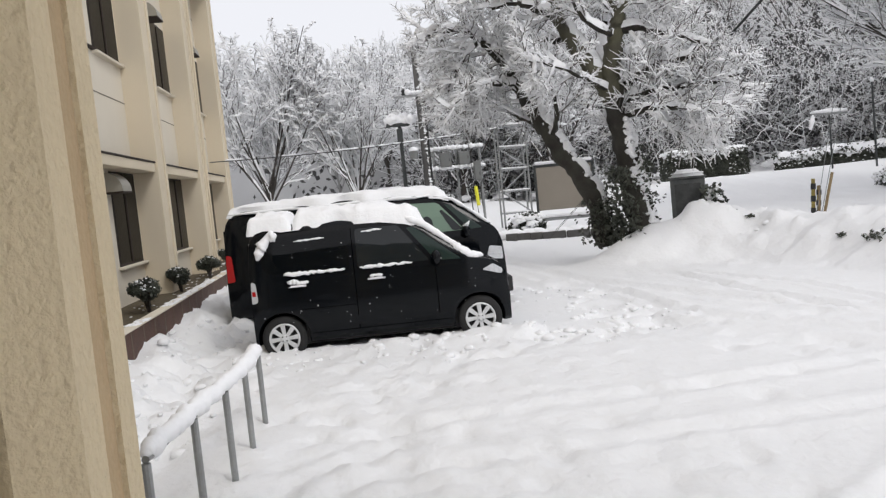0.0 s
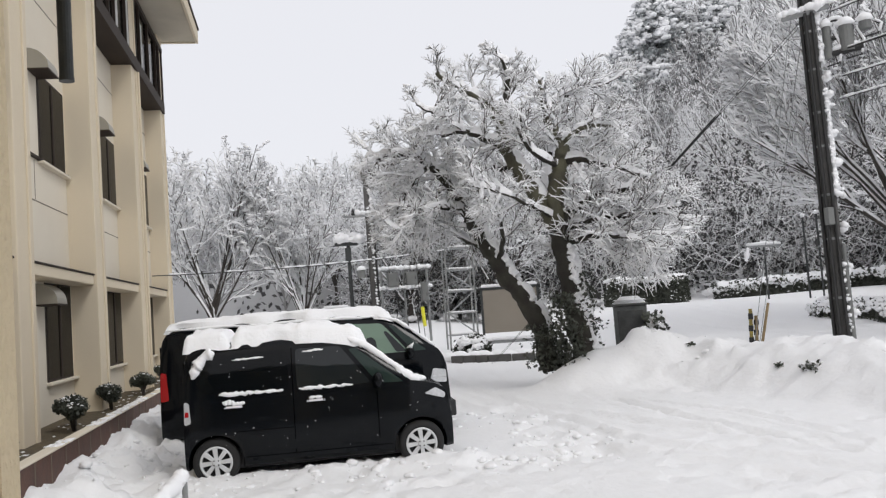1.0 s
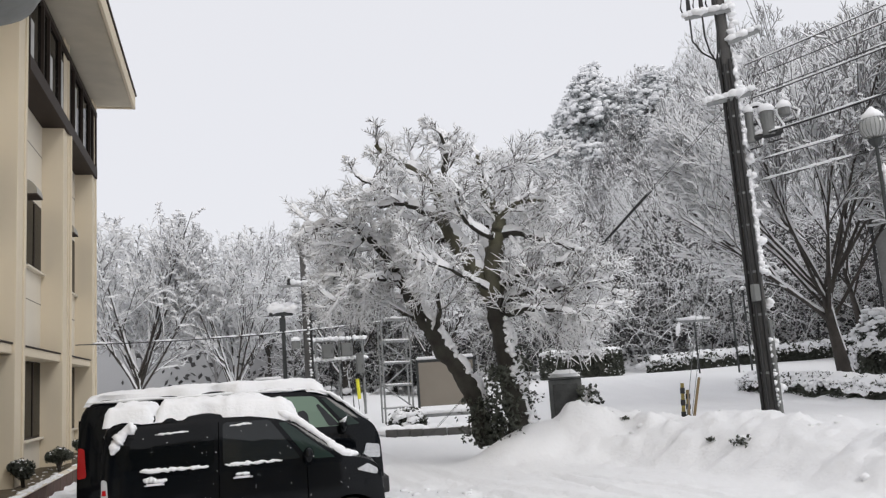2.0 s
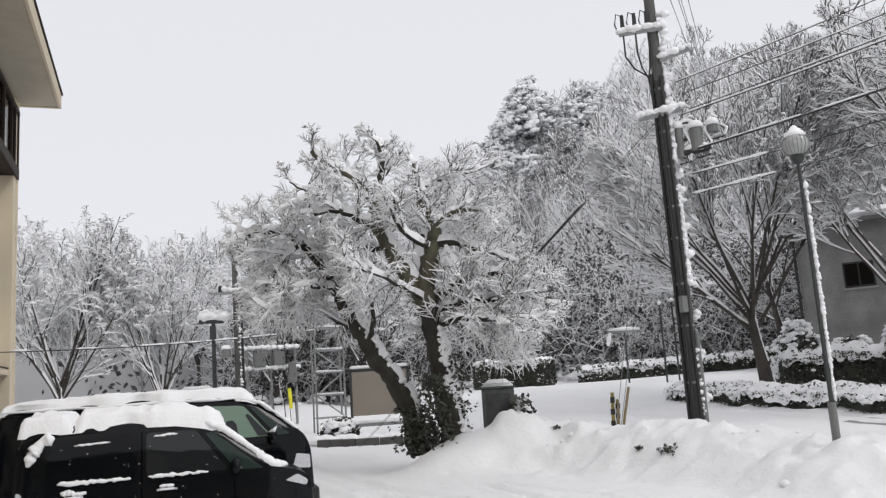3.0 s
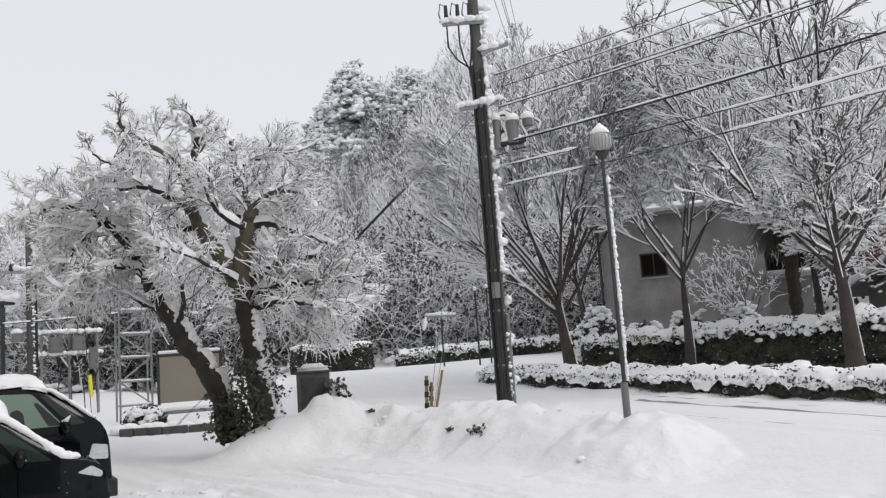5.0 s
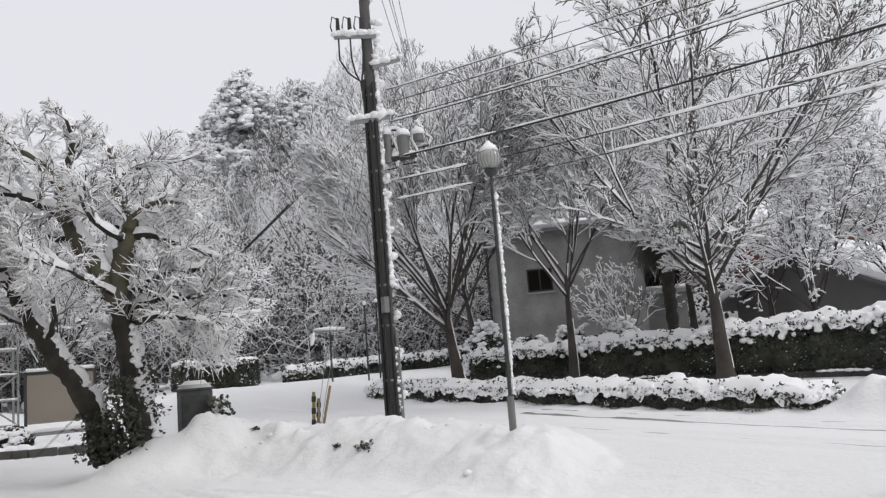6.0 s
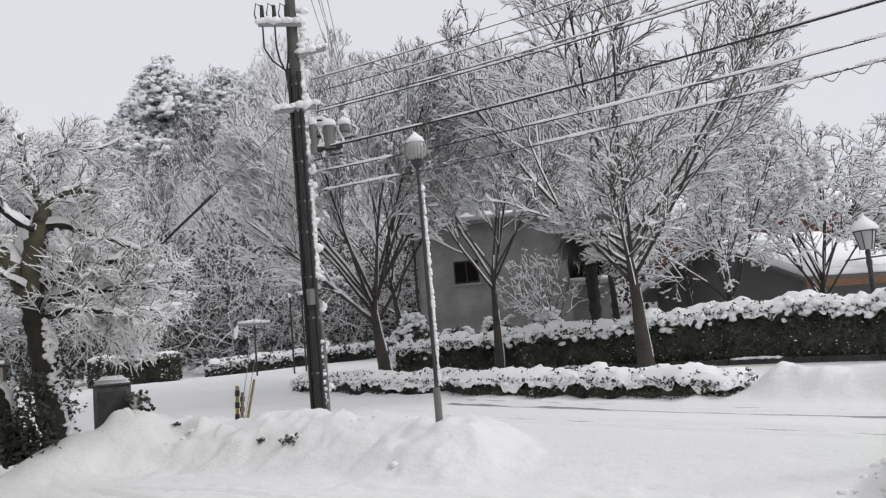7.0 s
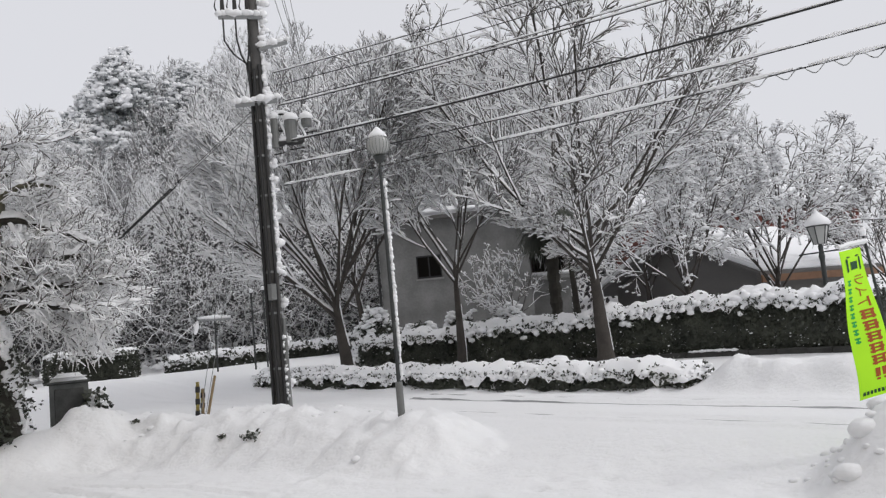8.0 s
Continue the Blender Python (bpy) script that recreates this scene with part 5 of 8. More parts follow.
    # limbs on the far side, and the lower spray on the near side
    limb([(6.73, 16.59, 3.78), (6.73, 17.32, 4.51), (7.12, 17.93, 5.41), (7.79, 18.22, 6.2), (8.21, 18.39, 6.9)], 0.12, 0.035, False, 5, 1.1, 0.25)
    limb([(6.8, 16.46, 4.38), (7.48, 16.95, 4.44), (8.31, 17.16, 5.13), (8.84, 17.26, 5.8)], 0.08, 0.03, False, 5, 1.1)
    limb([(6.01, 16.81, 4.79), (5.72, 17.62, 4.96), (5.32, 18.13, 5.19), (4.88, 18.53, 5.4)], 0.075, 0.028, False, 5, 1.1)
    limb([(5.43, 17.49, 3.08), (5.07, 17.98, 3.36), (4.65, 18.37, 3.73), (4.19, 18.66, 3.9)], 0.06, 0.024, False, 5, 1.1)
    limb([(6.64, 16.51, 3.65), (5.89, 16.12, 3.98), (5.29, 15.87, 4.19), (4.73, 15.7, 4.29)], 0.045, 0.02, False, 6, 1.0, 0.3)
    limb([(6.84, 16.44, 4.75), (6.17, 16.03, 4.92), (5.82, 15.83, 5.3), (5.88, 15.7, 5.93)], 0.06, 0.024, False, 5, 0.9, 0.3)
    limb([(4.98, 17.64, 4.02), (4.24, 17.43, 4.13), (3.74, 17.32, 3.95), (3.36, 17.27, 3.62)], 0.055, 0.02, False, 6, 1.0)
    limb([(4.31, 17.93, 5.16), (3.9, 17.8, 4.82), (3.59, 17.74, 4.4), (3.39, 17.77, 4.01)], 0.055, 0.02, False, 6, 0.9)
    limb([(5.55, 17.41, 2.79), (5.61, 16.92, 3.36), (5.48, 16.65, 3.82), (5.13, 16.43, 4.16)], 0.06, 0.022, False, 6, 0.9, 0.25)

    tree = thing("cherry_tree", "old gnarled cherry tree loaded with fresh snow, ivy at its foot", "tree")
    for k, b in enumerate(dark[:2]):
        v, q = branch_arrays([b], lambda lv: 16, 0.075)
        part("trunk", raw_mesh("trunk", v, [q]), BARK_CHERRY, tree, "dark wet bark", smooth=True)
    for b in dark[2:]:
        v, q = branch_arrays([b], lambda lv: 10, 0.06)
        part("limb", raw_mesh("limb", v, [q]), BARK_CHERRY, tree, smooth=True)
    for b in moss:
        v, q = branch_arrays([b], lambda lv: 12, 0.05)
        part("limb", raw_mesh("limb", v, [q]), BARK_MOSS, tree, "moss-green limb", smooth=True)
    v, q = branch_arrays([o for o in out if o[2] == 2], lambda lv: 5)
    part("crown", raw_mesh("crown", v, [q]), TWIG, tree, "dark side branches")
    a = twig_arrays(rng, [o for o in out if o[2] == 3], 0.009, 0.027)
    b = twig_arrays(rng, [o for o in out if o[2] == 4], 0.006, 0.015)
    two_tone("fine_crown", (np.concatenate([a[0], b[0]]), np.concatenate([a[1], b[1] + len(a[0])]), np.concatenate([a[2], b[2]])), TWIG, SNOW_TREE, tree, "fine twigs, each backed with snow")
    # thick loads along the limbs, thinner on the side branches
    sets = [snow_arrays(rng, [o for o in out if o[2] == 2], 0.03, 0.062, 0.08), snow_arrays(rng, dark[2:], 0.035, 0.085, 0.1, 0.8), snow_arrays(rng, moss, 0.02, 0.07, 0.15, 0.55), snow_arrays(rng, dark[1:2], 0.02, 0.07, 0.14, 0.5), snow_arrays(rng, dark[:1], 0.0, 0.03, 0.35, 0.5)]
    V, Q, base = [], [], 0
    for vv, qq in sets:
        V.append(vv)
        Q.append(qq + base)
        base += len(vv)
    pads = []
    for pts, radii, lv in dark[1:] + moss:
        for k in range(14):
            i = rng.integers(1, len(pts))
            if pts[i][2] > 3.0:
                pads.append(pts[i] + np.array([rng.normal(0, 0.04), rng.normal(0, 0.04), radii[i] * 0.9]))
    cl = np.concatenate([tips([o for o in out if o[2] < 4], 2, rng, 0.06), tips([o for o in out if o[2] == 2], 2, rng, 0.8), np.array(pads)])
    vv, ff = both((np.concatenate(V), np.concatenate(Q)), clump_arrays(rng, cl + np.array([0, 0, 0.03]), 0.06, 0.55))
    part("limb_snow", raw_mesh("limb_snow", vv, ff), SNOW_TREE, tree, "thick pads of snow on the limbs")
    # snow plastered on the trunk, and ivy round its foot
    C, L = [], []
    for k in range(12):
        z0, a0 = 0.9 + 0.17 * k + rng.normal(0, 0.06), rng.normal(-0.9, 0.35)
        for j in range(40):
            z, a = z0 + rng.normal(0, 0.11), a0 + rng.normal(0, 0.16)
            q = 0.37 - 0.045 * z
            C.append((7.09 - 0.1 * (z - 0.3) + q * math.cos(a), 16.42 + 0.05 * z + q * math.sin(a), z))
    for k in range(420):
        left = rng.random() < 0.82
        z = (0.45 + 1.6 * rng.random() ** 1.3) if left else (1.2 + 1.3 * rng.random())
        a = (3.6 if left else -0.4) + rng.normal(0, 0.6)
        rr = max(0.26, 0.5 - 0.06 * z) * (0.85 + 0.75 * rng.random() ** 2)
        L.append((7.05 - 0.1 * (z - 0.3) + rr * math.cos(a), 16.42 + rr * math.sin(a), z))
    for k in range(420):
        z = 0.4 + 1.0 * rng.random() ** 1.3
        L.append((6.6 - 0.15 * z + rng.normal(0, 0.2), 17.0 + rng.normal(0, 0.2), z))
    pts, radii, lv = dark[1]
    for k in range(900):
        i = rng.integers(8, len(pts) - 1)
        p = pts[i] + (pts[i + 1] - pts[i]) * rng.random()
        if vnoise(np.array([i * 0.55]), np.array([0.0]), 12)[0] > 0.22:
            C.append(tuple(p + np.array([0.62, -0.3, 0.72]) * radii[i] * 0.95 + rng.normal(0, radii[i] * 0.3, 3)))
    v, f = clump_arrays(rng, np.array(C), 0.042, 1.1)
    part("trunk_snow", raw_mesh("trunk_snow", v, [f]), SNOW_TREE, tree, "snow plastered on the bark", smooth=True)
    v, f = leaf_arrays(rng, np.concatenate([np.array(L) + rng.normal(0, 0.03, (len(L), 3)) for _ in range(3)]), 0.05)
    part("ivy", raw_mesh("ivy", v, [f]), LEAF_DARK, tree, "dark ivy leaves")


cherry()


# ---- cabinet, poles, lamps and wires ----
def cabinet():
    m = pose(8.36, 16.95, 0.0, 0, 0, -23)
    c = thing("utility_cabinet", "weathered grey roadside cabinet capped with snow", "cabinet", m)
    part("body", box(-0.36, 0.36, -0.25, 0.25, 0.4, 1.66, 0.02), CABINET, c)
    part("door", box(-0.27, 0.27, -0.262, -0.24, 0.65, 1.55, 0.01), CABINET_DOOR, c)
    part("lid", box(-0.40, 0.40, -0.29, 0.29, 1.66, 1.70, 0.01), CABINET, c)
    part("handle", box(0.2, 0.225, -0.28, -0.26, 1.05, 1.2, 0.005), STEEL, c)
    bm = box(-0.42, 0.42, -0.31, 0.31, 1.70, 1.86, 0.07, None, 4)
    for v in bm.verts:
        k = 1 - 0.45 * max(0.0, (v.co.z - 1.72) / 0.14)
        v.co.x, v.co.y = v.co.x * k, v.co.y * k
    part("snow_lid", bm, SNOW, c, "slab of snow on top", smooth=True)


cabinet()

POLE = (11.94, 14.72)


def utility_pole():
    x, y = POLE
    p = thing("utility_pole", "tall dark concrete utility pole with crossarms and snow-plastered side", "utility pole")
    lean = -0.004
    at = lambda z: (x + lean * z, y + 0.003 * z)
    part("shaft", tube([(*at(z), z) for z in (0, 3, 6, 9, 12)], [0.165, 0.152, 0.14, 0.125, 0.11], 16), CONCRETE_POLE, p, smooth=True)
    for k, (dx, dy) in enumerate(((-0.17, -0.12), (-0.05, -0.2), (-0.2, 0.02))):
        part("riser_cable", tube([(at(z)[0] + dx * (1 - 0.02 * z) , at(z)[1] + dy * (1 - 0.02 * z), z) for z in (0.2, 4, 7.6, 8.2 + 0.1 * k)], 0.035, 8), CABLE, p)
    part("cable_guard", tube([(at(z)[0] + 0.10, at(z)[1] - 0.15, z) for z in (0.2, 1.4, 2.6)], 0.055, 10), GREY_BOX, p)
    d = Vector((0.82, -0.57, 0))
    side = Vector((0.57, 0.82, 0))
    for z, a, b, dirv, tilt in ((9.42, -0.85, 0.12, d, 0.0), (7.42, -0.62, 0.30, d, 0.10), (8.75, -0.02, 0.62, d, 0.16), (10.6, -0.9, 0.9, side, 0)):
        c = Vector((*at(z), z)) + Vector((0.0, -0.18, 0))
        p0, p1 = c + dirv * a - Vector((0, 0, tilt / 2)), c + dirv * b + Vector((0, 0, tilt / 2))
        arm = part("crossarm", tube([p0, p1], 0.06, 4), STEEL, p)
        arng = np.random.default_rng(int(z * 10))
        nC = max(6, int((p1 - p0).length / 0.045))
        v, f = clump_arrays(arng, np.array([tuple(p0.lerp(p1, k / (nC - 1)) + Vector((arng.normal(0, 0.015), 0, 0.06 + 0.045 * arng.random()))) for k in range(nC)]), 0.085, 0.85)
        part("arm_snow", raw_mesh("arm_snow", v, [f]), SNOW, arm, smooth=True)
    # cut-out switches and looped leads on the upper arm
    for k in range(3):
        c = Vector((*at(9.42), 9.42)) + Vector((0, -0.18, 0)) + d * (-0.75 + 0.27 * k)
        ins = part("insulator", tube([c + Vector((0, 0, 0.05)), c + Vector((0, 0, 0.45))], [0.055, 0.04], 8), CABLE, p)
        loop = [c + Vector((0, 0, 0.42)), c + d * -0.12 + Vector((0, 0, 0.5)), c + d * -0.17 + Vector((0, 0, 0.25)), c + d * -0.1]
        part("lead", tube(loop, 0.016, 6), CABLE, ins)
        q = Vector((*at(8.4), 8.35 - 0.03 * k)) + d * -0.2
        low = [c, c + Vector((0, 0, -0.55 + 0.05 * k)), c.lerp(q, 0.4) + Vector((0, 0, -0.42)), q + Vector((0, 0, 0.03)), q + Vector((0.05, 0, -0.5))]
        part("drop_lead", tube(low, 0.02, 6), CABLE, p)
    # splice boxes and a small transformer
    for dx, z, r, h in ((0.30, 6.42, 0.085, 0.66), (0.66, 6.52, 0.14, 0.52), (1.02, 6.9, 0.12, 0.16)):
        c = Vector((*at(z), z)) + d * dx
        can = part("terminal_can", tube([c, c + Vector((0, 0, h))], r, 14), GREY_BOX, p)
        part("can_snow", tube([c + Vector((0, 0, h)), c + Vector((0, 0, h + 0.08)), c + Vector((0.02, 0, h + 0.15)), c + Vector((0.02, 0, h + 0.18))], [r * 1.2, r * 1.3, r * 0.8, r * 0.3], 12), SNOW, can, smooth=True)
        hang = [c + d * (r + 0.04) + Vector((0, 0, h * 0.8)), c + d * (r + 0.16) + Vector((0, 0, h * 0.3)), c + d * (r + 0.1) + Vector((0, 0, -0.12)), c + d * -0.05 + Vector((0, 0, -0.16))]
        part("lead", tube(hang, 0.016, 6), CABLE, can)
        part("lead_snow", tube([q + Vector((0.0, -0.02, 0.03)) for q in hang[:3]], 0.03, 6), SNOW, can, smooth=True)
    c = Vector((*at(6.55), 6.5))
    cl = part("closure", tube([c + d * 0.35 + Vector((0, 0, 0.0)), c + d * 0.95 + Vector((0, 0, 0.06))], 0.065, 10), CABLE, p)
    part("closure_snow", tube([c + d * 0.33 + Vector((0, 0, 0.08)), c + d * 0.5 + Vector((0, 0, 0.12)), c + d * 0.75 + Vector((0, 0, 0.15)), c + d * 0.93 + Vector((0, 0, 0.14))], [0.03, 0.07, 0.075, 0.03], 8), SNOW, cl, smooth=True)
    loop = [c + d * (0.45 + 0.2 * math.cos(a)) + Vector((0, 0, 0.5 + 0.2 * math.sin(a))) for a in [i * 2 * math.pi / 14 for i in range(15)]]
    part("coiled_cable", tube(loop, 0.03, 6), CABLE, p)
    part("coil_snow", tube([q + Vector((0, -0.02, 0.045)) for q in loop[1:7]], 0.045, 6), SNOW, p, smooth=True)
    rng = np.random.default_rng(77)
    C = []
    zs = 0.5 + 9.0 * rng.random(2200)
    zs = zs[vnoise(zs * 2.3, zs * 0, 4) > 0.42]
    for z in zs:
        a = -0.62 + rng.normal(0, 0.3)
        C.append((at(z)[0] + 0.165 * math.cos(a) + 0.01, at(z)[1] + 0.165 * math.sin(a), z))
    v, f = clump_arrays(rng, np.array(C), 0.034, 1.2)
    big = np.array([(at(z)[0] + 0.17, at(z)[1] - 0.13, z) for z in (1.2, 2.05, 2.2, 2.9, 3.6, 3.75, 4.3, 4.9, 5.5, 5.62, 6.1, 6.7, 7.7, 8.3, 8.9, 9.1, 9.3, 9.6, 9.8)])
    big = np.concatenate([big + rng.normal(0, 0.04, big.shape) for _ in range(4)])
    v2, f2 = clump_arrays(rng, big, 0.07, 0.9)
    part("plastered_snow", raw_mesh("plastered_snow", np.concatenate([v, v2]), [np.concatenate([f, f2 + len(v)])]), SNOW, p, "snow driven against one side")
    for z in (1.5, 2.7, 3.6, 4.6, 5.3, 6.2, 7.0, 8.0):
        part("steel_band", tube([(*at(z), z), (*at(z), z + 0.05)], 0.172 - 0.004 * z, 14), STEEL, p)
    part("meter_box", box(at(3.1)[0] - 0.24, at(3.1)[0] - 0.10, at(3.1)[1] - 0.26, at(3.1)[1] - 0.12, 3.0, 3.35, 0.01), GREY_BOX, p)
    for k in range(9):
        z = 2.6 + 0.55 * k
        s = 1 if k % 2 else -1
        part("step_bolt", tube([(*at(z), z), (at(z)[0] + s * d.x * 0.3, at(z)[1] + s * d.y * 0.3, z)], 0.012, 6), STEEL, p)


utility_pole()


def wire(name, a, b, sag, r, snow, label, seed=0, spiral=False):
    """A sagging cable with patches of snow along its top."""
    rng = np.random.default_rng(900 + seed)
    a, b = Vector(a), Vector(b)
    w = thing(name, label, "cable", group="overhead cables")
    n = 24
    P = [a.lerp(b, k / n) - Vector((0, 0, sag * 4 * (k / n) * (1 - k / n))) for k in range(n + 1)]
    part("cable", tube(P, r, 6), CABLE, w)
    if snow:
        k = 0
        m = 120
        PP = [a.lerp(b, i / m) - Vector((0, 0, sag * 4 * (i / m) * (1 - i / m) - r - snow * 0.5)) for i in range(m + 1)]
        bm = bmesh.new()
        while k < m - 3:
            run = int(rng.integers(3, 14))
            seg = PP[k:k + run + 1]
            if len(seg) > 2 and rng.random() < 0.8:
                tube(seg, [snow * (0.5 + 0.6 * rng.random()) * (0.5 if i in (0, len(seg) - 1) else 1) for i in range(len(seg))], 5, bm)
            k += run + 1
        part("cable_snow", bm, SNOW, w, "broken line of snow", smooth=True)
    if spiral:
        L = (b - a).length
        t = (b - a).normalized()
        A = t.cross(Vector((0, 0, 1))).normalized()
        turns = int(L / 0.42)
        S = []
        for i in range(turns * 8 + 1):
            f = i / (turns * 8)
            c = a.lerp(b, f) - Vector((0, 0, sag * 4 * f * (1 - f) + 0.05))
            S.append(c + A * 0.07 * math.cos(i * math.pi / 4) + Vector((0, 0, 0.07 * math.sin(i * math.pi / 4))))
        part("spiral_hanger", tube(S, 0.009, 4), STEEL, w)


END = (17.2, -10.5)
for i, (z0, z1, r, sn, sp, off) in enumerate(((8.12, 8.1, 0.009, 0.020, 0, 0.0), (7.86, 7.9, 0.009, 0.020, 0, 0.15), (7.52, 7.6, 0.009, 0.022, 0, 0.3), (7.38, 7.4, 0.012, 0.022, 0, 0.1),
                                                   (6.55, 6.7, 0.019, 0.024, 0, 0.2), (6.02, 6.15, 0.011, 0.036, 0, 0.2), (5.55, 5.85, 0.011, 0.038, 1, 0.1))):
    wire("overhead_cable", (POLE[0] + 0.2 + off, POLE[1] - 0.25, z0), (END[0] + off, END[1], z1 + 0.6), 0.42, r, sn, "snow-lined overhead cable running along the street", i, sp)
for i, (dx, far_x, far_z) in enumerate(((0.0, 35.9, 19.4), (0.13, 36.5, 18.5), (0.18, 36.2, 19.3), (0.3, 36.6, 18.4))):
    wire("service_cable", (POLE[0] + 0.65 + dx, POLE[1] + 0.3 - dx, 10.8), (far_x, 42.4, far_z), 0.1, 0.008, 0.012, "thin service cable running from the pole up the hill", 20 + i)
wire("building_cable", (PX + 0.02, 21.7, 3.25), (6.3, 27.4, 3.85), 0.12, 0.014, 0.03, "snow-covered cable from building to lattice mast", 30)


def stay_cable(z0, end, lift):
    """A thin stay from the pole, with a black sleeve on its upper part."""
    a, b = Vector((POLE[0] - 0.1, POLE[1], z0)), Vector(end)
    w = thing("guy_cable", "thin dark stay cable with a black protective sleeve", "cable", group="overhead cables")
    part("cable", tube([a, b], 0.006, 5), CABLE, w)
    part("sleeve", tube([a.lerp(b, 0.21 + lift), a.lerp(b, 0.40 + lift)], 0.017, 8), CABLE, w)


stay_cable(7.3, (6.6, 23.0, gz(6.6, 23.0)), 0.0)
stay_cable(7.38, (6.7, 23.1, gz(6.7, 23.1)), 0.015)



def guy_stakes():
    """Yellow and black guards on the stay wires."""
    x, y = 10.9, 16.35
    g = thing("stay_guard", "yellow and black striped stay-wire guards beside pale timber stakes", "wire guard")
    base = gz(x, y) - 0.15
    for k, (dx, tx, ty) in enumerate(((-0.06, 0.42, 7.2), (0.05, 0.5, 6.2))):
        part("stay_wire", tube([(x + dx, y, base), (POLE[0] - 0.15, POLE[1], 8.6 - 1.3 * k)], 0.007, 5), STEEL, g)
        gd = part("guard", tube([(x + dx, y, base), (x + dx + tx * 0.16, y, base + ty * 0.16)], 0.04, 8), YELLOW_WORN, g, "worn yellow guard tube")
        for s in range(4):
            f0 = 0.02 + 0.036 * s
            part("black_band", tube([(x + dx + tx * f0, y, base + ty * f0), (x + dx + tx * (f0 + 0.018), y, base + ty * (f0 + 0.018))], 0.053, 8), CABLE, gd)
    part("timber_stake", tube([(x + 0.08, y - 0.05, base), (x + 0.42, y - 0.05, base + 1.25)], 0.03, 6), TIMBER, g)
    part("timber_stake", tube([(x + 0.02, y - 0.09, base), (x + 0.08, y - 0.09, base + 1.0)], 0.022, 6), TIMBER, g)
    part("snow_tuft", tube([(x + 0.02, y, base + 2.2), (x + 0.06, y, base + 2.35), (x + 0.1, y, base + 2.5)], [0.03, 0.06, 0.02], 6), SNOW, g)


guy_stakes()


def globe_lamp():
    x, y = 10.21, 9.28
    t = thing("street_lamp", "slender street lamp with ribbed globe, capped with snow", "street lamp")
    part("base_sleeve", tube([(x, y, 0.0), (x, y, 1.25)], 0.058, 14), GREY_BOX, t)
    part("pole", tube([(x, y, 1.2), (x, y, 4.82)], [0.032, 0.026], 12), DARK_STEEL, t)
    part("collar", tube([(x, y, 4.76), (x, y, 4.86)], [0.05, 0.11], 14), DARK_STEEL, t)
    bm = lathe([(0.07, 4.88), (0.135, 4.91), (0.18, 4.98), (0.192, 5.05), (0.178, 5.12), (0.135, 5.18)], 28)
    gl = part("globe", moved(bm, Matrix.Translation((x, y, 0))), MILK_GLASS, t, "ribbed grey globe", smooth=True)
    for k in range(20):
        a = 2 * math.pi * k / 20
        part("rib", tube([(x + r * math.cos(a), y + r * math.sin(a), z) for r, z in ((0.075, 4.88), (0.140, 4.91), (0.186, 4.98), (0.198, 5.05), (0.184, 5.12), (0.139, 5.18))], 0.005, 4), GREY_BOX, gl)
    part("snow_cap", moved(lathe([(0.14, 5.16), (0.155, 5.19), (0.12, 5.25), (0.055, 5.31), (0.02, 5.35)], 20), Matrix.Translation((x, y, 0))), SNOW, t, "cone of snow", smooth=True)
    rng = np.random.default_rng(3)
    C = [(x + 0.05, y - 0.03, 1.3 + 3.2 * k / 130 + rng.normal(0, 0.01)) for k in range(130)]
    v, f = clump_arrays(rng, np.array(C), 0.024, 1.4)
    part("clinging_snow", raw_mesh("clinging_snow", v, [f]), SNOW, t, "snow stuck along one side of the pole")


globe_lamp()


def lantern():
    x, y, z = 0.0, 0.0, 0.0
    t = thing("garden_lantern", "black iron lantern post with glass lantern, capped with snow", "lantern", Matrix.Translation((26.1, 7.65, gz(26.1, 7.65))) @ Matrix.Scale(1.2, 4))
    part("post", moved(lathe([(0.11, 0), (0.11, 0.5), (0.075, 0.6), (0.06, 0.9), (0.055, 1.9), (0.075, 2.0), (0.05, 2.1), (0.06, 2.25), (0.03, 2.32)], 14), Matrix.Translation((x, y, z))), DARK_STEEL, t, smooth=True)
    part("ladder_bar", tube([(x - 0.15, y - 0.55, z + 2.1), (x + 0.1, y + 0.55, z + 2.1)], 0.02, 6), DARK_STEEL, t)
    m = Matrix.Translation((x, y, z + 2.3))
    part("glass", moved(lathe([(0.14, 0.0), (0.24, 0.42)], 6), m), MILK_GLASS, t, "pale glass panes")
    bm = bmesh.new()
    for k in range(6):
        a = math.pi * 2 * k / 6
        tube([(0.145 * math.cos(a), 0.145 * math.sin(a), 0.0), (0.25 * math.cos(a), 0.25 * math.sin(a), 0.43)], 0.014, 5, bm)
    part("lantern_frame", moved(bm, m), DARK_STEEL, t)
    part("roof", moved(lathe([(0.27, 0.42), (0.29, 0.45), (0.2, 0.55)], 6), m), DARK_STEEL, t)
    part("snow_cap", moved(lathe([(0.29, 0.45), (0.31, 0.50), (0.25, 0.60), (0.13, 0.71), (0.05, 0.78), (0.03, 0.84)], 14), m), SNOW, t, "pointed cap of snow", smooth=True)


lantern()


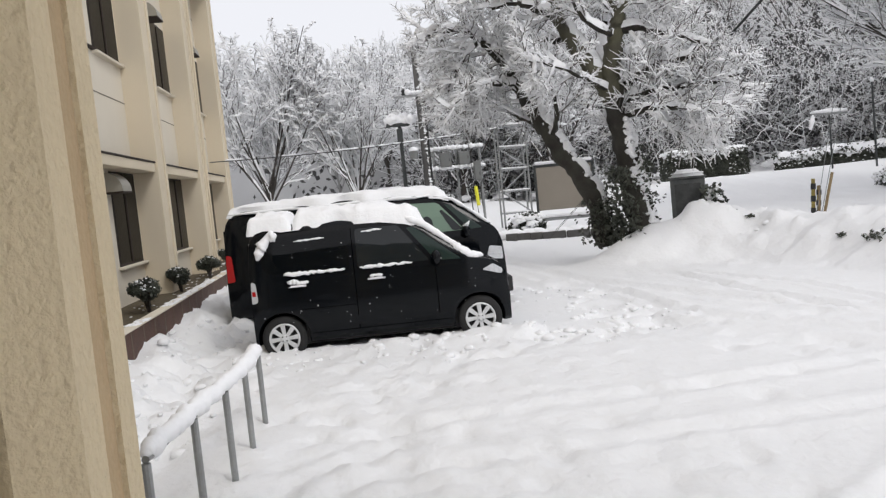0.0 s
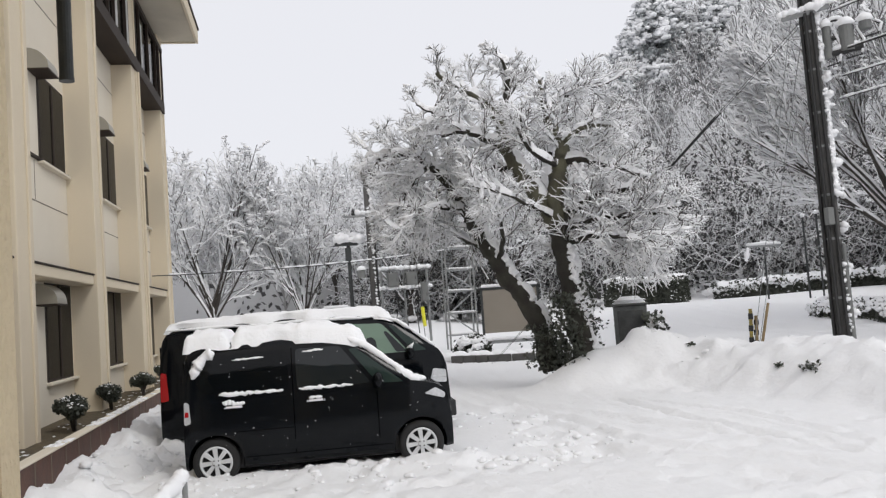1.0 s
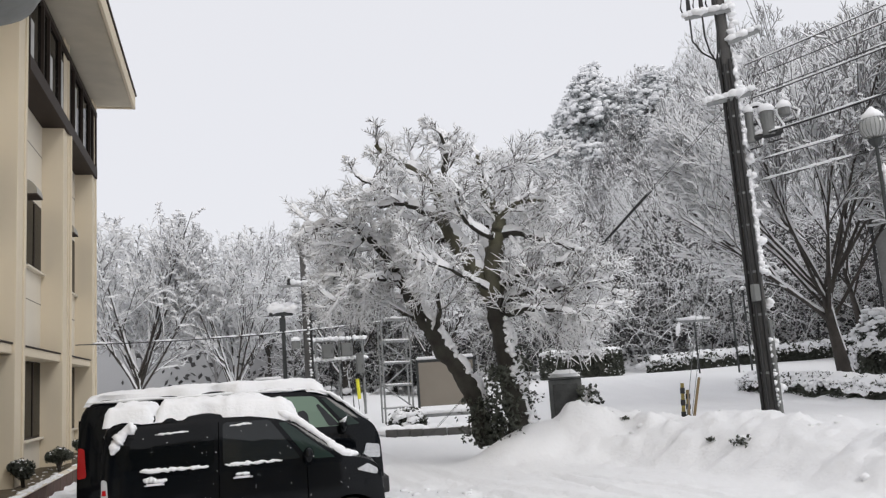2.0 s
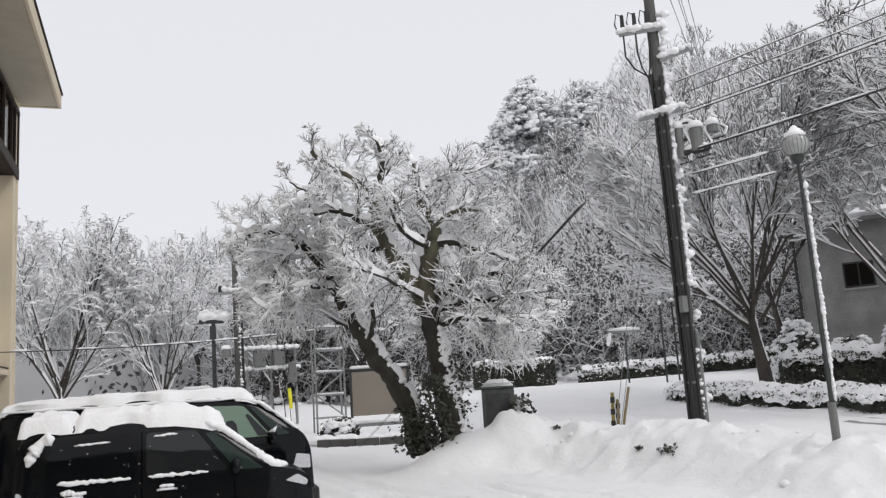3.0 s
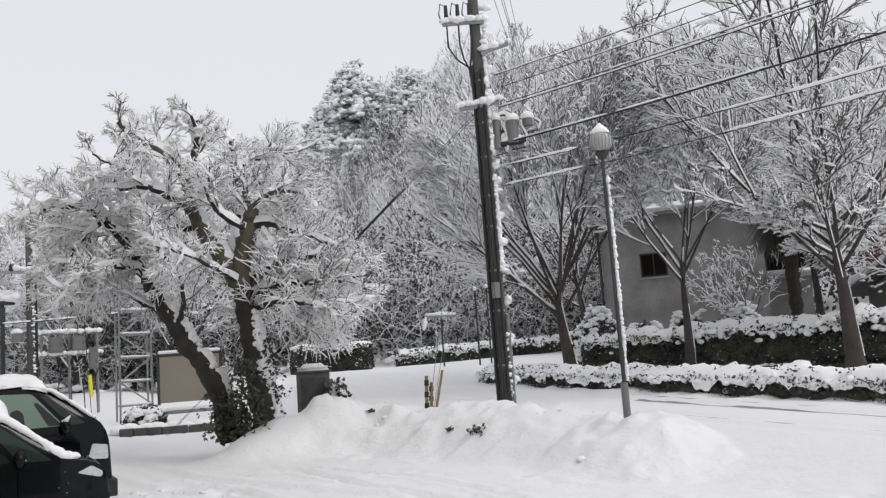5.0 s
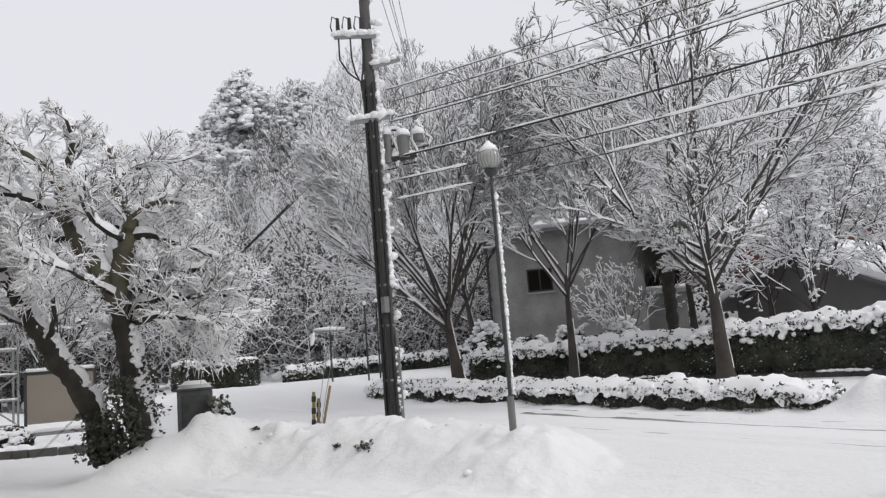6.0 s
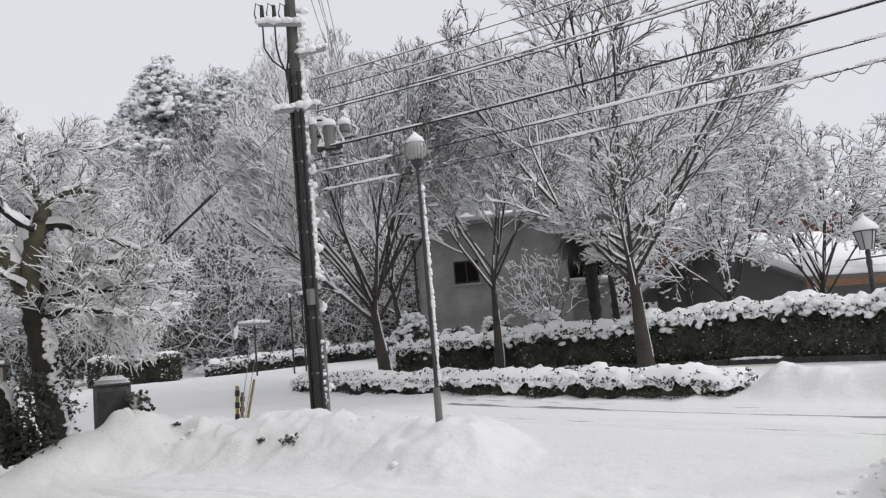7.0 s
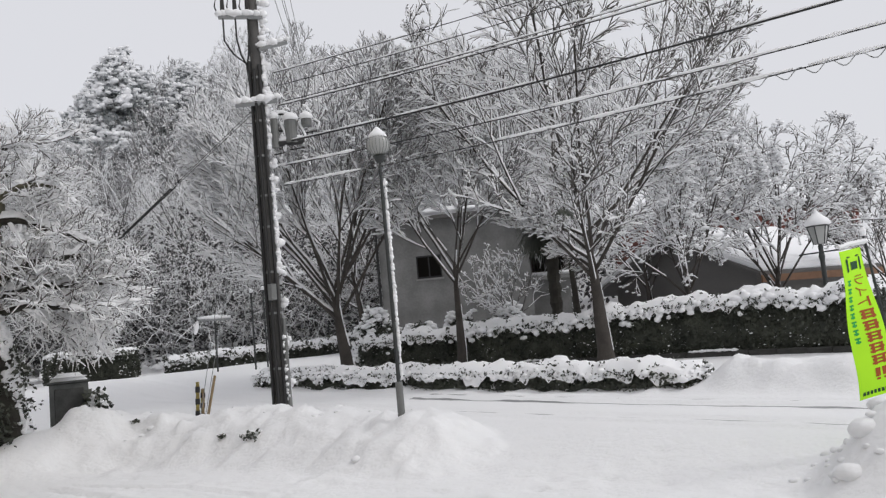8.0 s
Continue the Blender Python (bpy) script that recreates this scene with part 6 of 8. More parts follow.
def street_flag():
    """A tall lime banner on a leaning pole, seen from behind."""
    t = thing("banner_flag", "lime-green road safety banner on a pole, seen from behind", "banner")
    a, b = Vector((10.83, 2.78, 2.41)), Vector((11.2, 2.66, 2.46))
    e, f = Vector((10.83, 2.79, 0.78)), Vector((11.14, 2.44, 0.86))
    back = (a - b).cross(Vector((0, 0, 1))).normalized()
    if back.x > 0:
        back = -back

    def on(u, v, lift=0.0):
        q = a.lerp(b, u).lerp(e.lerp(f, u), v)
        return q + back * (lift + 0.018 * math.sin(v * 9 + u * 3))
    bm = bmesh.new()
    nu, nv = 8, 24
    for lift in (0.0, -0.004):
        g = [[bm.verts.new(on(i / nu, j / nv, lift)) for i in range(nu + 1)] for j in range(nv + 1)]
        for j in range(nv):
            for i in range(nu):
                bm.faces.new((g[j][i], g[j][i + 1], g[j + 1][i + 1], g[j + 1][i]))
    cloth = part("cloth", bm, FLAG, t, "bright lime cloth", smooth=True)

    def bar(name, u0, u1, v0, v1, material):
        bb = bmesh.new()
        n = 4
        rows = [[bb.verts.new(on(u, v0 + (v1 - v0) * k / n, 0.004)) for u in (u0, u1)] for k in range(n + 1)]
        for k in range(n):
            bb.faces.new((rows[k][0], rows[k][1], rows[k + 1][1], rows[k + 1][0]))
        return part(name, bb, material, cloth)

    def strokes(chars, u0, u1, v0, v1, material, name):
        curve = bpy.data.curves.new("scratch_text", "FONT")
        curve.body, curve.align_x, curve.align_y = chars, "CENTER", "CENTER"
        ob = new("scratch_text", curve)
        dg = bpy.context.evaluated_depsgraph_get()
        dg.update()
        me = bpy.data.meshes.new_from_object(ob.evaluated_get(dg))
        bpy.data.objects.remove(ob)
        bpy.data.curves.remove(curve)
        if len(me.vertices) == 0:
            return
        co = np.array([v.co[:] for v in me.vertices])
        lo, hi = co.min(0), co.max(0)
        for v, c in zip(me.vertices, co):
            fx = (c[0] - lo[0]) / max(hi[0] - lo[0], 1e-6)
            fy = (c[1] - lo[1]) / max(hi[1] - lo[1], 1e-6)
            v.co = on(u1 + (u0 - u1) * fx, v1 + (v0 - v1) * fy, 0.004)
        part(name, me, material, cloth)
    # the readable first letters, back to front, then bars where it cannot be read
    for k, ch in enumerate("ライト"):
        strokes(ch, 0.42, 0.84, 0.185 + 0.078 * k, 0.252 + 0.078 * k, FLAG_RED, "letter")
    for k in range(5):
        v0 = 0.425 + 0.077 * k
        for j in range(3):
            bar("letter_bar", 0.43 + 0.02 * (j % 2), 0.86 - 0.03 * ((j + k) % 2), v0 + 0.023 * j, v0 + 0.013 + 0.023 * j, FLAG_RED)
        for u in (0.48, 0.74):
            bar("letter_bar", u, u + 0.09, v0, v0 + 0.064, FLAG_RED)
    for k in range(2):
        bar("exclamation_bar", 0.48 + 0.2 * k, 0.62 + 0.2 * k, 0.82, 0.875, FLAG_RED)
        bar("exclamation_bar", 0.50 + 0.2 * k, 0.60 + 0.2 * k, 0.885, 0.898, FLAG_RED)
    for k in range(8):
        v0 = 0.205 + 0.056 * k
        bar("small_bar", 0.12, 0.27, v0, v0 + 0.012, FLAG_GREEN)
        bar("small_bar", 0.13, 0.26, v0 + 0.022, v0 + 0.036, FLAG_GREEN)
        bar("small_bar", 0.17, 0.22, v0, v0 + 0.04, FLAG_GREEN)
    for k in range(9):
        bar("footer_bar", 0.08 + 0.1 * k, 0.15 + 0.1 * k, 0.955, 0.978, FLAG_BLACK)
    bar("car_symbol", 0.34, 0.66, 0.085, 0.14, FLAG_BLACK)
    bar("car_symbol", 0.22, 0.78, 0.045, 0.055, FLAG_BLACK)
    bar("car_symbol", 0.16, 0.24, 0.06, 0.15, FLAG_BLACK)
    bar("car_symbol", 0.76, 0.84, 0.06, 0.15, FLAG_BLACK)
    p0, p1 = f + Vector((0.10, -0.06, -1.0)), b + Vector((0.05, -0.04, 0.12))
    part("flag_pole", tube([p0, p1], 0.016, 8), DARK_STEEL, t)
    part("cross_rod", tube([a + Vector((0, 0, 0.02)), b + Vector((0.05, -0.04, 0.03))], 0.009, 6), STEEL, t)
    part("rod_snow", tube([a + Vector((0, 0, 0.05)), a.lerp(b, 0.5) + Vector((0, 0, 0.06)), b + Vector((0.05, -0.04, 0.06))], [0.02, 0.03, 0.035], 6), SNOW, t)
    part("pole_snow", tube([p1, p1 + Vector((0, 0, 0.06)), p1 + Vector((0, 0, 0.10))], [0.03, 0.04, 0.012], 8), SNOW, t)


street_flag()


# ---- hedges ----
def hedge(label, line, width, height, seed, snow=0.16, leaf=0.06, density=110, name="hedge", dark=LEAF_DARK, jag=0.0, drape=1.0, lumps=60, lump_size=0.075, dust=0.011, over=1.04):
    """A clipped hedge along a line: a leafy skin over a dark core, under lumpy snow."""
    rng = np.random.default_rng(seed)
    h = thing(name, label, "hedge")
    P = np.array(line, dtype=float)
    heights = np.array(height if isinstance(height, (list, tuple)) else [height] * len(P))
    run = np.concatenate([[0], np.cumsum(np.linalg.norm(np.diff(P, axis=0), axis=1))])
    L = run[-1]
    n = max(8, int(L / 0.09))
    s = np.linspace(0, L, n)
    cx, cy = np.interp(s, run, P[:, 0]), np.interp(s, run, P[:, 1])
    soft = np.ones(15) / 15
    cx, cy = np.convolve(np.pad(cx, 7, "edge"), soft, "valid"), np.convolve(np.pad(cy, 7, "edge"), soft, "valid")
    tx, ty = np.gradient(cx), np.gradient(cy)
    tl = np.hypot(tx, ty) + 1e-9
    nx, ny = -ty / tl, tx / tl
    gzs = ground_z(cx, cy, False)
    hh = np.interp(s, run, heights) * (0.93 + 0.16 * fbm(s * 0.9, s * 0, seed, 2)) + jag * 0.35 * (fbm(s * 0.7, s * 0 + 3, seed + 3, 2) - 0.5) * heights.mean()
    ends = np.clip(np.minimum(s, L - s) / 0.35, 0.25, 1)
    w = width / 2 * ends * (0.9 + 0.2 * fbm(s * 1.1, s * 0 + 8, seed + 5, 2))

    def at(i, u, lift):
        return np.stack([cx[i] + nx[i] * w[i] * u, cy[i] + ny[i] * w[i] * u, gzs[i] + lift], -1)
    every = np.arange(0, n, 5)
    ring = np.stack([at(every, u, q) for u, q in ((-0.78, -0.2 + 0 * hh[every]), (-0.82, hh[every] * 0.85), (0.82, hh[every] * 0.85), (0.78, -0.2 + 0 * hh[every]))], 1)
    idx = np.arange(len(every) * 4).reshape(-1, 4)
    nxt = np.roll(idx, -1, axis=1)
    q = np.stack([idx[:-1], nxt[:-1], nxt[1:], idx[1:]], -1).reshape(-1, 4)
    part("core", raw_mesh("core", ring.reshape(-1, 3), [np.concatenate([q, idx[:1], idx[-1:, ::-1]])]), dark, h)
    m = int(L * heights.mean() * density * 8)
    i = rng.integers(0, n, m)
    side = rng.choice((-1.0, 1.0), m)
    leaves = at(i, side * (0.88 + 0.22 * rng.random(m)), hh[i] * rng.random(m) ** 0.8 * 1.03)
    i = rng.integers(0, n, int(L * 16))
    tufts = at(i, rng.uniform(-1, 1, len(i)), hh[i] + snow * rng.uniform(0.2, 1.0, len(i)))
    tufts = np.concatenate([tufts + rng.normal(0, 0.04, tufts.shape) for _ in range(5)])
    leaves = np.concatenate([leaves, tufts])
    v, f = leaf_arrays(rng, leaves + rng.normal(0, 0.02, leaves.shape), leaf)
    part("foliage", raw_mesh("foliage", v, [f]), dark, h)
    # a continuous blanket over the top, with a ragged rim
    nb = 15
    U = np.linspace(-over, over, nb)
    I, UU = np.meshgrid(np.arange(n), U, indexing="ij")
    bx, by = cx[I] + nx[I] * w[I] * UU, cy[I] + ny[I] * w[I] * UU
    lump = np.clip(1.6 * fbm(bx * 3.2, by * 3.2, seed + 7, 3) - 0.3, 0, 1)
    dome = np.clip(1 - np.abs(UU / over * 1.04) ** 3.0, -0.5, 1)
    rim = np.maximum(0, np.abs(UU) - 0.76 * over) * (0.9 * fbm(bx * 2.3, by * 2.3, seed + 9, 2) + 1.9 * fbm(bx * 6.5, by * 6.5, seed + 10, 2) - 0.75)
    zz = gzs[I] + hh[I] + snow * ends[I] * dome * (0.35 + 1.25 * lump) - drape * rim * np.minimum(hh[I], 0.6)
    B = np.stack([bx + 0.12 * (lump - 0.5), by + 0.12 * (fbm(by * 2, bx * 2, seed + 11, 2) - 0.5), zz], -1)
    gi = np.arange(n * nb).reshape(n, nb)
    Q = np.stack([gi[:-1, :-1], gi[1:, :-1], gi[1:, 1:], gi[:-1, 1:]], -1).reshape(-1, 4)
    mean = min(1.0, heights.mean())
    m = int(L * lumps)
    i = rng.integers(0, n, m)
    i = i[fbm(s[i] * 1.3, s[i] * 0, seed + 21, 2) + rng.random(m) * 0.3 > 0.52]
    m = len(i)
    c1 = at(i, rng.choice((-1.0, 1.0), m) * (0.92 + 0.14 * rng.random(m)), hh[i] * (1.03 - np.abs(rng.normal(0, 0.30 - 0.17 * mean, m))))
    c1 = c1 + rng.normal(0, 0.04, c1.shape)
    v1, f1 = clump_arrays(rng, c1, lump_size * (0.5 + 0.5 * mean), 0.85)
    m = int(L * heights.mean() * 130)
    i = rng.integers(0, n, m)
    i = i[fbm(s[i] * 2.1, s[i] * 0 + 5, seed + 31, 2) + rng.random(m) * 0.3 > 0.68]
    m = len(i)
    c2 = at(i, rng.choice((-1.0, 1.0), m) * (1.02 + 0.06 * rng.random(m)), hh[i] * rng.random(m))
    c2 = c2 + rng.normal(0, 0.06, c2.shape)
    v2, f2 = clump_arrays(rng, c2, dust * (0.5 + 1.2 * rng.random((len(c2), 1, 1)) ** 2), 0.6)
    m = int(L * 7)
    i = rng.integers(0, n, m)
    u3 = rng.uniform(-0.95, 0.95, m)
    c3 = at(i, u3, hh[i] + snow * (1 - np.abs(u3) ** 3) * 0.85)
    v3, f3 = clump_arrays(rng, c3, 0.07 * (0.5 + 0.5 * mean), 0.7)
    V = np.concatenate([B.reshape(-1, 3), v1, v2, v3])
    k1, k2 = n * nb, n * nb + len(v1)
    part("snow_cover", raw_mesh("snow_cover", V, [Q, np.concatenate([f1 + k1, f2 + k2, f3 + k2 + len(v2)])]), SNOW, h, "deep lumpy snow", smooth=True)


hedge("tall clipped evergreen hedge topped with thick snow", [(19.6, 20.9), (21.2, 18.0), (22.4, 14.8), (23.2, 11.8), (23.8, 8.8), (23.6, 5.4)], 1.1, [1.0, 1.1, 1.25, 1.38, 1.44, 1.44], 1, 0.24, 0.05, 120, jag=0.6, drape=1.5, lumps=22, lump_size=0.09, dust=0.014, over=1.08)
hedge("low street-side hedge nearly buried under snow", LOW_HEDGE, 1.0, [0.34, 0.42, 0.44, 0.44, 0.42, 0.4, 0.22], 2, 0.18, 0.04, 150, jag=0.2, drape=2.0, lumps=34, lump_size=0.085, over=1.12)
hedge("clipped hedge at the hill's foot dusted with snow", [(15.1, 35.8), (18.8, 34.0)], 1.6, 1.15, 3, 0.12, 0.07, 90, drape=1.2, lumps=14, dust=0.03)
hedge("clipped hedge at the hill's foot dusted with snow", [(19.4, 33.6), (26.5, 29.0), (33, 25.5)], 1.6, 0.55, 4, 0.2, 0.07, 60, drape=1.6, lumps=20, dust=0.03)


def low_wall():
    """A dark stone edging along the foot of the tall hedge."""
    t = thing("garden_wall", "low dark stone edging at the tall hedge's foot, snow along its top", "wall")
    line = [(21.55, 15.3), (22.3, 12.4), (22.9, 9.6), (23.05, 7.4), (22.9, 5.4)]
    rng = np.random.default_rng(31)
    C = []
    for (ax, ay), (bx, by) in zip(line[:-1], line[1:]):
        n = 3
        for k in range(n):
            p, q = Vector((ax, ay, 0)).lerp(Vector((bx, by, 0)), k / n), Vector((ax, ay, 0)).lerp(Vector((bx, by, 0)), (k + 0.985) / n)
            c = (p + q) / 2
            L = (q - p).length
            z = gz(c.x, c.y)
            st = box(-L / 2, L / 2, -0.09, 0.09, -0.3, 0.15, 0.02)
            part("edging_stone", moved(st, pose(c.x, c.y, z, 0, 0, math.degrees(math.atan2(q.y - p.y, q.x - p.x)))), EDGING, t)
            for j in range(26):
                w = p.lerp(q, rng.random())
                if vnoise(np.array([w.y * 1.4]), np.array([0.0]), 6)[0] > 0.72:
                    C.append((w.x + rng.normal(0, 0.04), w.y, z + 0.16))
    v, f = clump_arrays(rng, np.array(C), 0.08, 0.45)
    part("snow_cover", raw_mesh("snow_cover", v, [f]), SNOW, t, "patchy snow", smooth=True)


low_wall()


def round_bush(seed, x, y, r, h):
    rng = np.random.default_rng(seed)
    t = thing("snowy_bush", "rounded garden bush bowed under heavy snow", "shrub", group="garden bushes")
    z = gz(x, y)
    d = rng.normal(size=(520, 3))
    d /= np.linalg.norm(d, axis=1, keepdims=True)
    d[:, 2] = np.abs(d[:, 2])
    c = np.array([x, y, z + 0.1])
    B = c + d * np.array([r, r, h]) * 0.92
    v, f = leaf_arrays(rng, np.concatenate([B + rng.normal(0, 0.06, B.shape) for _ in range(5 if r > 0.3 else 1)]), 0.06)
    part("foliage", raw_mesh("foliage", v, [f]), LEAF_DARK, t)
    k = (d[:, 2] > (0.15 if r > 0.3 else -0.1)) & (fbm(d[:, 0] * 3.1 + seed, d[:, 1] * 3.1 + d[:, 2] * 2, seed + 2, 2) > 0.42)
    d = d * (0.62 + 0.7 * fbm(d[:, 0] * 2.2 + seed, d[:, 1] * 2.2 + d[:, 2], seed, 2))[:, None]
    v, f = clump_arrays(rng, c + d[k] * np.array([r, r, h]) + np.array([0, 0, 0.05]), min(0.085, 0.2 * r), 0.7)
    part("snow_cover", raw_mesh("snow_cover", v, [f]), SNOW, t, "heavy lumps of snow", smooth=True)


for i, (x, y, r, h) in enumerate(((20.6, 20.9, 0.85, 1.95), (22.2, 20.3, 0.6, 1.5), (23.4, 19.4, 0.8, 1.6), (24.0, 17.6, 0.8, 1.6))):
    round_bush(500 + i, x, y, r, h)
round_bush(530, 8.66, 16.4, 0.17, 0.30)

def bank_tuft(seed, x, y, r):
    """A buried shrub that shows as a dark hollow in the bank."""
    rng = np.random.default_rng(seed)
    t = thing("buried_shrub", "dark tips of a shrub buried in the ploughed snowbank", "shrub", group="buried shrubs")
    z = float(ground_z(np.array([x]), np.array([y]))[0])
    c = np.array([x, y, z]) + rng.normal(0, 1, (int(220 * r / 0.2), 3)) * np.array([r, r, r * 0.45])
    v, f = leaf_arrays(rng, c, 0.035)
    part("foliage", raw_mesh("foliage", v, [f]), LEAF_DARK, t)
    S = np.array([x, y, z + r * 0.5]) + rng.normal(0, 1, (9, 3)) * np.array([r, r, r * 0.2]) + np.array([0.05, 0.08, 0])
    v, f = clump_arrays(rng, S, r * 0.55, 0.6)
    part("snow_cover", raw_mesh("snow_cover", v, [f]), SNOW, t, smooth=True)


for i, (x, y, r) in enumerate(((9.45, 12.22, 0.10), (9.35, 13.0, 0.045), (9.0, 15.5, 0.045))):
    bank_tuft(560 + i, x, y, r)

def clods():
    """Shovelled lumps on the heap and the bank."""
    rng = np.random.default_rng(91)
    P = []
    for k in range(90):
        a, q = rng.random() * 6.3, 0.25 + 0.85 * rng.random()
        P.append((MOUND[0] + 1.5 * q * math.cos(a), MOUND[1] + 1.1 * q * math.sin(a)))
    line = np.array(BANK)
    for k in range(45):
        i = rng.integers(len(line) - 1)
        c = line[i] + (line[i + 1] - line[i]) * rng.random() + rng.normal(0, 0.55, 2)
        P.append(tuple(c))
    for k in range(230):
        P.append((rng.uniform(-1.6, -0.35), rng.uniform(6.0, 13.0)))
    for k in range(150):
        P.append((rng.uniform(-0.6, 4.6), 9.65 + rng.normal(0, 0.3)))
    for k in range(110):
        P.append((4.3 + rng.normal(0, 0.5), rng.uniform(9.0, 14.0)))
    P = np.array(P)
    z = ground_z(P[:, 0], P[:, 1])
    size = (0.04 + 0.12 * rng.random(len(P)) ** 3) * np.where(np.arange(len(P)) < 90, 1.0, 0.6)
    size[135:] = 0.018 + 0.055 * rng.random(len(P) - 135) ** 3
    V, F, base = [], [], 0
    for (x, y), h, q in zip(P, z, size):
        bm = bmesh.new()
        bmesh.ops.create_icosphere(bm, subdivisions=2 if q > 0.05 else 1, radius=1.0)
        d = np.array([v.co[:] for v in bm.verts])
        bm.verts.index_update()
        f = np.array([[v.index for v in g.verts] for g in bm.faces])
        bm.free()
        o = rng.random() * 50
        d = d * (0.75 + 0.5 * fbm(d[:, 0] * 1.6 + o, d[:, 1] * 1.6 + d[:, 2], 7, 2))[:, None]
        V.append(d * q * np.array([1.2, 1.2, 0.7]) + np.array([x, y, h - 0.1 * q]))
        F.append(f + base)
        base += len(d)
    ob = part("snow_clods", raw_mesh("snow_clods", np.concatenate(V), [np.concatenate(F)]), SNOW_GROUND, smooth=True)
    tagged(ob, "rough clods of shovelled and trodden snow", "snow clods", kind="stuff")


clods()

# ---- street trees ----
STREET = "street trees"
VASE_TREE = "vase-shaped street tree, bare and white with snow"
FAN = (0.36, 0.38, 0.42, 0.5)
# the first two take the haze-paled twigs, brightness put into their colour
zelkova(7, 18.05, 19.5, 11.4, 4.8, 0.24, 0.27, VASE_TREE, STREET, 0.014, 0.046, 0.06, twig=TWIG_HAZED, lean=-0.1, kids=(16, 9, 7, 5, 3), open_up=0.56, rise=0.0, fork=0.62, narrow=FAN, low=0.3)
zelkova(8, 20.42, 16.88, 10.6, 3.6, 0.17, 0.33, VASE_TREE, STREET, 0.014, 0.044, 0.06, twig=TWIG_HAZED, kids=(8, 10, 7, 5, 4), open_up=0.58, rise=0.04, fork=0.72, narrow=(0.5, 0.5, 0.5, 0.5), low=0.3)
zelkova(9, 21.35, 12.3, 13.0, 5.3, 0.25, 0.3, "tall street tree with a bare, snow-laden, spreading crown", STREET, 0.013, 0.044, 0.06, low=0.36, kids=(14, 10, 7, 4, 4), open_up=0.8, rise=0.09, fork=0.58, narrow=(0.52, 0.55, 0.55, 0.55))
GARDEN = "garden trees"
zelkova(10, 27.6, 12.6, 7.4, 3.4, 0.2, 0.3, "forked garden tree with drooping snowy boughs", GARDEN, 0.010, 0.034, 0.085, kids=(8, 6, 5, 5, 3), share=0.3, open_up=0.55, droop=0.5)
zelkova(12, 28.52, 17.68, 9.4, 2.6, 0.19, 0.48, "slim dark garden tree under snow", GARDEN, 0.013, 0.036, 0.06, kids=(6, 6, 5, 4, 3), bark=BARK_CHERRY, fork=0.7, low=0.5)
zelkova(16, 24.6, 17.6, 5.6, 2.2, 0.10, 0.3, "leaning bare garden tree behind the hedge", GARDEN, 0.011, 0.026, 0.06, lean=-0.25, kids=(6, 5, 4, 4, 3))
zelkova(17, 33.0, 11.6, 9.2, 4.2, 0.2, 0.28, "broad garden tree with drooping snowy boughs", GARDEN, 0.013, 0.04, 0.10, kids=(11, 7, 5, 5, 3), share=0.3, open_up=0.5, droop=0.6)
zelkova(13, 36.5, 8.6, 7.0, 3.2, 0.16, 0.3, "spreading bare garden tree by the house", GARDEN, 0.015, 0.025, 0.08, kids=(7, 6, 5, 4, 3))
zelkova(14, 26.0, 27.5, 12.5, 4.5, 0.2, 0.3, "bare tree behind the house, white with snow", GARDEN, 0.014, 0.035, 0.08, kids=(6, 6, 5, 4, 3), twig=TWIG_HAZED)
zelkova(15, 36.0, 18.5, 11.5, 4.2, 0.2, 0.3, "bare tree behind the low house, white with snow", GARDEN, 0.016, 0.04, 0.08, kids=(6, 6, 5, 4, 3), twig=TWIG_HAZED)
# far trees beyond the yard
YARD = "trees beyond the yard"
YARD_TREE = "bare tree beyond the yard, thick with snow"
# haze over these is put into their paler twig colour
zelkova(21, -2.56, 37.8, 9.6, 3.6, 0.24, 0.2, "broad bare tree beyond the yard, thick with snow", YARD, 0.019, 0.05, 0.10, kids=(14, 6, 6, 4, 4), share=0.12, open_up=0.5, fork=0.4, low=0.22, twig=TWIG_HAZED)
zelkova(22, 1.6, 38.4, 8.4, 3.2, 0.2, 0.14, "bare multi-stemmed tree beyond the yard, thick with snow", YARD, 0.019, 0.05, 0.10, kids=(14, 6, 6, 4, 4), share=0.12, open_up=0.5, fork=0.4, low=0.22, twig=TWIG_HAZED)
zelkova(23, 7.4, 44.0, 9.2, 3.6, 0.25, 0.2, YARD_TREE, YARD, 0.016, 0.04, 0.11, kids=(11, 6, 5, 4, 3), share=0.12, open_up=0.5, fork=0.4, low=0.22, twig=TWIG_HAZED)
zelkova(24, 11.6, 40.5, 9.4, 3.6, 0.25, 0.2, YARD_TREE, YARD, 0.016, 0.04, 0.11, kids=(11, 6, 5, 4, 3), share=0.12, open_up=0.5, fork=0.4, low=0.22, twig=TWIG_HAZED)
zelkova(26, -6.6, 41.5, 9.8, 3.6, 0.25, 0.2, YARD_TREE, YARD, 0.016, 0.04, 0.11, kids=(11, 6, 5, 4, 3), share=0.12, open_up=0.5, fork=0.4, low=0.22, twig=TWIG_HAZED)


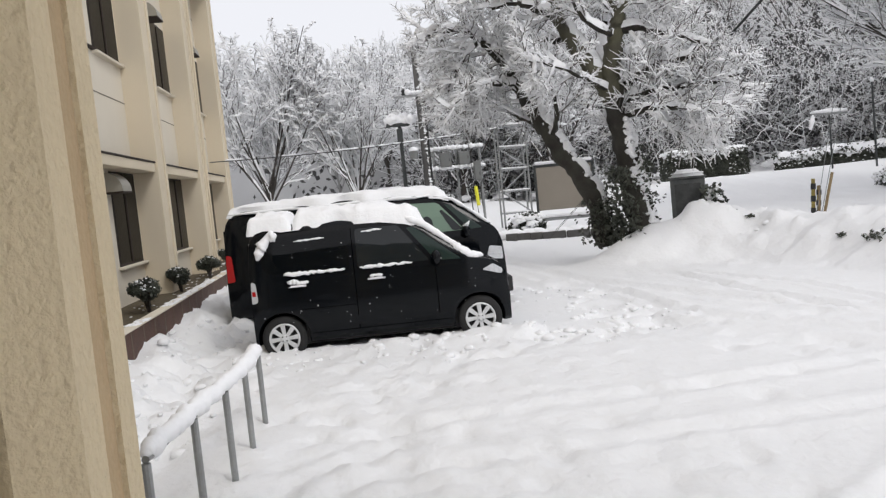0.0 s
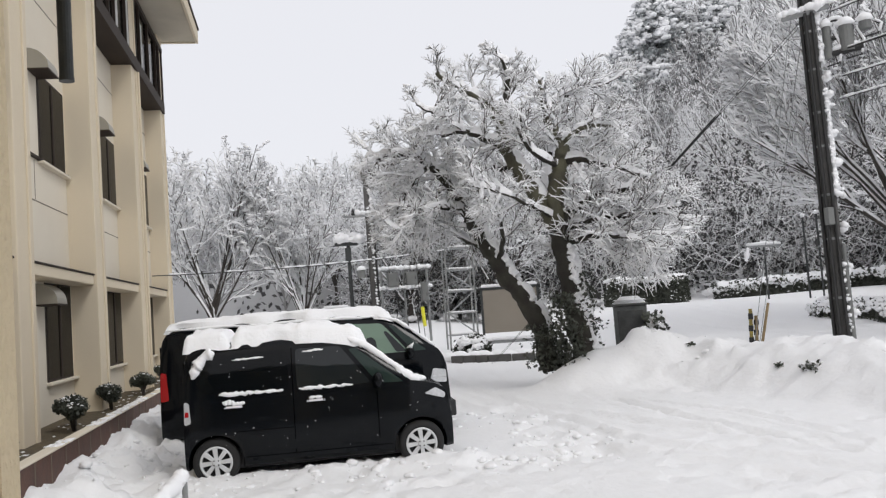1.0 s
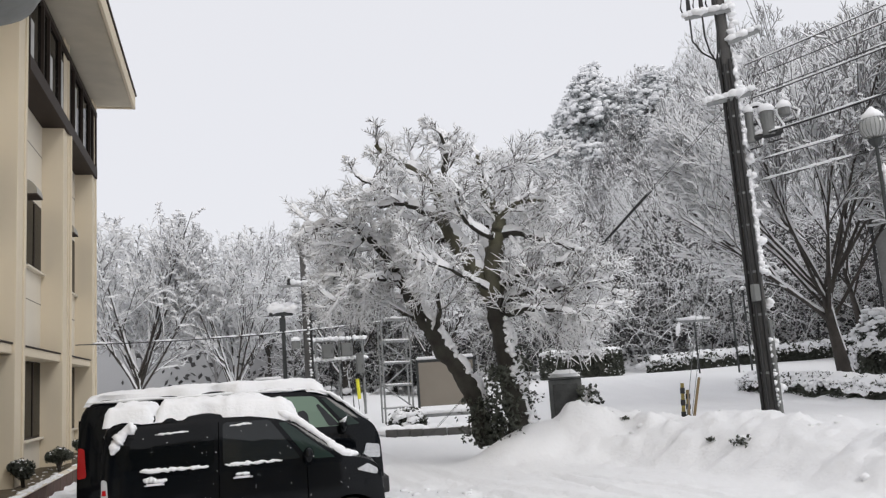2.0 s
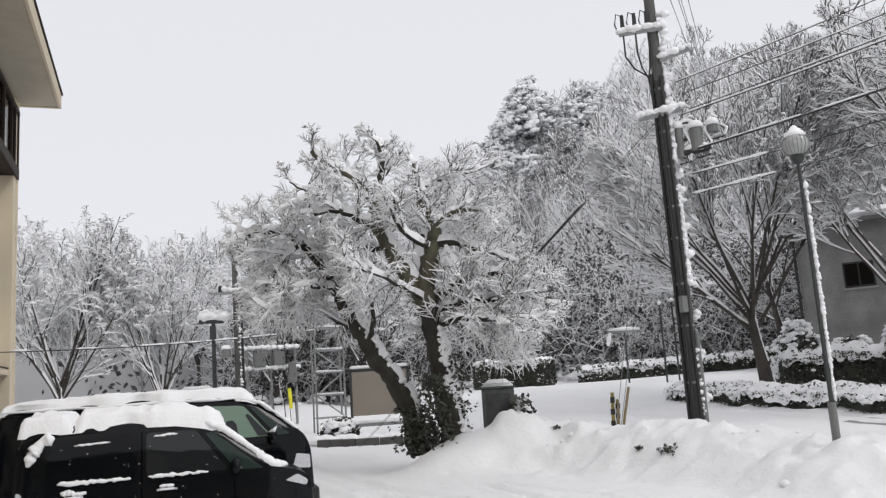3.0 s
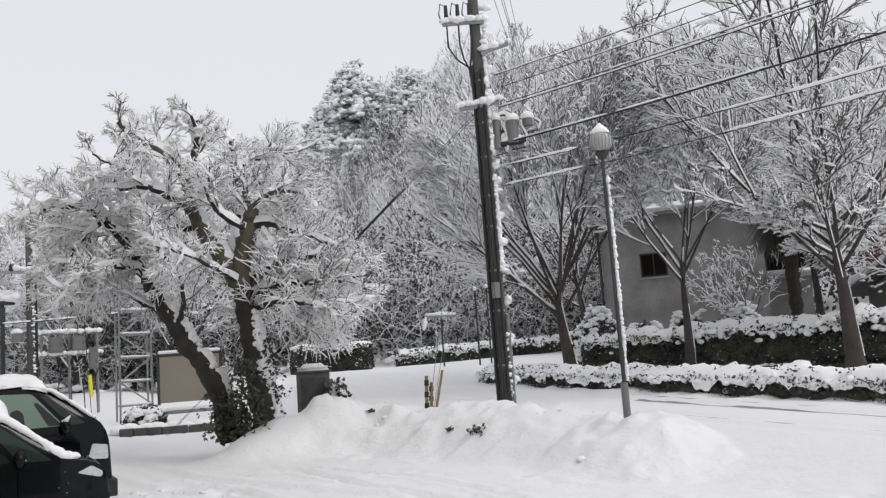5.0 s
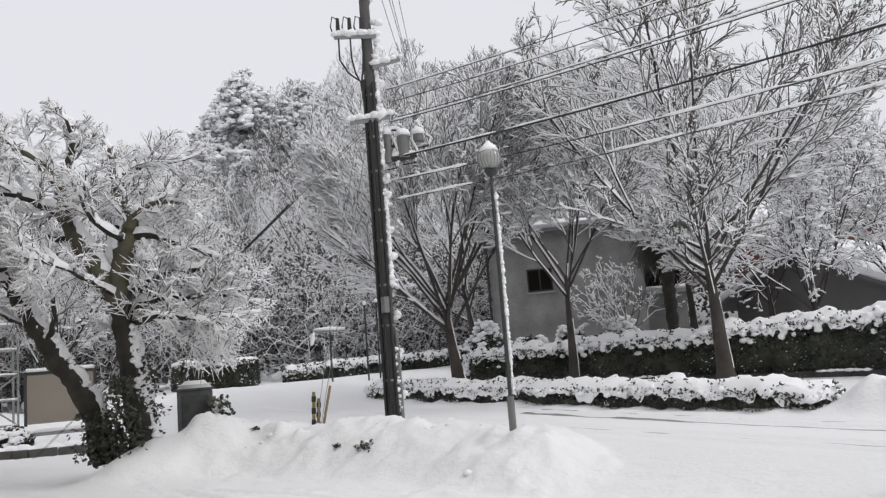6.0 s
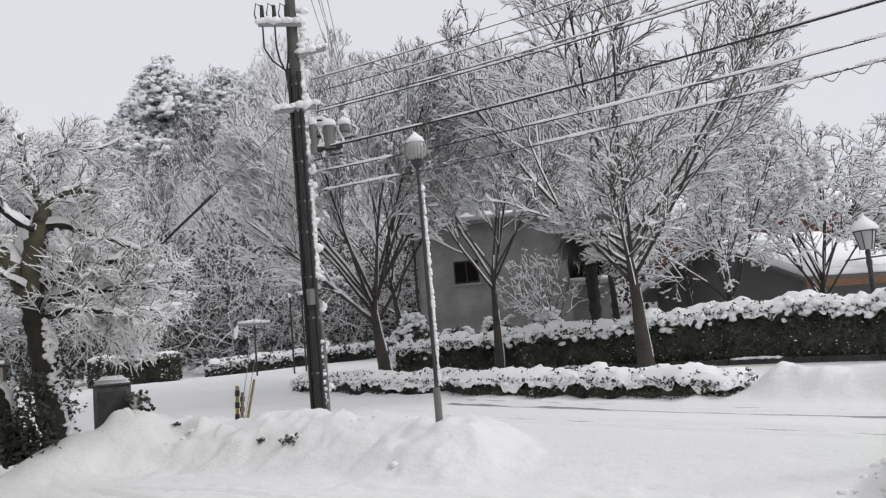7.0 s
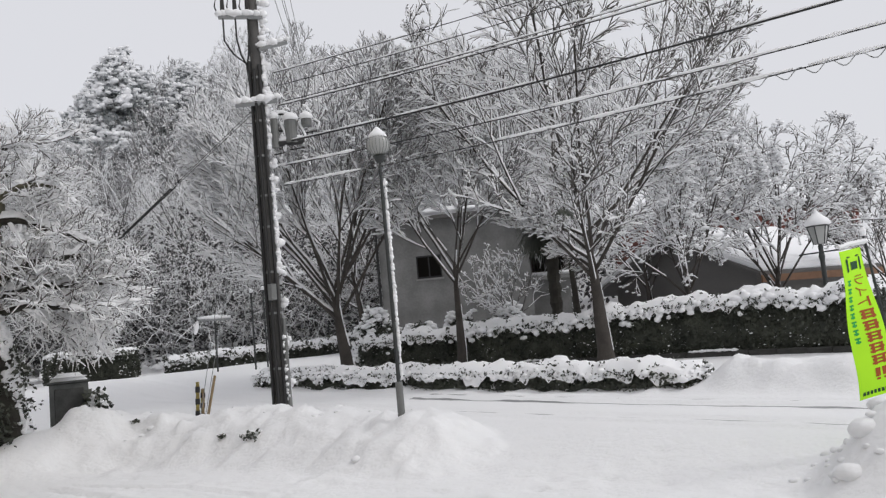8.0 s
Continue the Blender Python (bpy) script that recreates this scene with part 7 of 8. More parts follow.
# ---- far yard: mast, notice board, switchgear, lamp, wall ----
def lattice_mast():
    t = thing("lattice_mast", "rusty steel lattice mast standing in snow", "lattice mast")
    x0, x1, y0, y1 = 6.28, 7.25, 27.4, 28.0
    z = gz(6.7, 27.6)
    for x, y in ((x0, y0), (x1, y0), (x0, y1), (x1, y1)):
        part("leg", tube([(x, y, z - 0.2), (x, y, z + 4.5)], 0.034, 6), STEEL, t)
    for k in range(6):
        za = z + 0.5 + 0.75 * k
        part("rung", tube([(x0, y0, za), (x1, y0, za)], 0.022, 4), STEEL, t)
        part("brace", tube([(x0, y0, za) if k % 2 else (x1, y0, za), (x1, y0, za + 0.75) if k % 2 else (x0, y0, za + 0.75)], 0.026, 4), STEEL, t)
        part("rung_snow", tube([(x0, y0, za + 0.06), (x1, y0, za + 0.04)], 0.026, 5), SNOW, t)
        part("back_rung", tube([(x0, y1, za), (x1, y1, za)], 0.022, 4), STEEL, t)


lattice_mast()


def notice_board():
    t = thing("notice_board", "plain brownish notice board on posts, snow below", "notice board")
    m = pose(7.85, 25.1, 0, 0, 0, -14)
    t.matrix_world = m
    part("panel", box(-0.88, 0.88, -0.03, 0.03, 0.98, 2.35, 0.01), BOARD, t)
    part("frame_top", box(-0.92, 0.92, -0.05, 0.05, 2.35, 2.43, 0.01), DARK_STEEL, t)
    for x in (-0.9, 0.9):
        part("post", box(x - 0.04, x + 0.04, -0.05, 0.05, 0.0, 2.43, 0.01), DARK_STEEL, t)
    part("lower_rail", box(-0.92, 0.92, -0.04, 0.04, 0.64, 0.74, 0.01), STEEL, t)
    part("rail_snow", box(-0.92, 0.92, -0.06, 0.06, 0.74, 0.84, 0.03, None, 2), SNOW, t)
    part("top_snow", box(-0.92, 0.92, -0.08, 0.08, 2.43, 2.53, 0.04, None, 2), SNOW, t)


notice_board()


def kerb_bed():
    t = thing("planting_bed", "low kerbed planting bed buried in snow", "planting bed")
    line = [(5.6, 23.9), (6.6, 23.4), (8.6, 22.8)]
    for (ax, ay), (bx, by) in zip(line[:-1], line[1:]):
        n = 3
        for k in range(n):
            p, q = Vector((ax, ay, 0)).lerp(Vector((bx, by, 0)), k / n), Vector((ax, ay, 0)).lerp(Vector((bx, by, 0)), (k + 0.97) / n)
            c = (p + q) / 2
            L = (q - p).length
            st = box(-L / 2, L / 2, -0.08, 0.08, -0.1, gz(c.x, c.y) + 0.20, 0.015)
            part("kerb_stone", moved(st, pose(c.x, c.y, 0, 0, 0, math.degrees(math.atan2(q.y - p.y, q.x - p.x)))), CONCRETE_POLE, t)
    bm = bmesh.new()
    for k in range(14):
        f = k / 13
        p = Vector((5.7, 24.1, 0)).lerp(Vector((8.6, 23.1, 0)), f)
        mb = bmesh.new()
        bmesh.ops.create_icosphere(mb, subdivisions=2, radius=1)
        moved(mb, Matrix.Translation((p.x, p.y + 0.25, gz(p.x, p.y) + 0.12)) @ Matrix.Diagonal((0.3, 0.45, 0.16 + 0.04 * math.sin(k * 2.2), 1)))
        merge(bm, mb)
    part("bed_snow", bm, SNOW, t, "soft snow over the bed", smooth=True)


kerb_bed()
round_bush(520, 6.5, 25.0, 0.55, 0.5)


def switchgear():
    """Rack of switch boxes and insulators in front of the far trees."""
    t = thing("switchgear_rack", "grey switch boxes and insulators on a steel rack, snow on top", "switchgear")
    z = gz(5.6, 33)
    xs = (4.62, 5.55, 6.5)
    for x in xs:
        part("post", tube([(x, 32.75, z - 0.2), (x, 32.75, 3.75)], 0.055, 6), STEEL, t)
    for h in (2.72, 3.5):
        part("beam", box(4.5, 6.65, 32.72, 32.78, h, h + 0.09, 0.01), STEEL, t)
    rng = np.random.default_rng(19)
    for h in (2.80, 3.59):
        n = 44
        C = np.stack([np.linspace(4.5, 6.65, n), np.full(n, 32.74) + rng.normal(0, 0.02, n), h + 0.03 + 0.03 * rng.random(n)], -1)
        v, f = clump_arrays(rng, C, 0.09, 0.8)
        part("arm_snow", raw_mesh("arm_snow", v, [f]), SNOW, t, smooth=True)
    for k, (x, w, z0, z1) in enumerate(((4.86, 0.46, 2.86, 3.44), (5.62, 0.46, 2.9, 3.44), (6.2, 0.3, 2.2, 3.0))):
        bx = part("switch_box", box(x, x + w, 32.55, 32.85, z0, z1, 0.02), GREY_BOX, t)
        part("box_door", box(x + 0.04, x + w - 0.04, 32.535, 32.55, z0 + 0.05, z1 - 0.05, 0.005), GREY_BOX, bx)
        part("latch", box(x + w - 0.1, x + w - 0.07, 32.52, 32.535, z0 + 0.22, z0 + 0.34, 0.004), DARK_STEEL, bx)
    for k in range(4):
        x = 5.2 + 0.42 * k
        ins = lathe([(0.05, 0.0), (0.09, 0.03), (0.05, 0.07), (0.09, 0.11), (0.05, 0.15), (0.08, 0.19), (0.03, 0.25)], 10)
        part("insulator", moved(ins, Matrix.Translation((x, 32.74, 2.45 - 0.06 * (k % 2)))), PLASTIC, t)
        part("lead", tube([(x, 32.74, 2.5), (x + 0.06, 32.7, 2.2), (x - 0.05, 32.72, 1.6 + 0.1 * k), (x + 0.02, 32.75, z)], 0.02, 5), CABLE, t)
    part("low_box", box(3.62, 4.02, 31.6, 31.9, gz(3.8, 31.8) - 0.1, 2.25, 0.02), GREY_BOX, t)
    part("long_box", box(2.3, 3.3, 33.8, 34.2, gz(2.8, 34) - 0.1, 2.15, 0.02), WALL_FAR, t, "long pale equipment box")
    part("box_snow", box(2.25, 3.35, 33.75, 34.25, 2.15, 2.3, 0.06, None, 2), SNOW, t, smooth=True)


switchgear()


def far_pole():
    x, y = 4.1, 31.4
    z = gz(x, y)
    t = thing("utility_pole", "distant thin utility pole with a crossarm and snow", "utility pole")
    part("shaft", tube([(x + 0.1, y, z - 0.2), (x + 0.05, y, 4.6), (x, y, 7.4)], [0.15, 0.13, 0.10], 12), CONCRETE_POLE, t, smooth=True)
    part("crossarm", box(x - 0.95, x + 0.95, y - 0.2, y - 0.12, 5.6, 5.69, 0.01), STEEL, t)
    part("brace", tube([(x, y - 0.16, 5.1), (x + 0.5, y - 0.16, 5.6)], 0.02, 5), STEEL, t)
    part("riser", tube([(x + 0.24, y - 0.1, z), (x + 0.2, y - 0.1, 5.6)], 0.055, 6), CABLE, t)
    for k, dx in enumerate((-0.55, 0.3, 0.42)):
        ins = lathe([(0.06, 0.0), (0.09, 0.05), (0.06, 0.1), (0.08, 0.16), (0.03, 0.24)], 10)
        part("insulator", moved(ins, Matrix.Translation((x + dx, y - 0.16, 5.69))), PLASTIC, t)
    can = part("terminal_can", tube([(x - 0.38, y - 0.1, 3.25), (x - 0.38, y - 0.1, 3.55)], 0.16, 12), GREY_BOX, t)
    part("can_snow", tube([(x - 0.38, y - 0.1, 3.55), (x - 0.38, y - 0.1, 3.65), (x - 0.38, y - 0.1, 3.72)], [0.19, 0.17, 0.06], 12), SNOW, can, smooth=True)
    rng = np.random.default_rng(8)
    v, f = clump_arrays(rng, np.array([(x - 0.35 + 0.2 * k + rng.normal(0, 0.03), y - 0.16, 5.78) for k in range(4)]), 0.15, 0.7)
    part("arm_snow", raw_mesh("arm_snow", v, [f]), SNOW, t, smooth=True)
    v, f = snow_chain([(x + 0.16, y - 0.1, 1.5), (x + 0.11, y - 0.09, 7.2)], 0.06, 9, 160)
    part("plastered_snow", raw_mesh("plastered_snow", v, [f]), SNOW, t)


far_pole()


def flood_lamp():
    x, y = 3.3, 31.9
    t = thing("yard_lamp", "dark yard lamp post with a snow-heaped head", "lamp post")
    part("post", tube([(x + 0.05, y, gz(x, y) - 0.1), (x + 0.02, y, 4.6)], [0.09, 0.07], 10), DARK_STEEL, t)
    part("lamp_head", box(x - 0.5, x + 0.42, y - 0.16, y + 0.16, 4.58, 4.72, 0.03), DARK_STEEL, t)
    rng = np.random.default_rng(6)
    C = np.array([(x - 0.45 + 0.95 * rng.random(), y + rng.normal(0, 0.07), 4.76 + 0.2 * rng.random() ** 1.5) for _ in range(60)])
    v, f = clump_arrays(rng, C, 0.15, 0.9)
    part("snow_cover", raw_mesh("snow_cover", v, [f]), SNOW, t, "heaped snow", smooth=True)
    part("stem_box", box(x - 0.11, x + 0.11, y - 0.14, y + 0.1, 3.9, 4.5, 0.02), DARK_STEEL, t)


flood_lamp()


def caution_post():
    x, y = 6.0, 31.0
    t = thing("marker_sleeve", "bright yellow marker sleeve on a stay wire", "marker")
    z = gz(x, y)
    part("sleeve", tube([(x, y, z + 0.75), (x - 0.05, y, z + 1.5)], 0.07, 8), YELLOW, t)
    part("wire", tube([(x, y, z), (x - 0.35, y, z + 6)], 0.012, 5), CABLE, t)


caution_post()


def far_hall():
    t = thing("sports_hall", "long grey hall clad in ribbed steel, far beyond the trees", "building")
    x0, x1, y0, y1 = -26.0, 9.5, 55.0, 70.0
    part("wall", box(x0, x1, y0, y1, 0.0, 6.4), WALL_FAR, t)
    for k in range(12):
        part("cladding_rib", box(x0 - 0.01, x1 + 0.01, y0 - 0.012, y0, 1.0 + 0.45 * k, 1.05 + 0.45 * k), WALL_FAR, t)
    part("roof_edge", box(x0 - 0.3, x1 + 0.3, y0 - 0.3, y1 + 0.3, 6.4, 6.6), STEEL, t)
    part("roof_snow", box(x0 - 0.3, x1 + 0.3, y0 - 0.3, y1 + 0.3, 6.6, 6.95, 0.12, None, 2), SNOW, t)


far_hall()


# ---- houses across the street ----
def grey_house():
    m = pose(26.0, 26.1, 0, 0, 0, -50)
    t = thing("grey_house", "two-storey weathered grey rendered house with a snowy roof", "house", m)
    g = 0.6
    part("wall", box(0, 6.6, 0, 6, g, 7.0), WALL_GREY, t)
    win = part("window", box(1.62, 2.72, -0.05, 0.02, 4.45, 5.45), PLASTIC, t, "dark window in a black frame")
    for a, b in ((1.68, 2.14), (2.20, 2.66)):
        part("pane", box(a, b, -0.065, -0.04, 4.52, 5.38), WIN_GLASS, win)
    part("sill", box(1.55, 2.8, -0.10, 0.0, 4.36, 4.43, 0.01), CONCRETE, win)
    part("drain_pipe", tube([(-0.08, -0.06, g), (-0.08, -0.06, 6.9)], 0.06, 8), PLASTIC, t)
    part("roof", box(-0.5, 7.0, -0.5, 6.5, 7.0, 7.15), WALL_DARK, t)
    part("roof_snow", box(-0.55, 7.05, -0.55, 6.55, 7.15, 7.5, 0.14, None, 2), SNOW, t, smooth=True)
    # set-back wing with a balcony
    part("wing_wall", box(6.6, 8.4, 1.2, 7, g, 6.4), WALL_GREY, t)
    part("wing_eave", box(6.6, 8.8, 0.5, 7.4, 6.4, 6.52), WALL_DARK, t)
    part("wing_roof_snow", box(6.6, 8.8, 0.5, 7.4, 6.52, 6.85, 0.13, None, 2), SNOW, t, smooth=True)
    for a in (6.75,):
        w = part("window", box(a, a + 1.5, 1.13, 1.22, 4.3, 5.7), BRONZE, t)
        for k in range(2):
            part("pane", box(a + 0.06 + 0.72 * k, a + 0.72 + 0.72 * k, 1.11, 1.14, 4.36, 5.64), WIN_GLASS, w)
        for k in range(9):
            part("guard_bar", tube([(a + 0.15 * k + 0.1, 1.0, 4.2), (a + 0.15 * k + 0.1, 1.0, 5.0)], 0.012, 4), PLASTIC, w)
    part("balcony_ledge", box(6.6, 8.6, 0.6, 1.2, 3.95, 4.1, 0.01), CONCRETE, t)
    part("ledge_snow", box(6.6, 8.6, 0.58, 1.2, 4.1, 4.28, 0.07, None, 2), SNOW, t, smooth=True)


grey_house()


def gable_roof(t, x0, x1, y0, y1, ze, zr, over, material, snow):
    """Two slopes with thickness, and snow over them."""
    ym = (y0 + y1) / 2
    for lift, thick, mt, nm, sm in ((0, 0.14, material, "roof", 0), (0.145, snow, SNOW, "roof_snow", 1)):
        for s, (ya, yb) in ((-1, (y0 - over, ym)), (1, (y1 + over, ym))):
            slope = (zr - ze) / (ym - y0)
            za = ze - over * slope + lift
            bm = bmesh.new()
            pr = [(ya, za), (yb, zr + lift), (yb, zr + lift + thick), (ya, za + thick)]
            rows = [[bm.verts.new((x, y, z)) for y, z in pr] for x in (x0 - over, x1 + over)]
            for k in range(4):
                bm.faces.new((rows[0][k], rows[0][(k + 1) % 4], rows[1][(k + 1) % 4], rows[1][k]))
            bm.faces.new(rows[0])
            bm.faces.new(rows[1])
            bmesh.ops.recalc_face_normals(bm, faces=bm.faces[:])
            if sm:
                bmesh.ops.bevel(bm, geom=bm.edges[:], offset=0.08, segments=2, affect="EDGES")
            part(nm, bm, mt, t)


def low_house():
    m = pose(34.8, 13.0, 0, 0, 0, -20)
    t = thing("low_house", "single-storey dark house with a wide snow-covered gable roof", "house", m)
    ze, zr = 3.35, 5.35
    part("wall", box(0.4, 6.6, 0.3, 9.3, 0.4, ze), WALL_DARK, t)
    bm = extrude_outline([(0.3, ze), (9.3, ze), (4.8, zr)], 0.2, "x", 0.4)
    part("gable_wall", bm, WALL_DARK, t)
    gable_roof(t, 0.2, 6.8, 0.0, 9.6, ze, zr, 0.6, WALL_DARK, 0.34)
    part("fascia", box(-0.4, 7.4, -0.68, -0.60, 2.80, 3.10, 0.01), WOOD_TRIM, t)
    w = part("window", box(3.0, 5.0, 0.22, 0.32, 1.2, 2.3), BRONZE, t)
    part("pane", box(3.06, 4.94, 0.20, 0.23, 1.26, 2.24), WIN_GLASS, w)


low_house()


def red_house():
    m = pose(41.8, 21.6, 0, 0, 0, -48)
    t = thing("red_house", "rust-red clad house behind the trees with snowy roof", "house", m)
    part("wall", box(0, 12, 0, 8, 0.5, 7.2), ROOF_RED, t)
    gable_roof(t, 0, 12, 0, 8, 7.2, 8.9, 0.5, WALL_DARK, 0.35)
    for k in range(4):
        w = part("window", box(0.9 + 2.9 * k, 2.3 + 2.9 * k, -0.05, 0.02, 4.6, 5.9), BRONZE, t)
        part("pane", box(0.96 + 2.9 * k, 2.24 + 2.9 * k, -0.07, -0.04, 4.66, 5.84), WIN_GLASS, w)


red_house()


def palm():
    x, y = 25.98, 16.95
    rng = np.random.default_rng(66)
    t = thing("windmill_palm", "shaggy windmill palm with drooping fronds under snow", "palm tree")
    z = gz(x, y)
    part("trunk", tube([(x + 0.012 * math.sin(k * 2.3), y, z + 0.25 * k) for k in range(19)], [0.16 + 0.05 * (k % 2) + 0.004 * k for k in range(19)], 10), BARK_CHERRY, t, "shaggy fibrous trunk")
    V, F, SV, SF = [], [], [], []
    for k in range(70):
        a, el = rng.random() * 6.3, rng.uniform(-0.9, 0.7)
        d = np.array([math.cos(a) * math.cos(el), math.sin(a) * math.cos(el), math.sin(el)])
        side = norm(np.cross(d, [0, 0, 1]))
        c0 = np.array([x, y, z + 4.55])
        for s in np.linspace(-0.8, 0.8, 9):
            dd = norm(d + side * s)
            p0 = c0 + d * 0.35
            p1 = p0 + dd * 0.6
            p2 = p1 + norm(dd + np.array([0, 0, -1.4])) * 0.7
            n = np.array([0, 0, 0.0]) + side * 0.028
            b = len(V)
            V += [p0 - n, p0 + n, p1 + n * 1.4, p1 - n * 1.4, p2]
            F += [(b, b + 1, b + 2, b + 3), (b + 3, b + 2, b + 4, b + 4)]
    q = np.array([f for f in F if f[2] != f[3]])
    tr = np.array([f[:3] for f in F if f[2] == f[3]])
    part("frond", raw_mesh("frond", np.array(V), [q, tr]), LEAF_DARK, t, "dark drooping fan fronds")
    ang = rng.random(90) * 6.3
    rr = 0.7 * np.sqrt(rng.random(90))
    v, f = clump_arrays(rng, np.stack([x + rr * np.cos(ang), y + rr * np.sin(ang), z + 4.95 - 0.4 * rr], -1), 0.2, 0.6)
    part("snow_cover", raw_mesh("snow_cover", v, [f]), SNOW, t, "thick cap of snow", smooth=True)


palm()


def small_signs():
    """Street furniture by the back road."""
    for x, y, h, arm in ((19.85, 27.1, 3.0, 0.0), (20.35, 27.0, 3.1, 0.0), (18.6, 27.8, 2.0, 0.7)):
        t = thing("road_post", "thin grey road post capped with snow", "post")
        z = gz(x, y)
        part("post", tube([(x, y, z - 0.2), (x, y, z + h)], 0.035, 8), DARK_STEEL, t)
        if arm:
            part("arm", box(x - arm, x + arm, y - 0.04, y + 0.04, z + h - 0.05, z + h + 0.04, 0.01), STEEL, t)
            part("arm_snow", tube([(x - arm, y, z + h + 0.08), (x, y, z + h + 0.1), (x + arm, y, z + h + 0.08)], [0.05, 0.08, 0.05], 7), SNOW, t, smooth=True)
        else:
            part("post_snow", tube([(x, y, z + h), (x, y, z + h + 0.1), (x, y, z + h + 0.16)], [0.06, 0.08, 0.03], 8), SNOW, t, smooth=True)


small_signs()


# ---- the wooded hill ----
def planted(rng, bases, places, scale_lo, scale_hi):
    """Copies of the base arrays, turned and scaled, joined to one."""
    V, F, M, base = [], [], [], 0
    for (x, y) in places:
        v, f, mi = bases[rng.integers(len(bases))]
        a, s = rng.random() * 6.3, rng.uniform(scale_lo, scale_hi)
        R = np.array([[math.cos(a), -math.sin(a), 0], [math.sin(a), math.cos(a), 0], [0, 0, 1]])
        V.append((v * s) @ R.T + np.array([x, y, gz(x, y) - 0.1]))
        F.append(f + base)
        M.append(mi)
        base += len(v)
    return np.concatenate(V), np.concatenate(F), np.concatenate(M)


def joined(name, label, category, v, f, mi, mats):
    me = raw_mesh(name, v, [f])
    ob = part(name, me, mats)
    me.polygons.foreach_set("material_index", mi.astype(np.int32))
    tagged(ob, label, category, kind="stuff")


def base_tree(seed, height, kids=(8, 5, 4, 5), wide=0.026, high=0.068):
    """A wood tree at the origin: a bole, limbs and a dome of snow-backed twigs."""
    rng = np.random.default_rng(seed)
    P = dict(ZELKOVA, levels=5, nodes=(4, 5, 4, 2, 2), kids=kids, ratio=(1.9, 0.55, 0.5, 0.6), start=(0.45, 0.2, 0.2, 0.1), tip=0.012, angle=(0.62, 0.5, 0.5, 0.55), up=(0.1, 0.15, 0.1, 0.1, 0.1), cap=(1, 0.06, 0.035, 0.018, 0.01),
             crown=(np.array([0, 0, height * 0.58]), np.array([height * 0.4, height * 0.4, height * 0.45])))
    out = []
    grow(rng, out, (0, 0, 0), np.array([0, 0, 1.0]), height * 0.33, height * 0.016, 0, P)
    v1, q1 = branch_arrays([b for b in out if b[2] < 2], lambda lv: 4)
    v2, q2, m2 = twig_arrays(rng, [b for b in out if b[2] >= 2], wide, high)
    q = np.concatenate([q1, q2 + len(v1)])
    return np.concatenate([v1, v2]), q, np.concatenate([np.zeros(len(q1)), m2])


def as_tris(q):
    return np.concatenate([q[:, [0, 1, 2]], q[:, [0, 2, 3]]])


def base_thicket_tris(seed):
    rng = np.random.default_rng(seed)
    P = dict(ZELKOVA, levels=4, nodes=(6, 4, 3, 2), kids=(7, 4, 3), ratio=(0.5, 0.55, 0.6), start=(0.2, 0.2, 0.2), angle=(0.8, 0.8, 0.8), up=(-0.5, -0.3, -0.2, -0.1), tip=0.008, wob=(0.2, 0.3, 0.35, 0.3))
    out = []
    for k in range(5):
        grow(rng, out, (rng.normal(0, 0.6), rng.normal(0, 0.6), 0), norm(np.array([rng.normal(0, 0.4), rng.normal(0, 0.4), 1.0])), rng.uniform(2.5, 5), 0.026, 0, P)
    v1, q1, m1 = twig_arrays(rng, out, 0.006, 0.014, 0.55, 1.0)
    c = np.stack([rng.normal(0, 0.9, 180), rng.normal(0, 0.9, 180), rng.uniform(0.1, 4.4, 180)], -1)
    c8 = np.concatenate([c + rng.normal(0, 0.25, c.shape) for _ in range(5)])
    v3, f3 = leaf_arrays(rng, c8, 0.075)
    k = rng.random(180) < 0.05
    v4, f4 = clump_arrays(rng, c[k] + np.array([0, 0, 0.10]), 0.06, 0.4)
    low = np.stack([rng.normal(0, 1.0, 24), rng.normal(0, 1.0, 24), rng.uniform(0.0, 0.4, 24)], -1)
    v5, f5 = clump_arrays(rng, low, 0.15, 0.6)
    v4, f4 = np.concatenate([v4, v5]), np.concatenate([f4, f5 + len(v4)])
    t1, f3 = as_tris(q1), as_tris(f3)
    n1, n2 = len(v1), len(v1) + len(v3)
    return (np.concatenate([v1, v3, v4]), np.concatenate([t1, f3 + n1, f4 + n2]),
            np.concatenate([np.concatenate([m1, m1]), np.full(len(f3), 2), np.ones(len(f4))]))


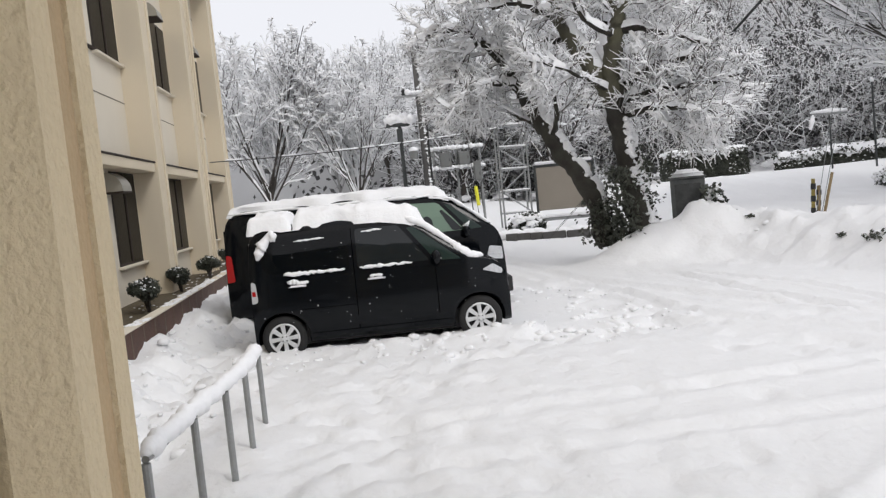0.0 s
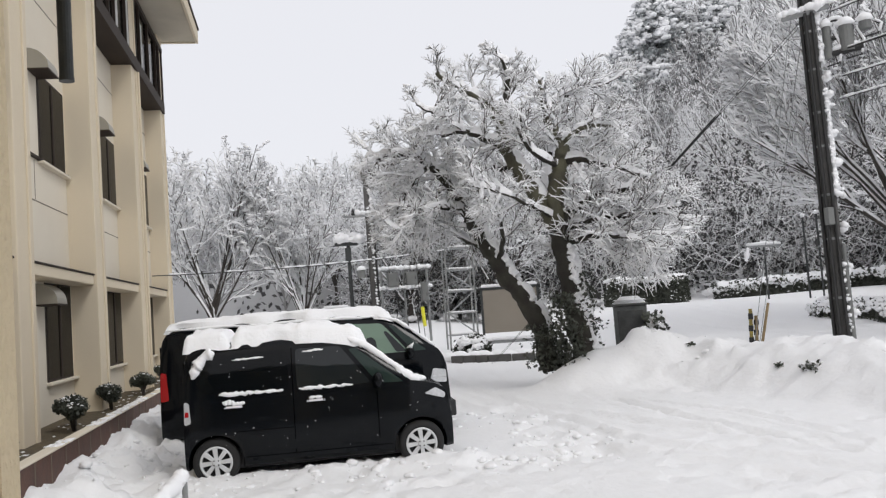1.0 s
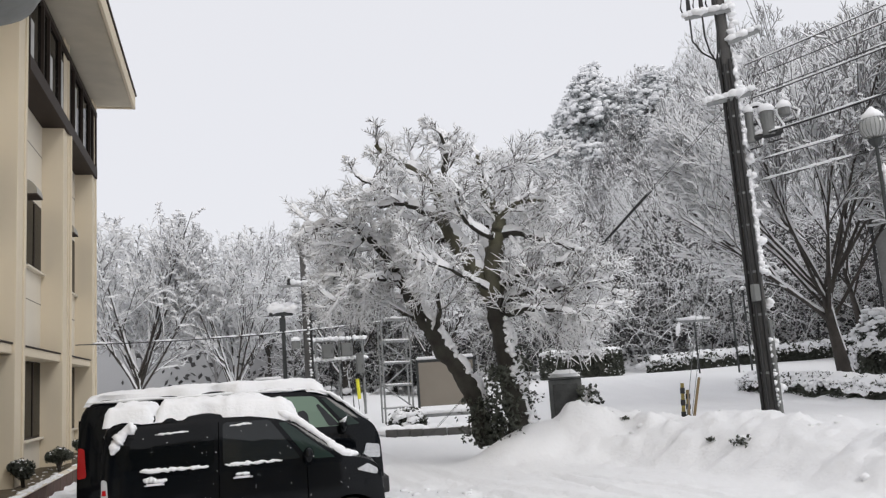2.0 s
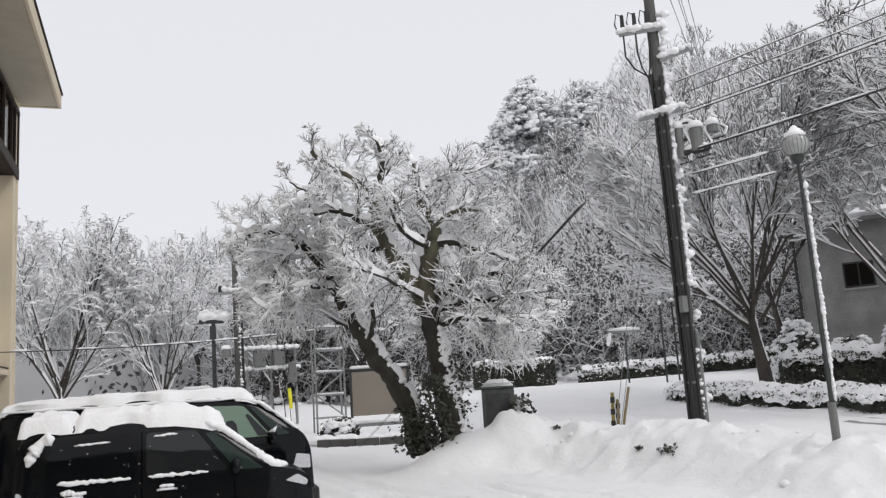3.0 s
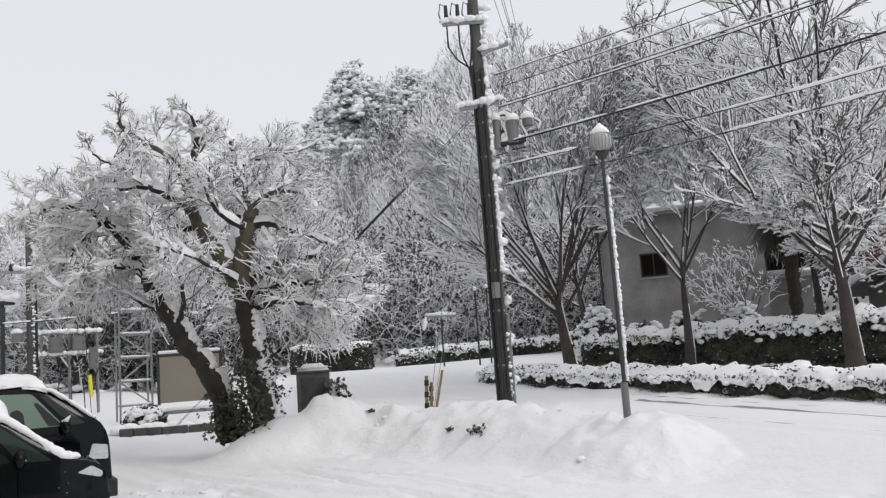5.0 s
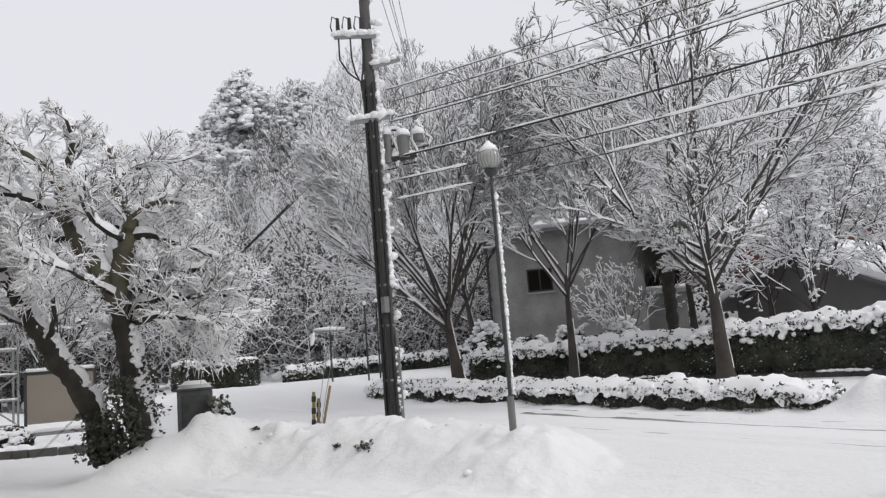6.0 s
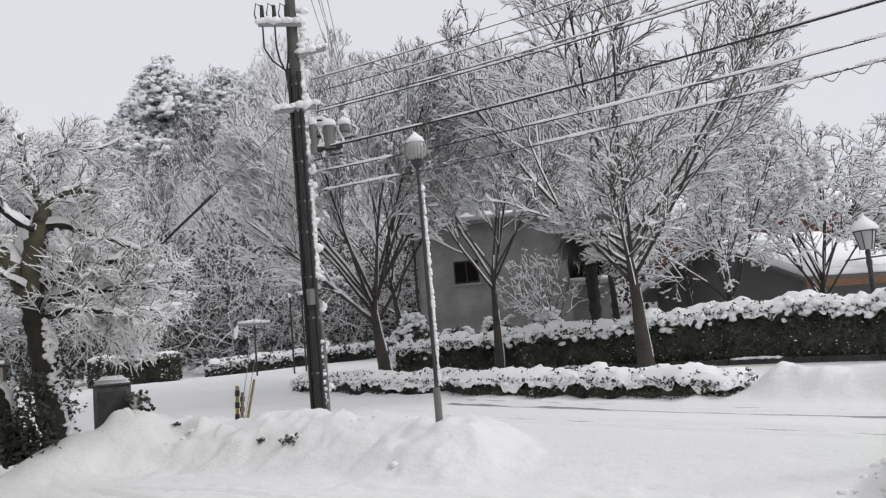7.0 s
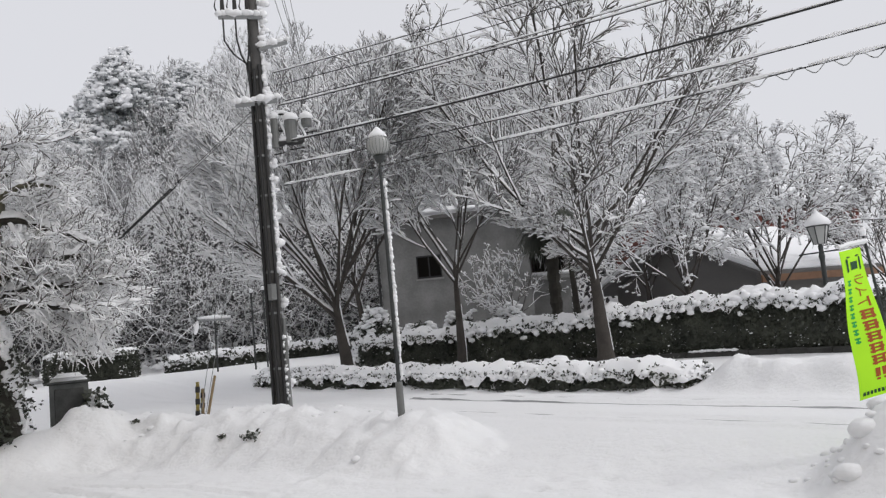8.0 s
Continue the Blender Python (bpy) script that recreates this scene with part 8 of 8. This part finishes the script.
def conifer(seed, x, y, height):
    """A conifer of drooping boughs in tiers, each a spray of needles under a slab of snow."""
    rng = np.random.default_rng(seed)
    t = thing("conifer", "dark conifer on the ridge laden with snow", "conifer", Matrix.Translation((x, y, gz(x, y))), "ridge conifers")
    N, S = [], []
    for k in range(210):
        f = ((k + rng.random()) / 210) ** 0.85
        z = height * (0.22 + 0.76 * f)
        R = height * 0.54 * (1 - f) ** 0.78 * (0.45 + 0.65 * rng.random()) + 0.3
        a = k * 2.4 + rng.normal(0, 0.3)
        for s in (0.35, 0.6, 0.82, 1.0):
            for j in range(1 if s < 0.5 else 2):
                aa = a + rng.normal(0, 0.16)
                q = np.array([math.cos(aa) * R * s, math.sin(aa) * R * s, z + 0.15 * R * s - 0.34 * R * s * s + rng.normal(0, 0.3)])
                N.append(q)
                if vnoise(np.array([aa * 1.6]), np.array([z * 1.1]), seed)[0] + 0.3 * rng.random() > 0.62:
                    S.append(q + np.array([0, 0, 0.16]))
                    S.extend(q + np.array([rng.normal(0, 0.35), rng.normal(0, 0.35), rng.normal(0.02, 0.12)]) for _ in range(3))
    N = np.array(N)
    part("trunk", tube([(0, 0, -0.3), (0, 0, height)], [height * 0.018, 0.03], 6), BARK_GREY, t)
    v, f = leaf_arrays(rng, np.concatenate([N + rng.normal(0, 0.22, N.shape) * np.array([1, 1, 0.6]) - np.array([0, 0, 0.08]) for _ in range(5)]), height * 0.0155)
    # pale needle colour stands in for haze on the ridge
    part("foliage", raw_mesh("foliage", v, [f]), NEEDLE_HAZED, t, "needles paled to blue-grey for haze")
    v, f = clump_arrays(rng, np.array(S), height * 0.019, 0.6)
    part("branch_snow", raw_mesh("branch_snow", v, [f]), SNOW_TREE, t, "slabs of snow on the boughs")


def hill_uv(u, v):
    """A place on the hill: u up the slope from its foot, v along it."""
    u += 3
    return 15.7 + 0.517 * u + 0.856 * v, 35.1 + 0.856 * u - 0.517 * v


def hill_woods():
    rng = np.random.default_rng(2024)
    bases = [base_tree(600 + k, 8.2 + 0.7 * k) for k in range(5)]
    spots = []
    for u in (5, 10, 15, 20.5, 26, 32, 38.5, 46, 55):
        for v in np.arange(-38, 56, 4.3):
            uu, vv = u + rng.normal(0, 1.2), v + rng.normal(0, 1.2)
            if not (uu < 9 and -5 < vv < 21):
                spots.append(hill_uv(uu, vv))
    # the conifers on the ridge stand clear of the woods below them
    clear = lambda x, y: 0.42 < x / y < 0.66 and y > 52
    spots = [(x, y) for x, y in spots if y > 0.40 * x - 2 and x > -0.17 * y]
    below = [q for q in spots if clear(*q)]
    spots = [q for q in spots if not clear(*q)]
    # the lower trees are sheltered and carry less snow
    foot = lambda x, y: (x - 15.7) * 0.517 + (y - 35.1) * 0.856 - 3
    sheltered = [base_tree(620 + k, 8.0 + k, kids=(7, 5, 4, 4), wide=0.008, high=0.021) for k in range(3)]
    low = [foot(x, y) <= 19 and (x - 15.7) * 0.856 - (y - 35.1) * 0.517 < 12 for x, y in spots]
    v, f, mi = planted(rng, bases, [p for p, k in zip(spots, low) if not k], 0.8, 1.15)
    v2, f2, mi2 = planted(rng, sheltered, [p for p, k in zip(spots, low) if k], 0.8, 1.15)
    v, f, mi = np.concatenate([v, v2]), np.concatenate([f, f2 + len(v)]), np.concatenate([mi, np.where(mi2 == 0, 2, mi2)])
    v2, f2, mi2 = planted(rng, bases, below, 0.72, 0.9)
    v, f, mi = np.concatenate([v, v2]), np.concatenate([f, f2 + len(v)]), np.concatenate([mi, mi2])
    # twig colour is paled for haze, except on the lower trees
    joined("hill_woods", "bare deciduous woods on the hillside, white with snow", "woods", v, f, mi, [TWIG_HAZED, SNOW_TREE, BARK_GREY])
    tb = [base_thicket_tris(700 + k) for k in range(4)]
    spots = []
    for u in np.arange(2.4, 13, 2.2):
        for v in np.arange(-14, 24, 3.2):
            spots.append(hill_uv(u + rng.normal(0, 0.5), v + rng.normal(0, 0.6)))
    v, f, mi = planted(rng, tb, spots, 1.0, 1.6)
    # dark leaves added under the trees, higher up, to dim the bright gaps
    gap_fill = []
    for k in range(3):
        c = np.stack([rng.normal(0, 1.5, 90), rng.normal(0, 1.5, 90), 3.0 * rng.random(90) ** 1.3], -1)
        sv, sf = leaf_arrays(rng, c, 0.19)
        gap_fill.append((sv, as_tris(sf), np.full(2 * len(sf), 2)))
    spots = [hill_uv(u + rng.normal(0, 1.0), w + rng.normal(0, 1.0)) for u in np.arange(4.5, 58, 3.6) for w in np.arange(-34, 56, 3.4)]
    sv, sf, sm = planted(rng, gap_fill, [(x, y) for x, y in spots if y > 0.40 * x - 2 and x > -0.1 * y], 0.8, 1.3)
    v, f, mi = np.concatenate([v, sv]), np.concatenate([f, sf + len(v)]), np.concatenate([mi, sm])
    joined("hill_thicket", "dark tangled undergrowth at the hill's foot, dusted with snow, and dark leaves added to dim the gaps above", "undergrowth", v, f, mi, [BARK_GREY, SNOW_TREE, LEAF_DULL])
    # low far woods closing the view beyond the yard
    spots = [(x + rng.normal(0, 1.5), y + rng.normal(0, 1.5)) for x in np.arange(-12, 24, 4.0) for y in (47.5, 78)]
    v, f, mi = planted(rng, bases, spots, 0.75, 1.0)
    # these twigs too have haze put into their colour
    joined("far_woods", "snowy bare trees beyond the yard", "woods", v, f, mi, [TWIG_HAZED, SNOW_TREE])


hill_woods()


def ridge_conifers():
    for i, (x, y, h) in enumerate(((35.1, 66.9, 29.4), (33.2, 67.6, 26.4), (40.0, 64.2, 28.2))):
        conifer(800 + i, x, y, h - gz(x, y))


ridge_conifers()
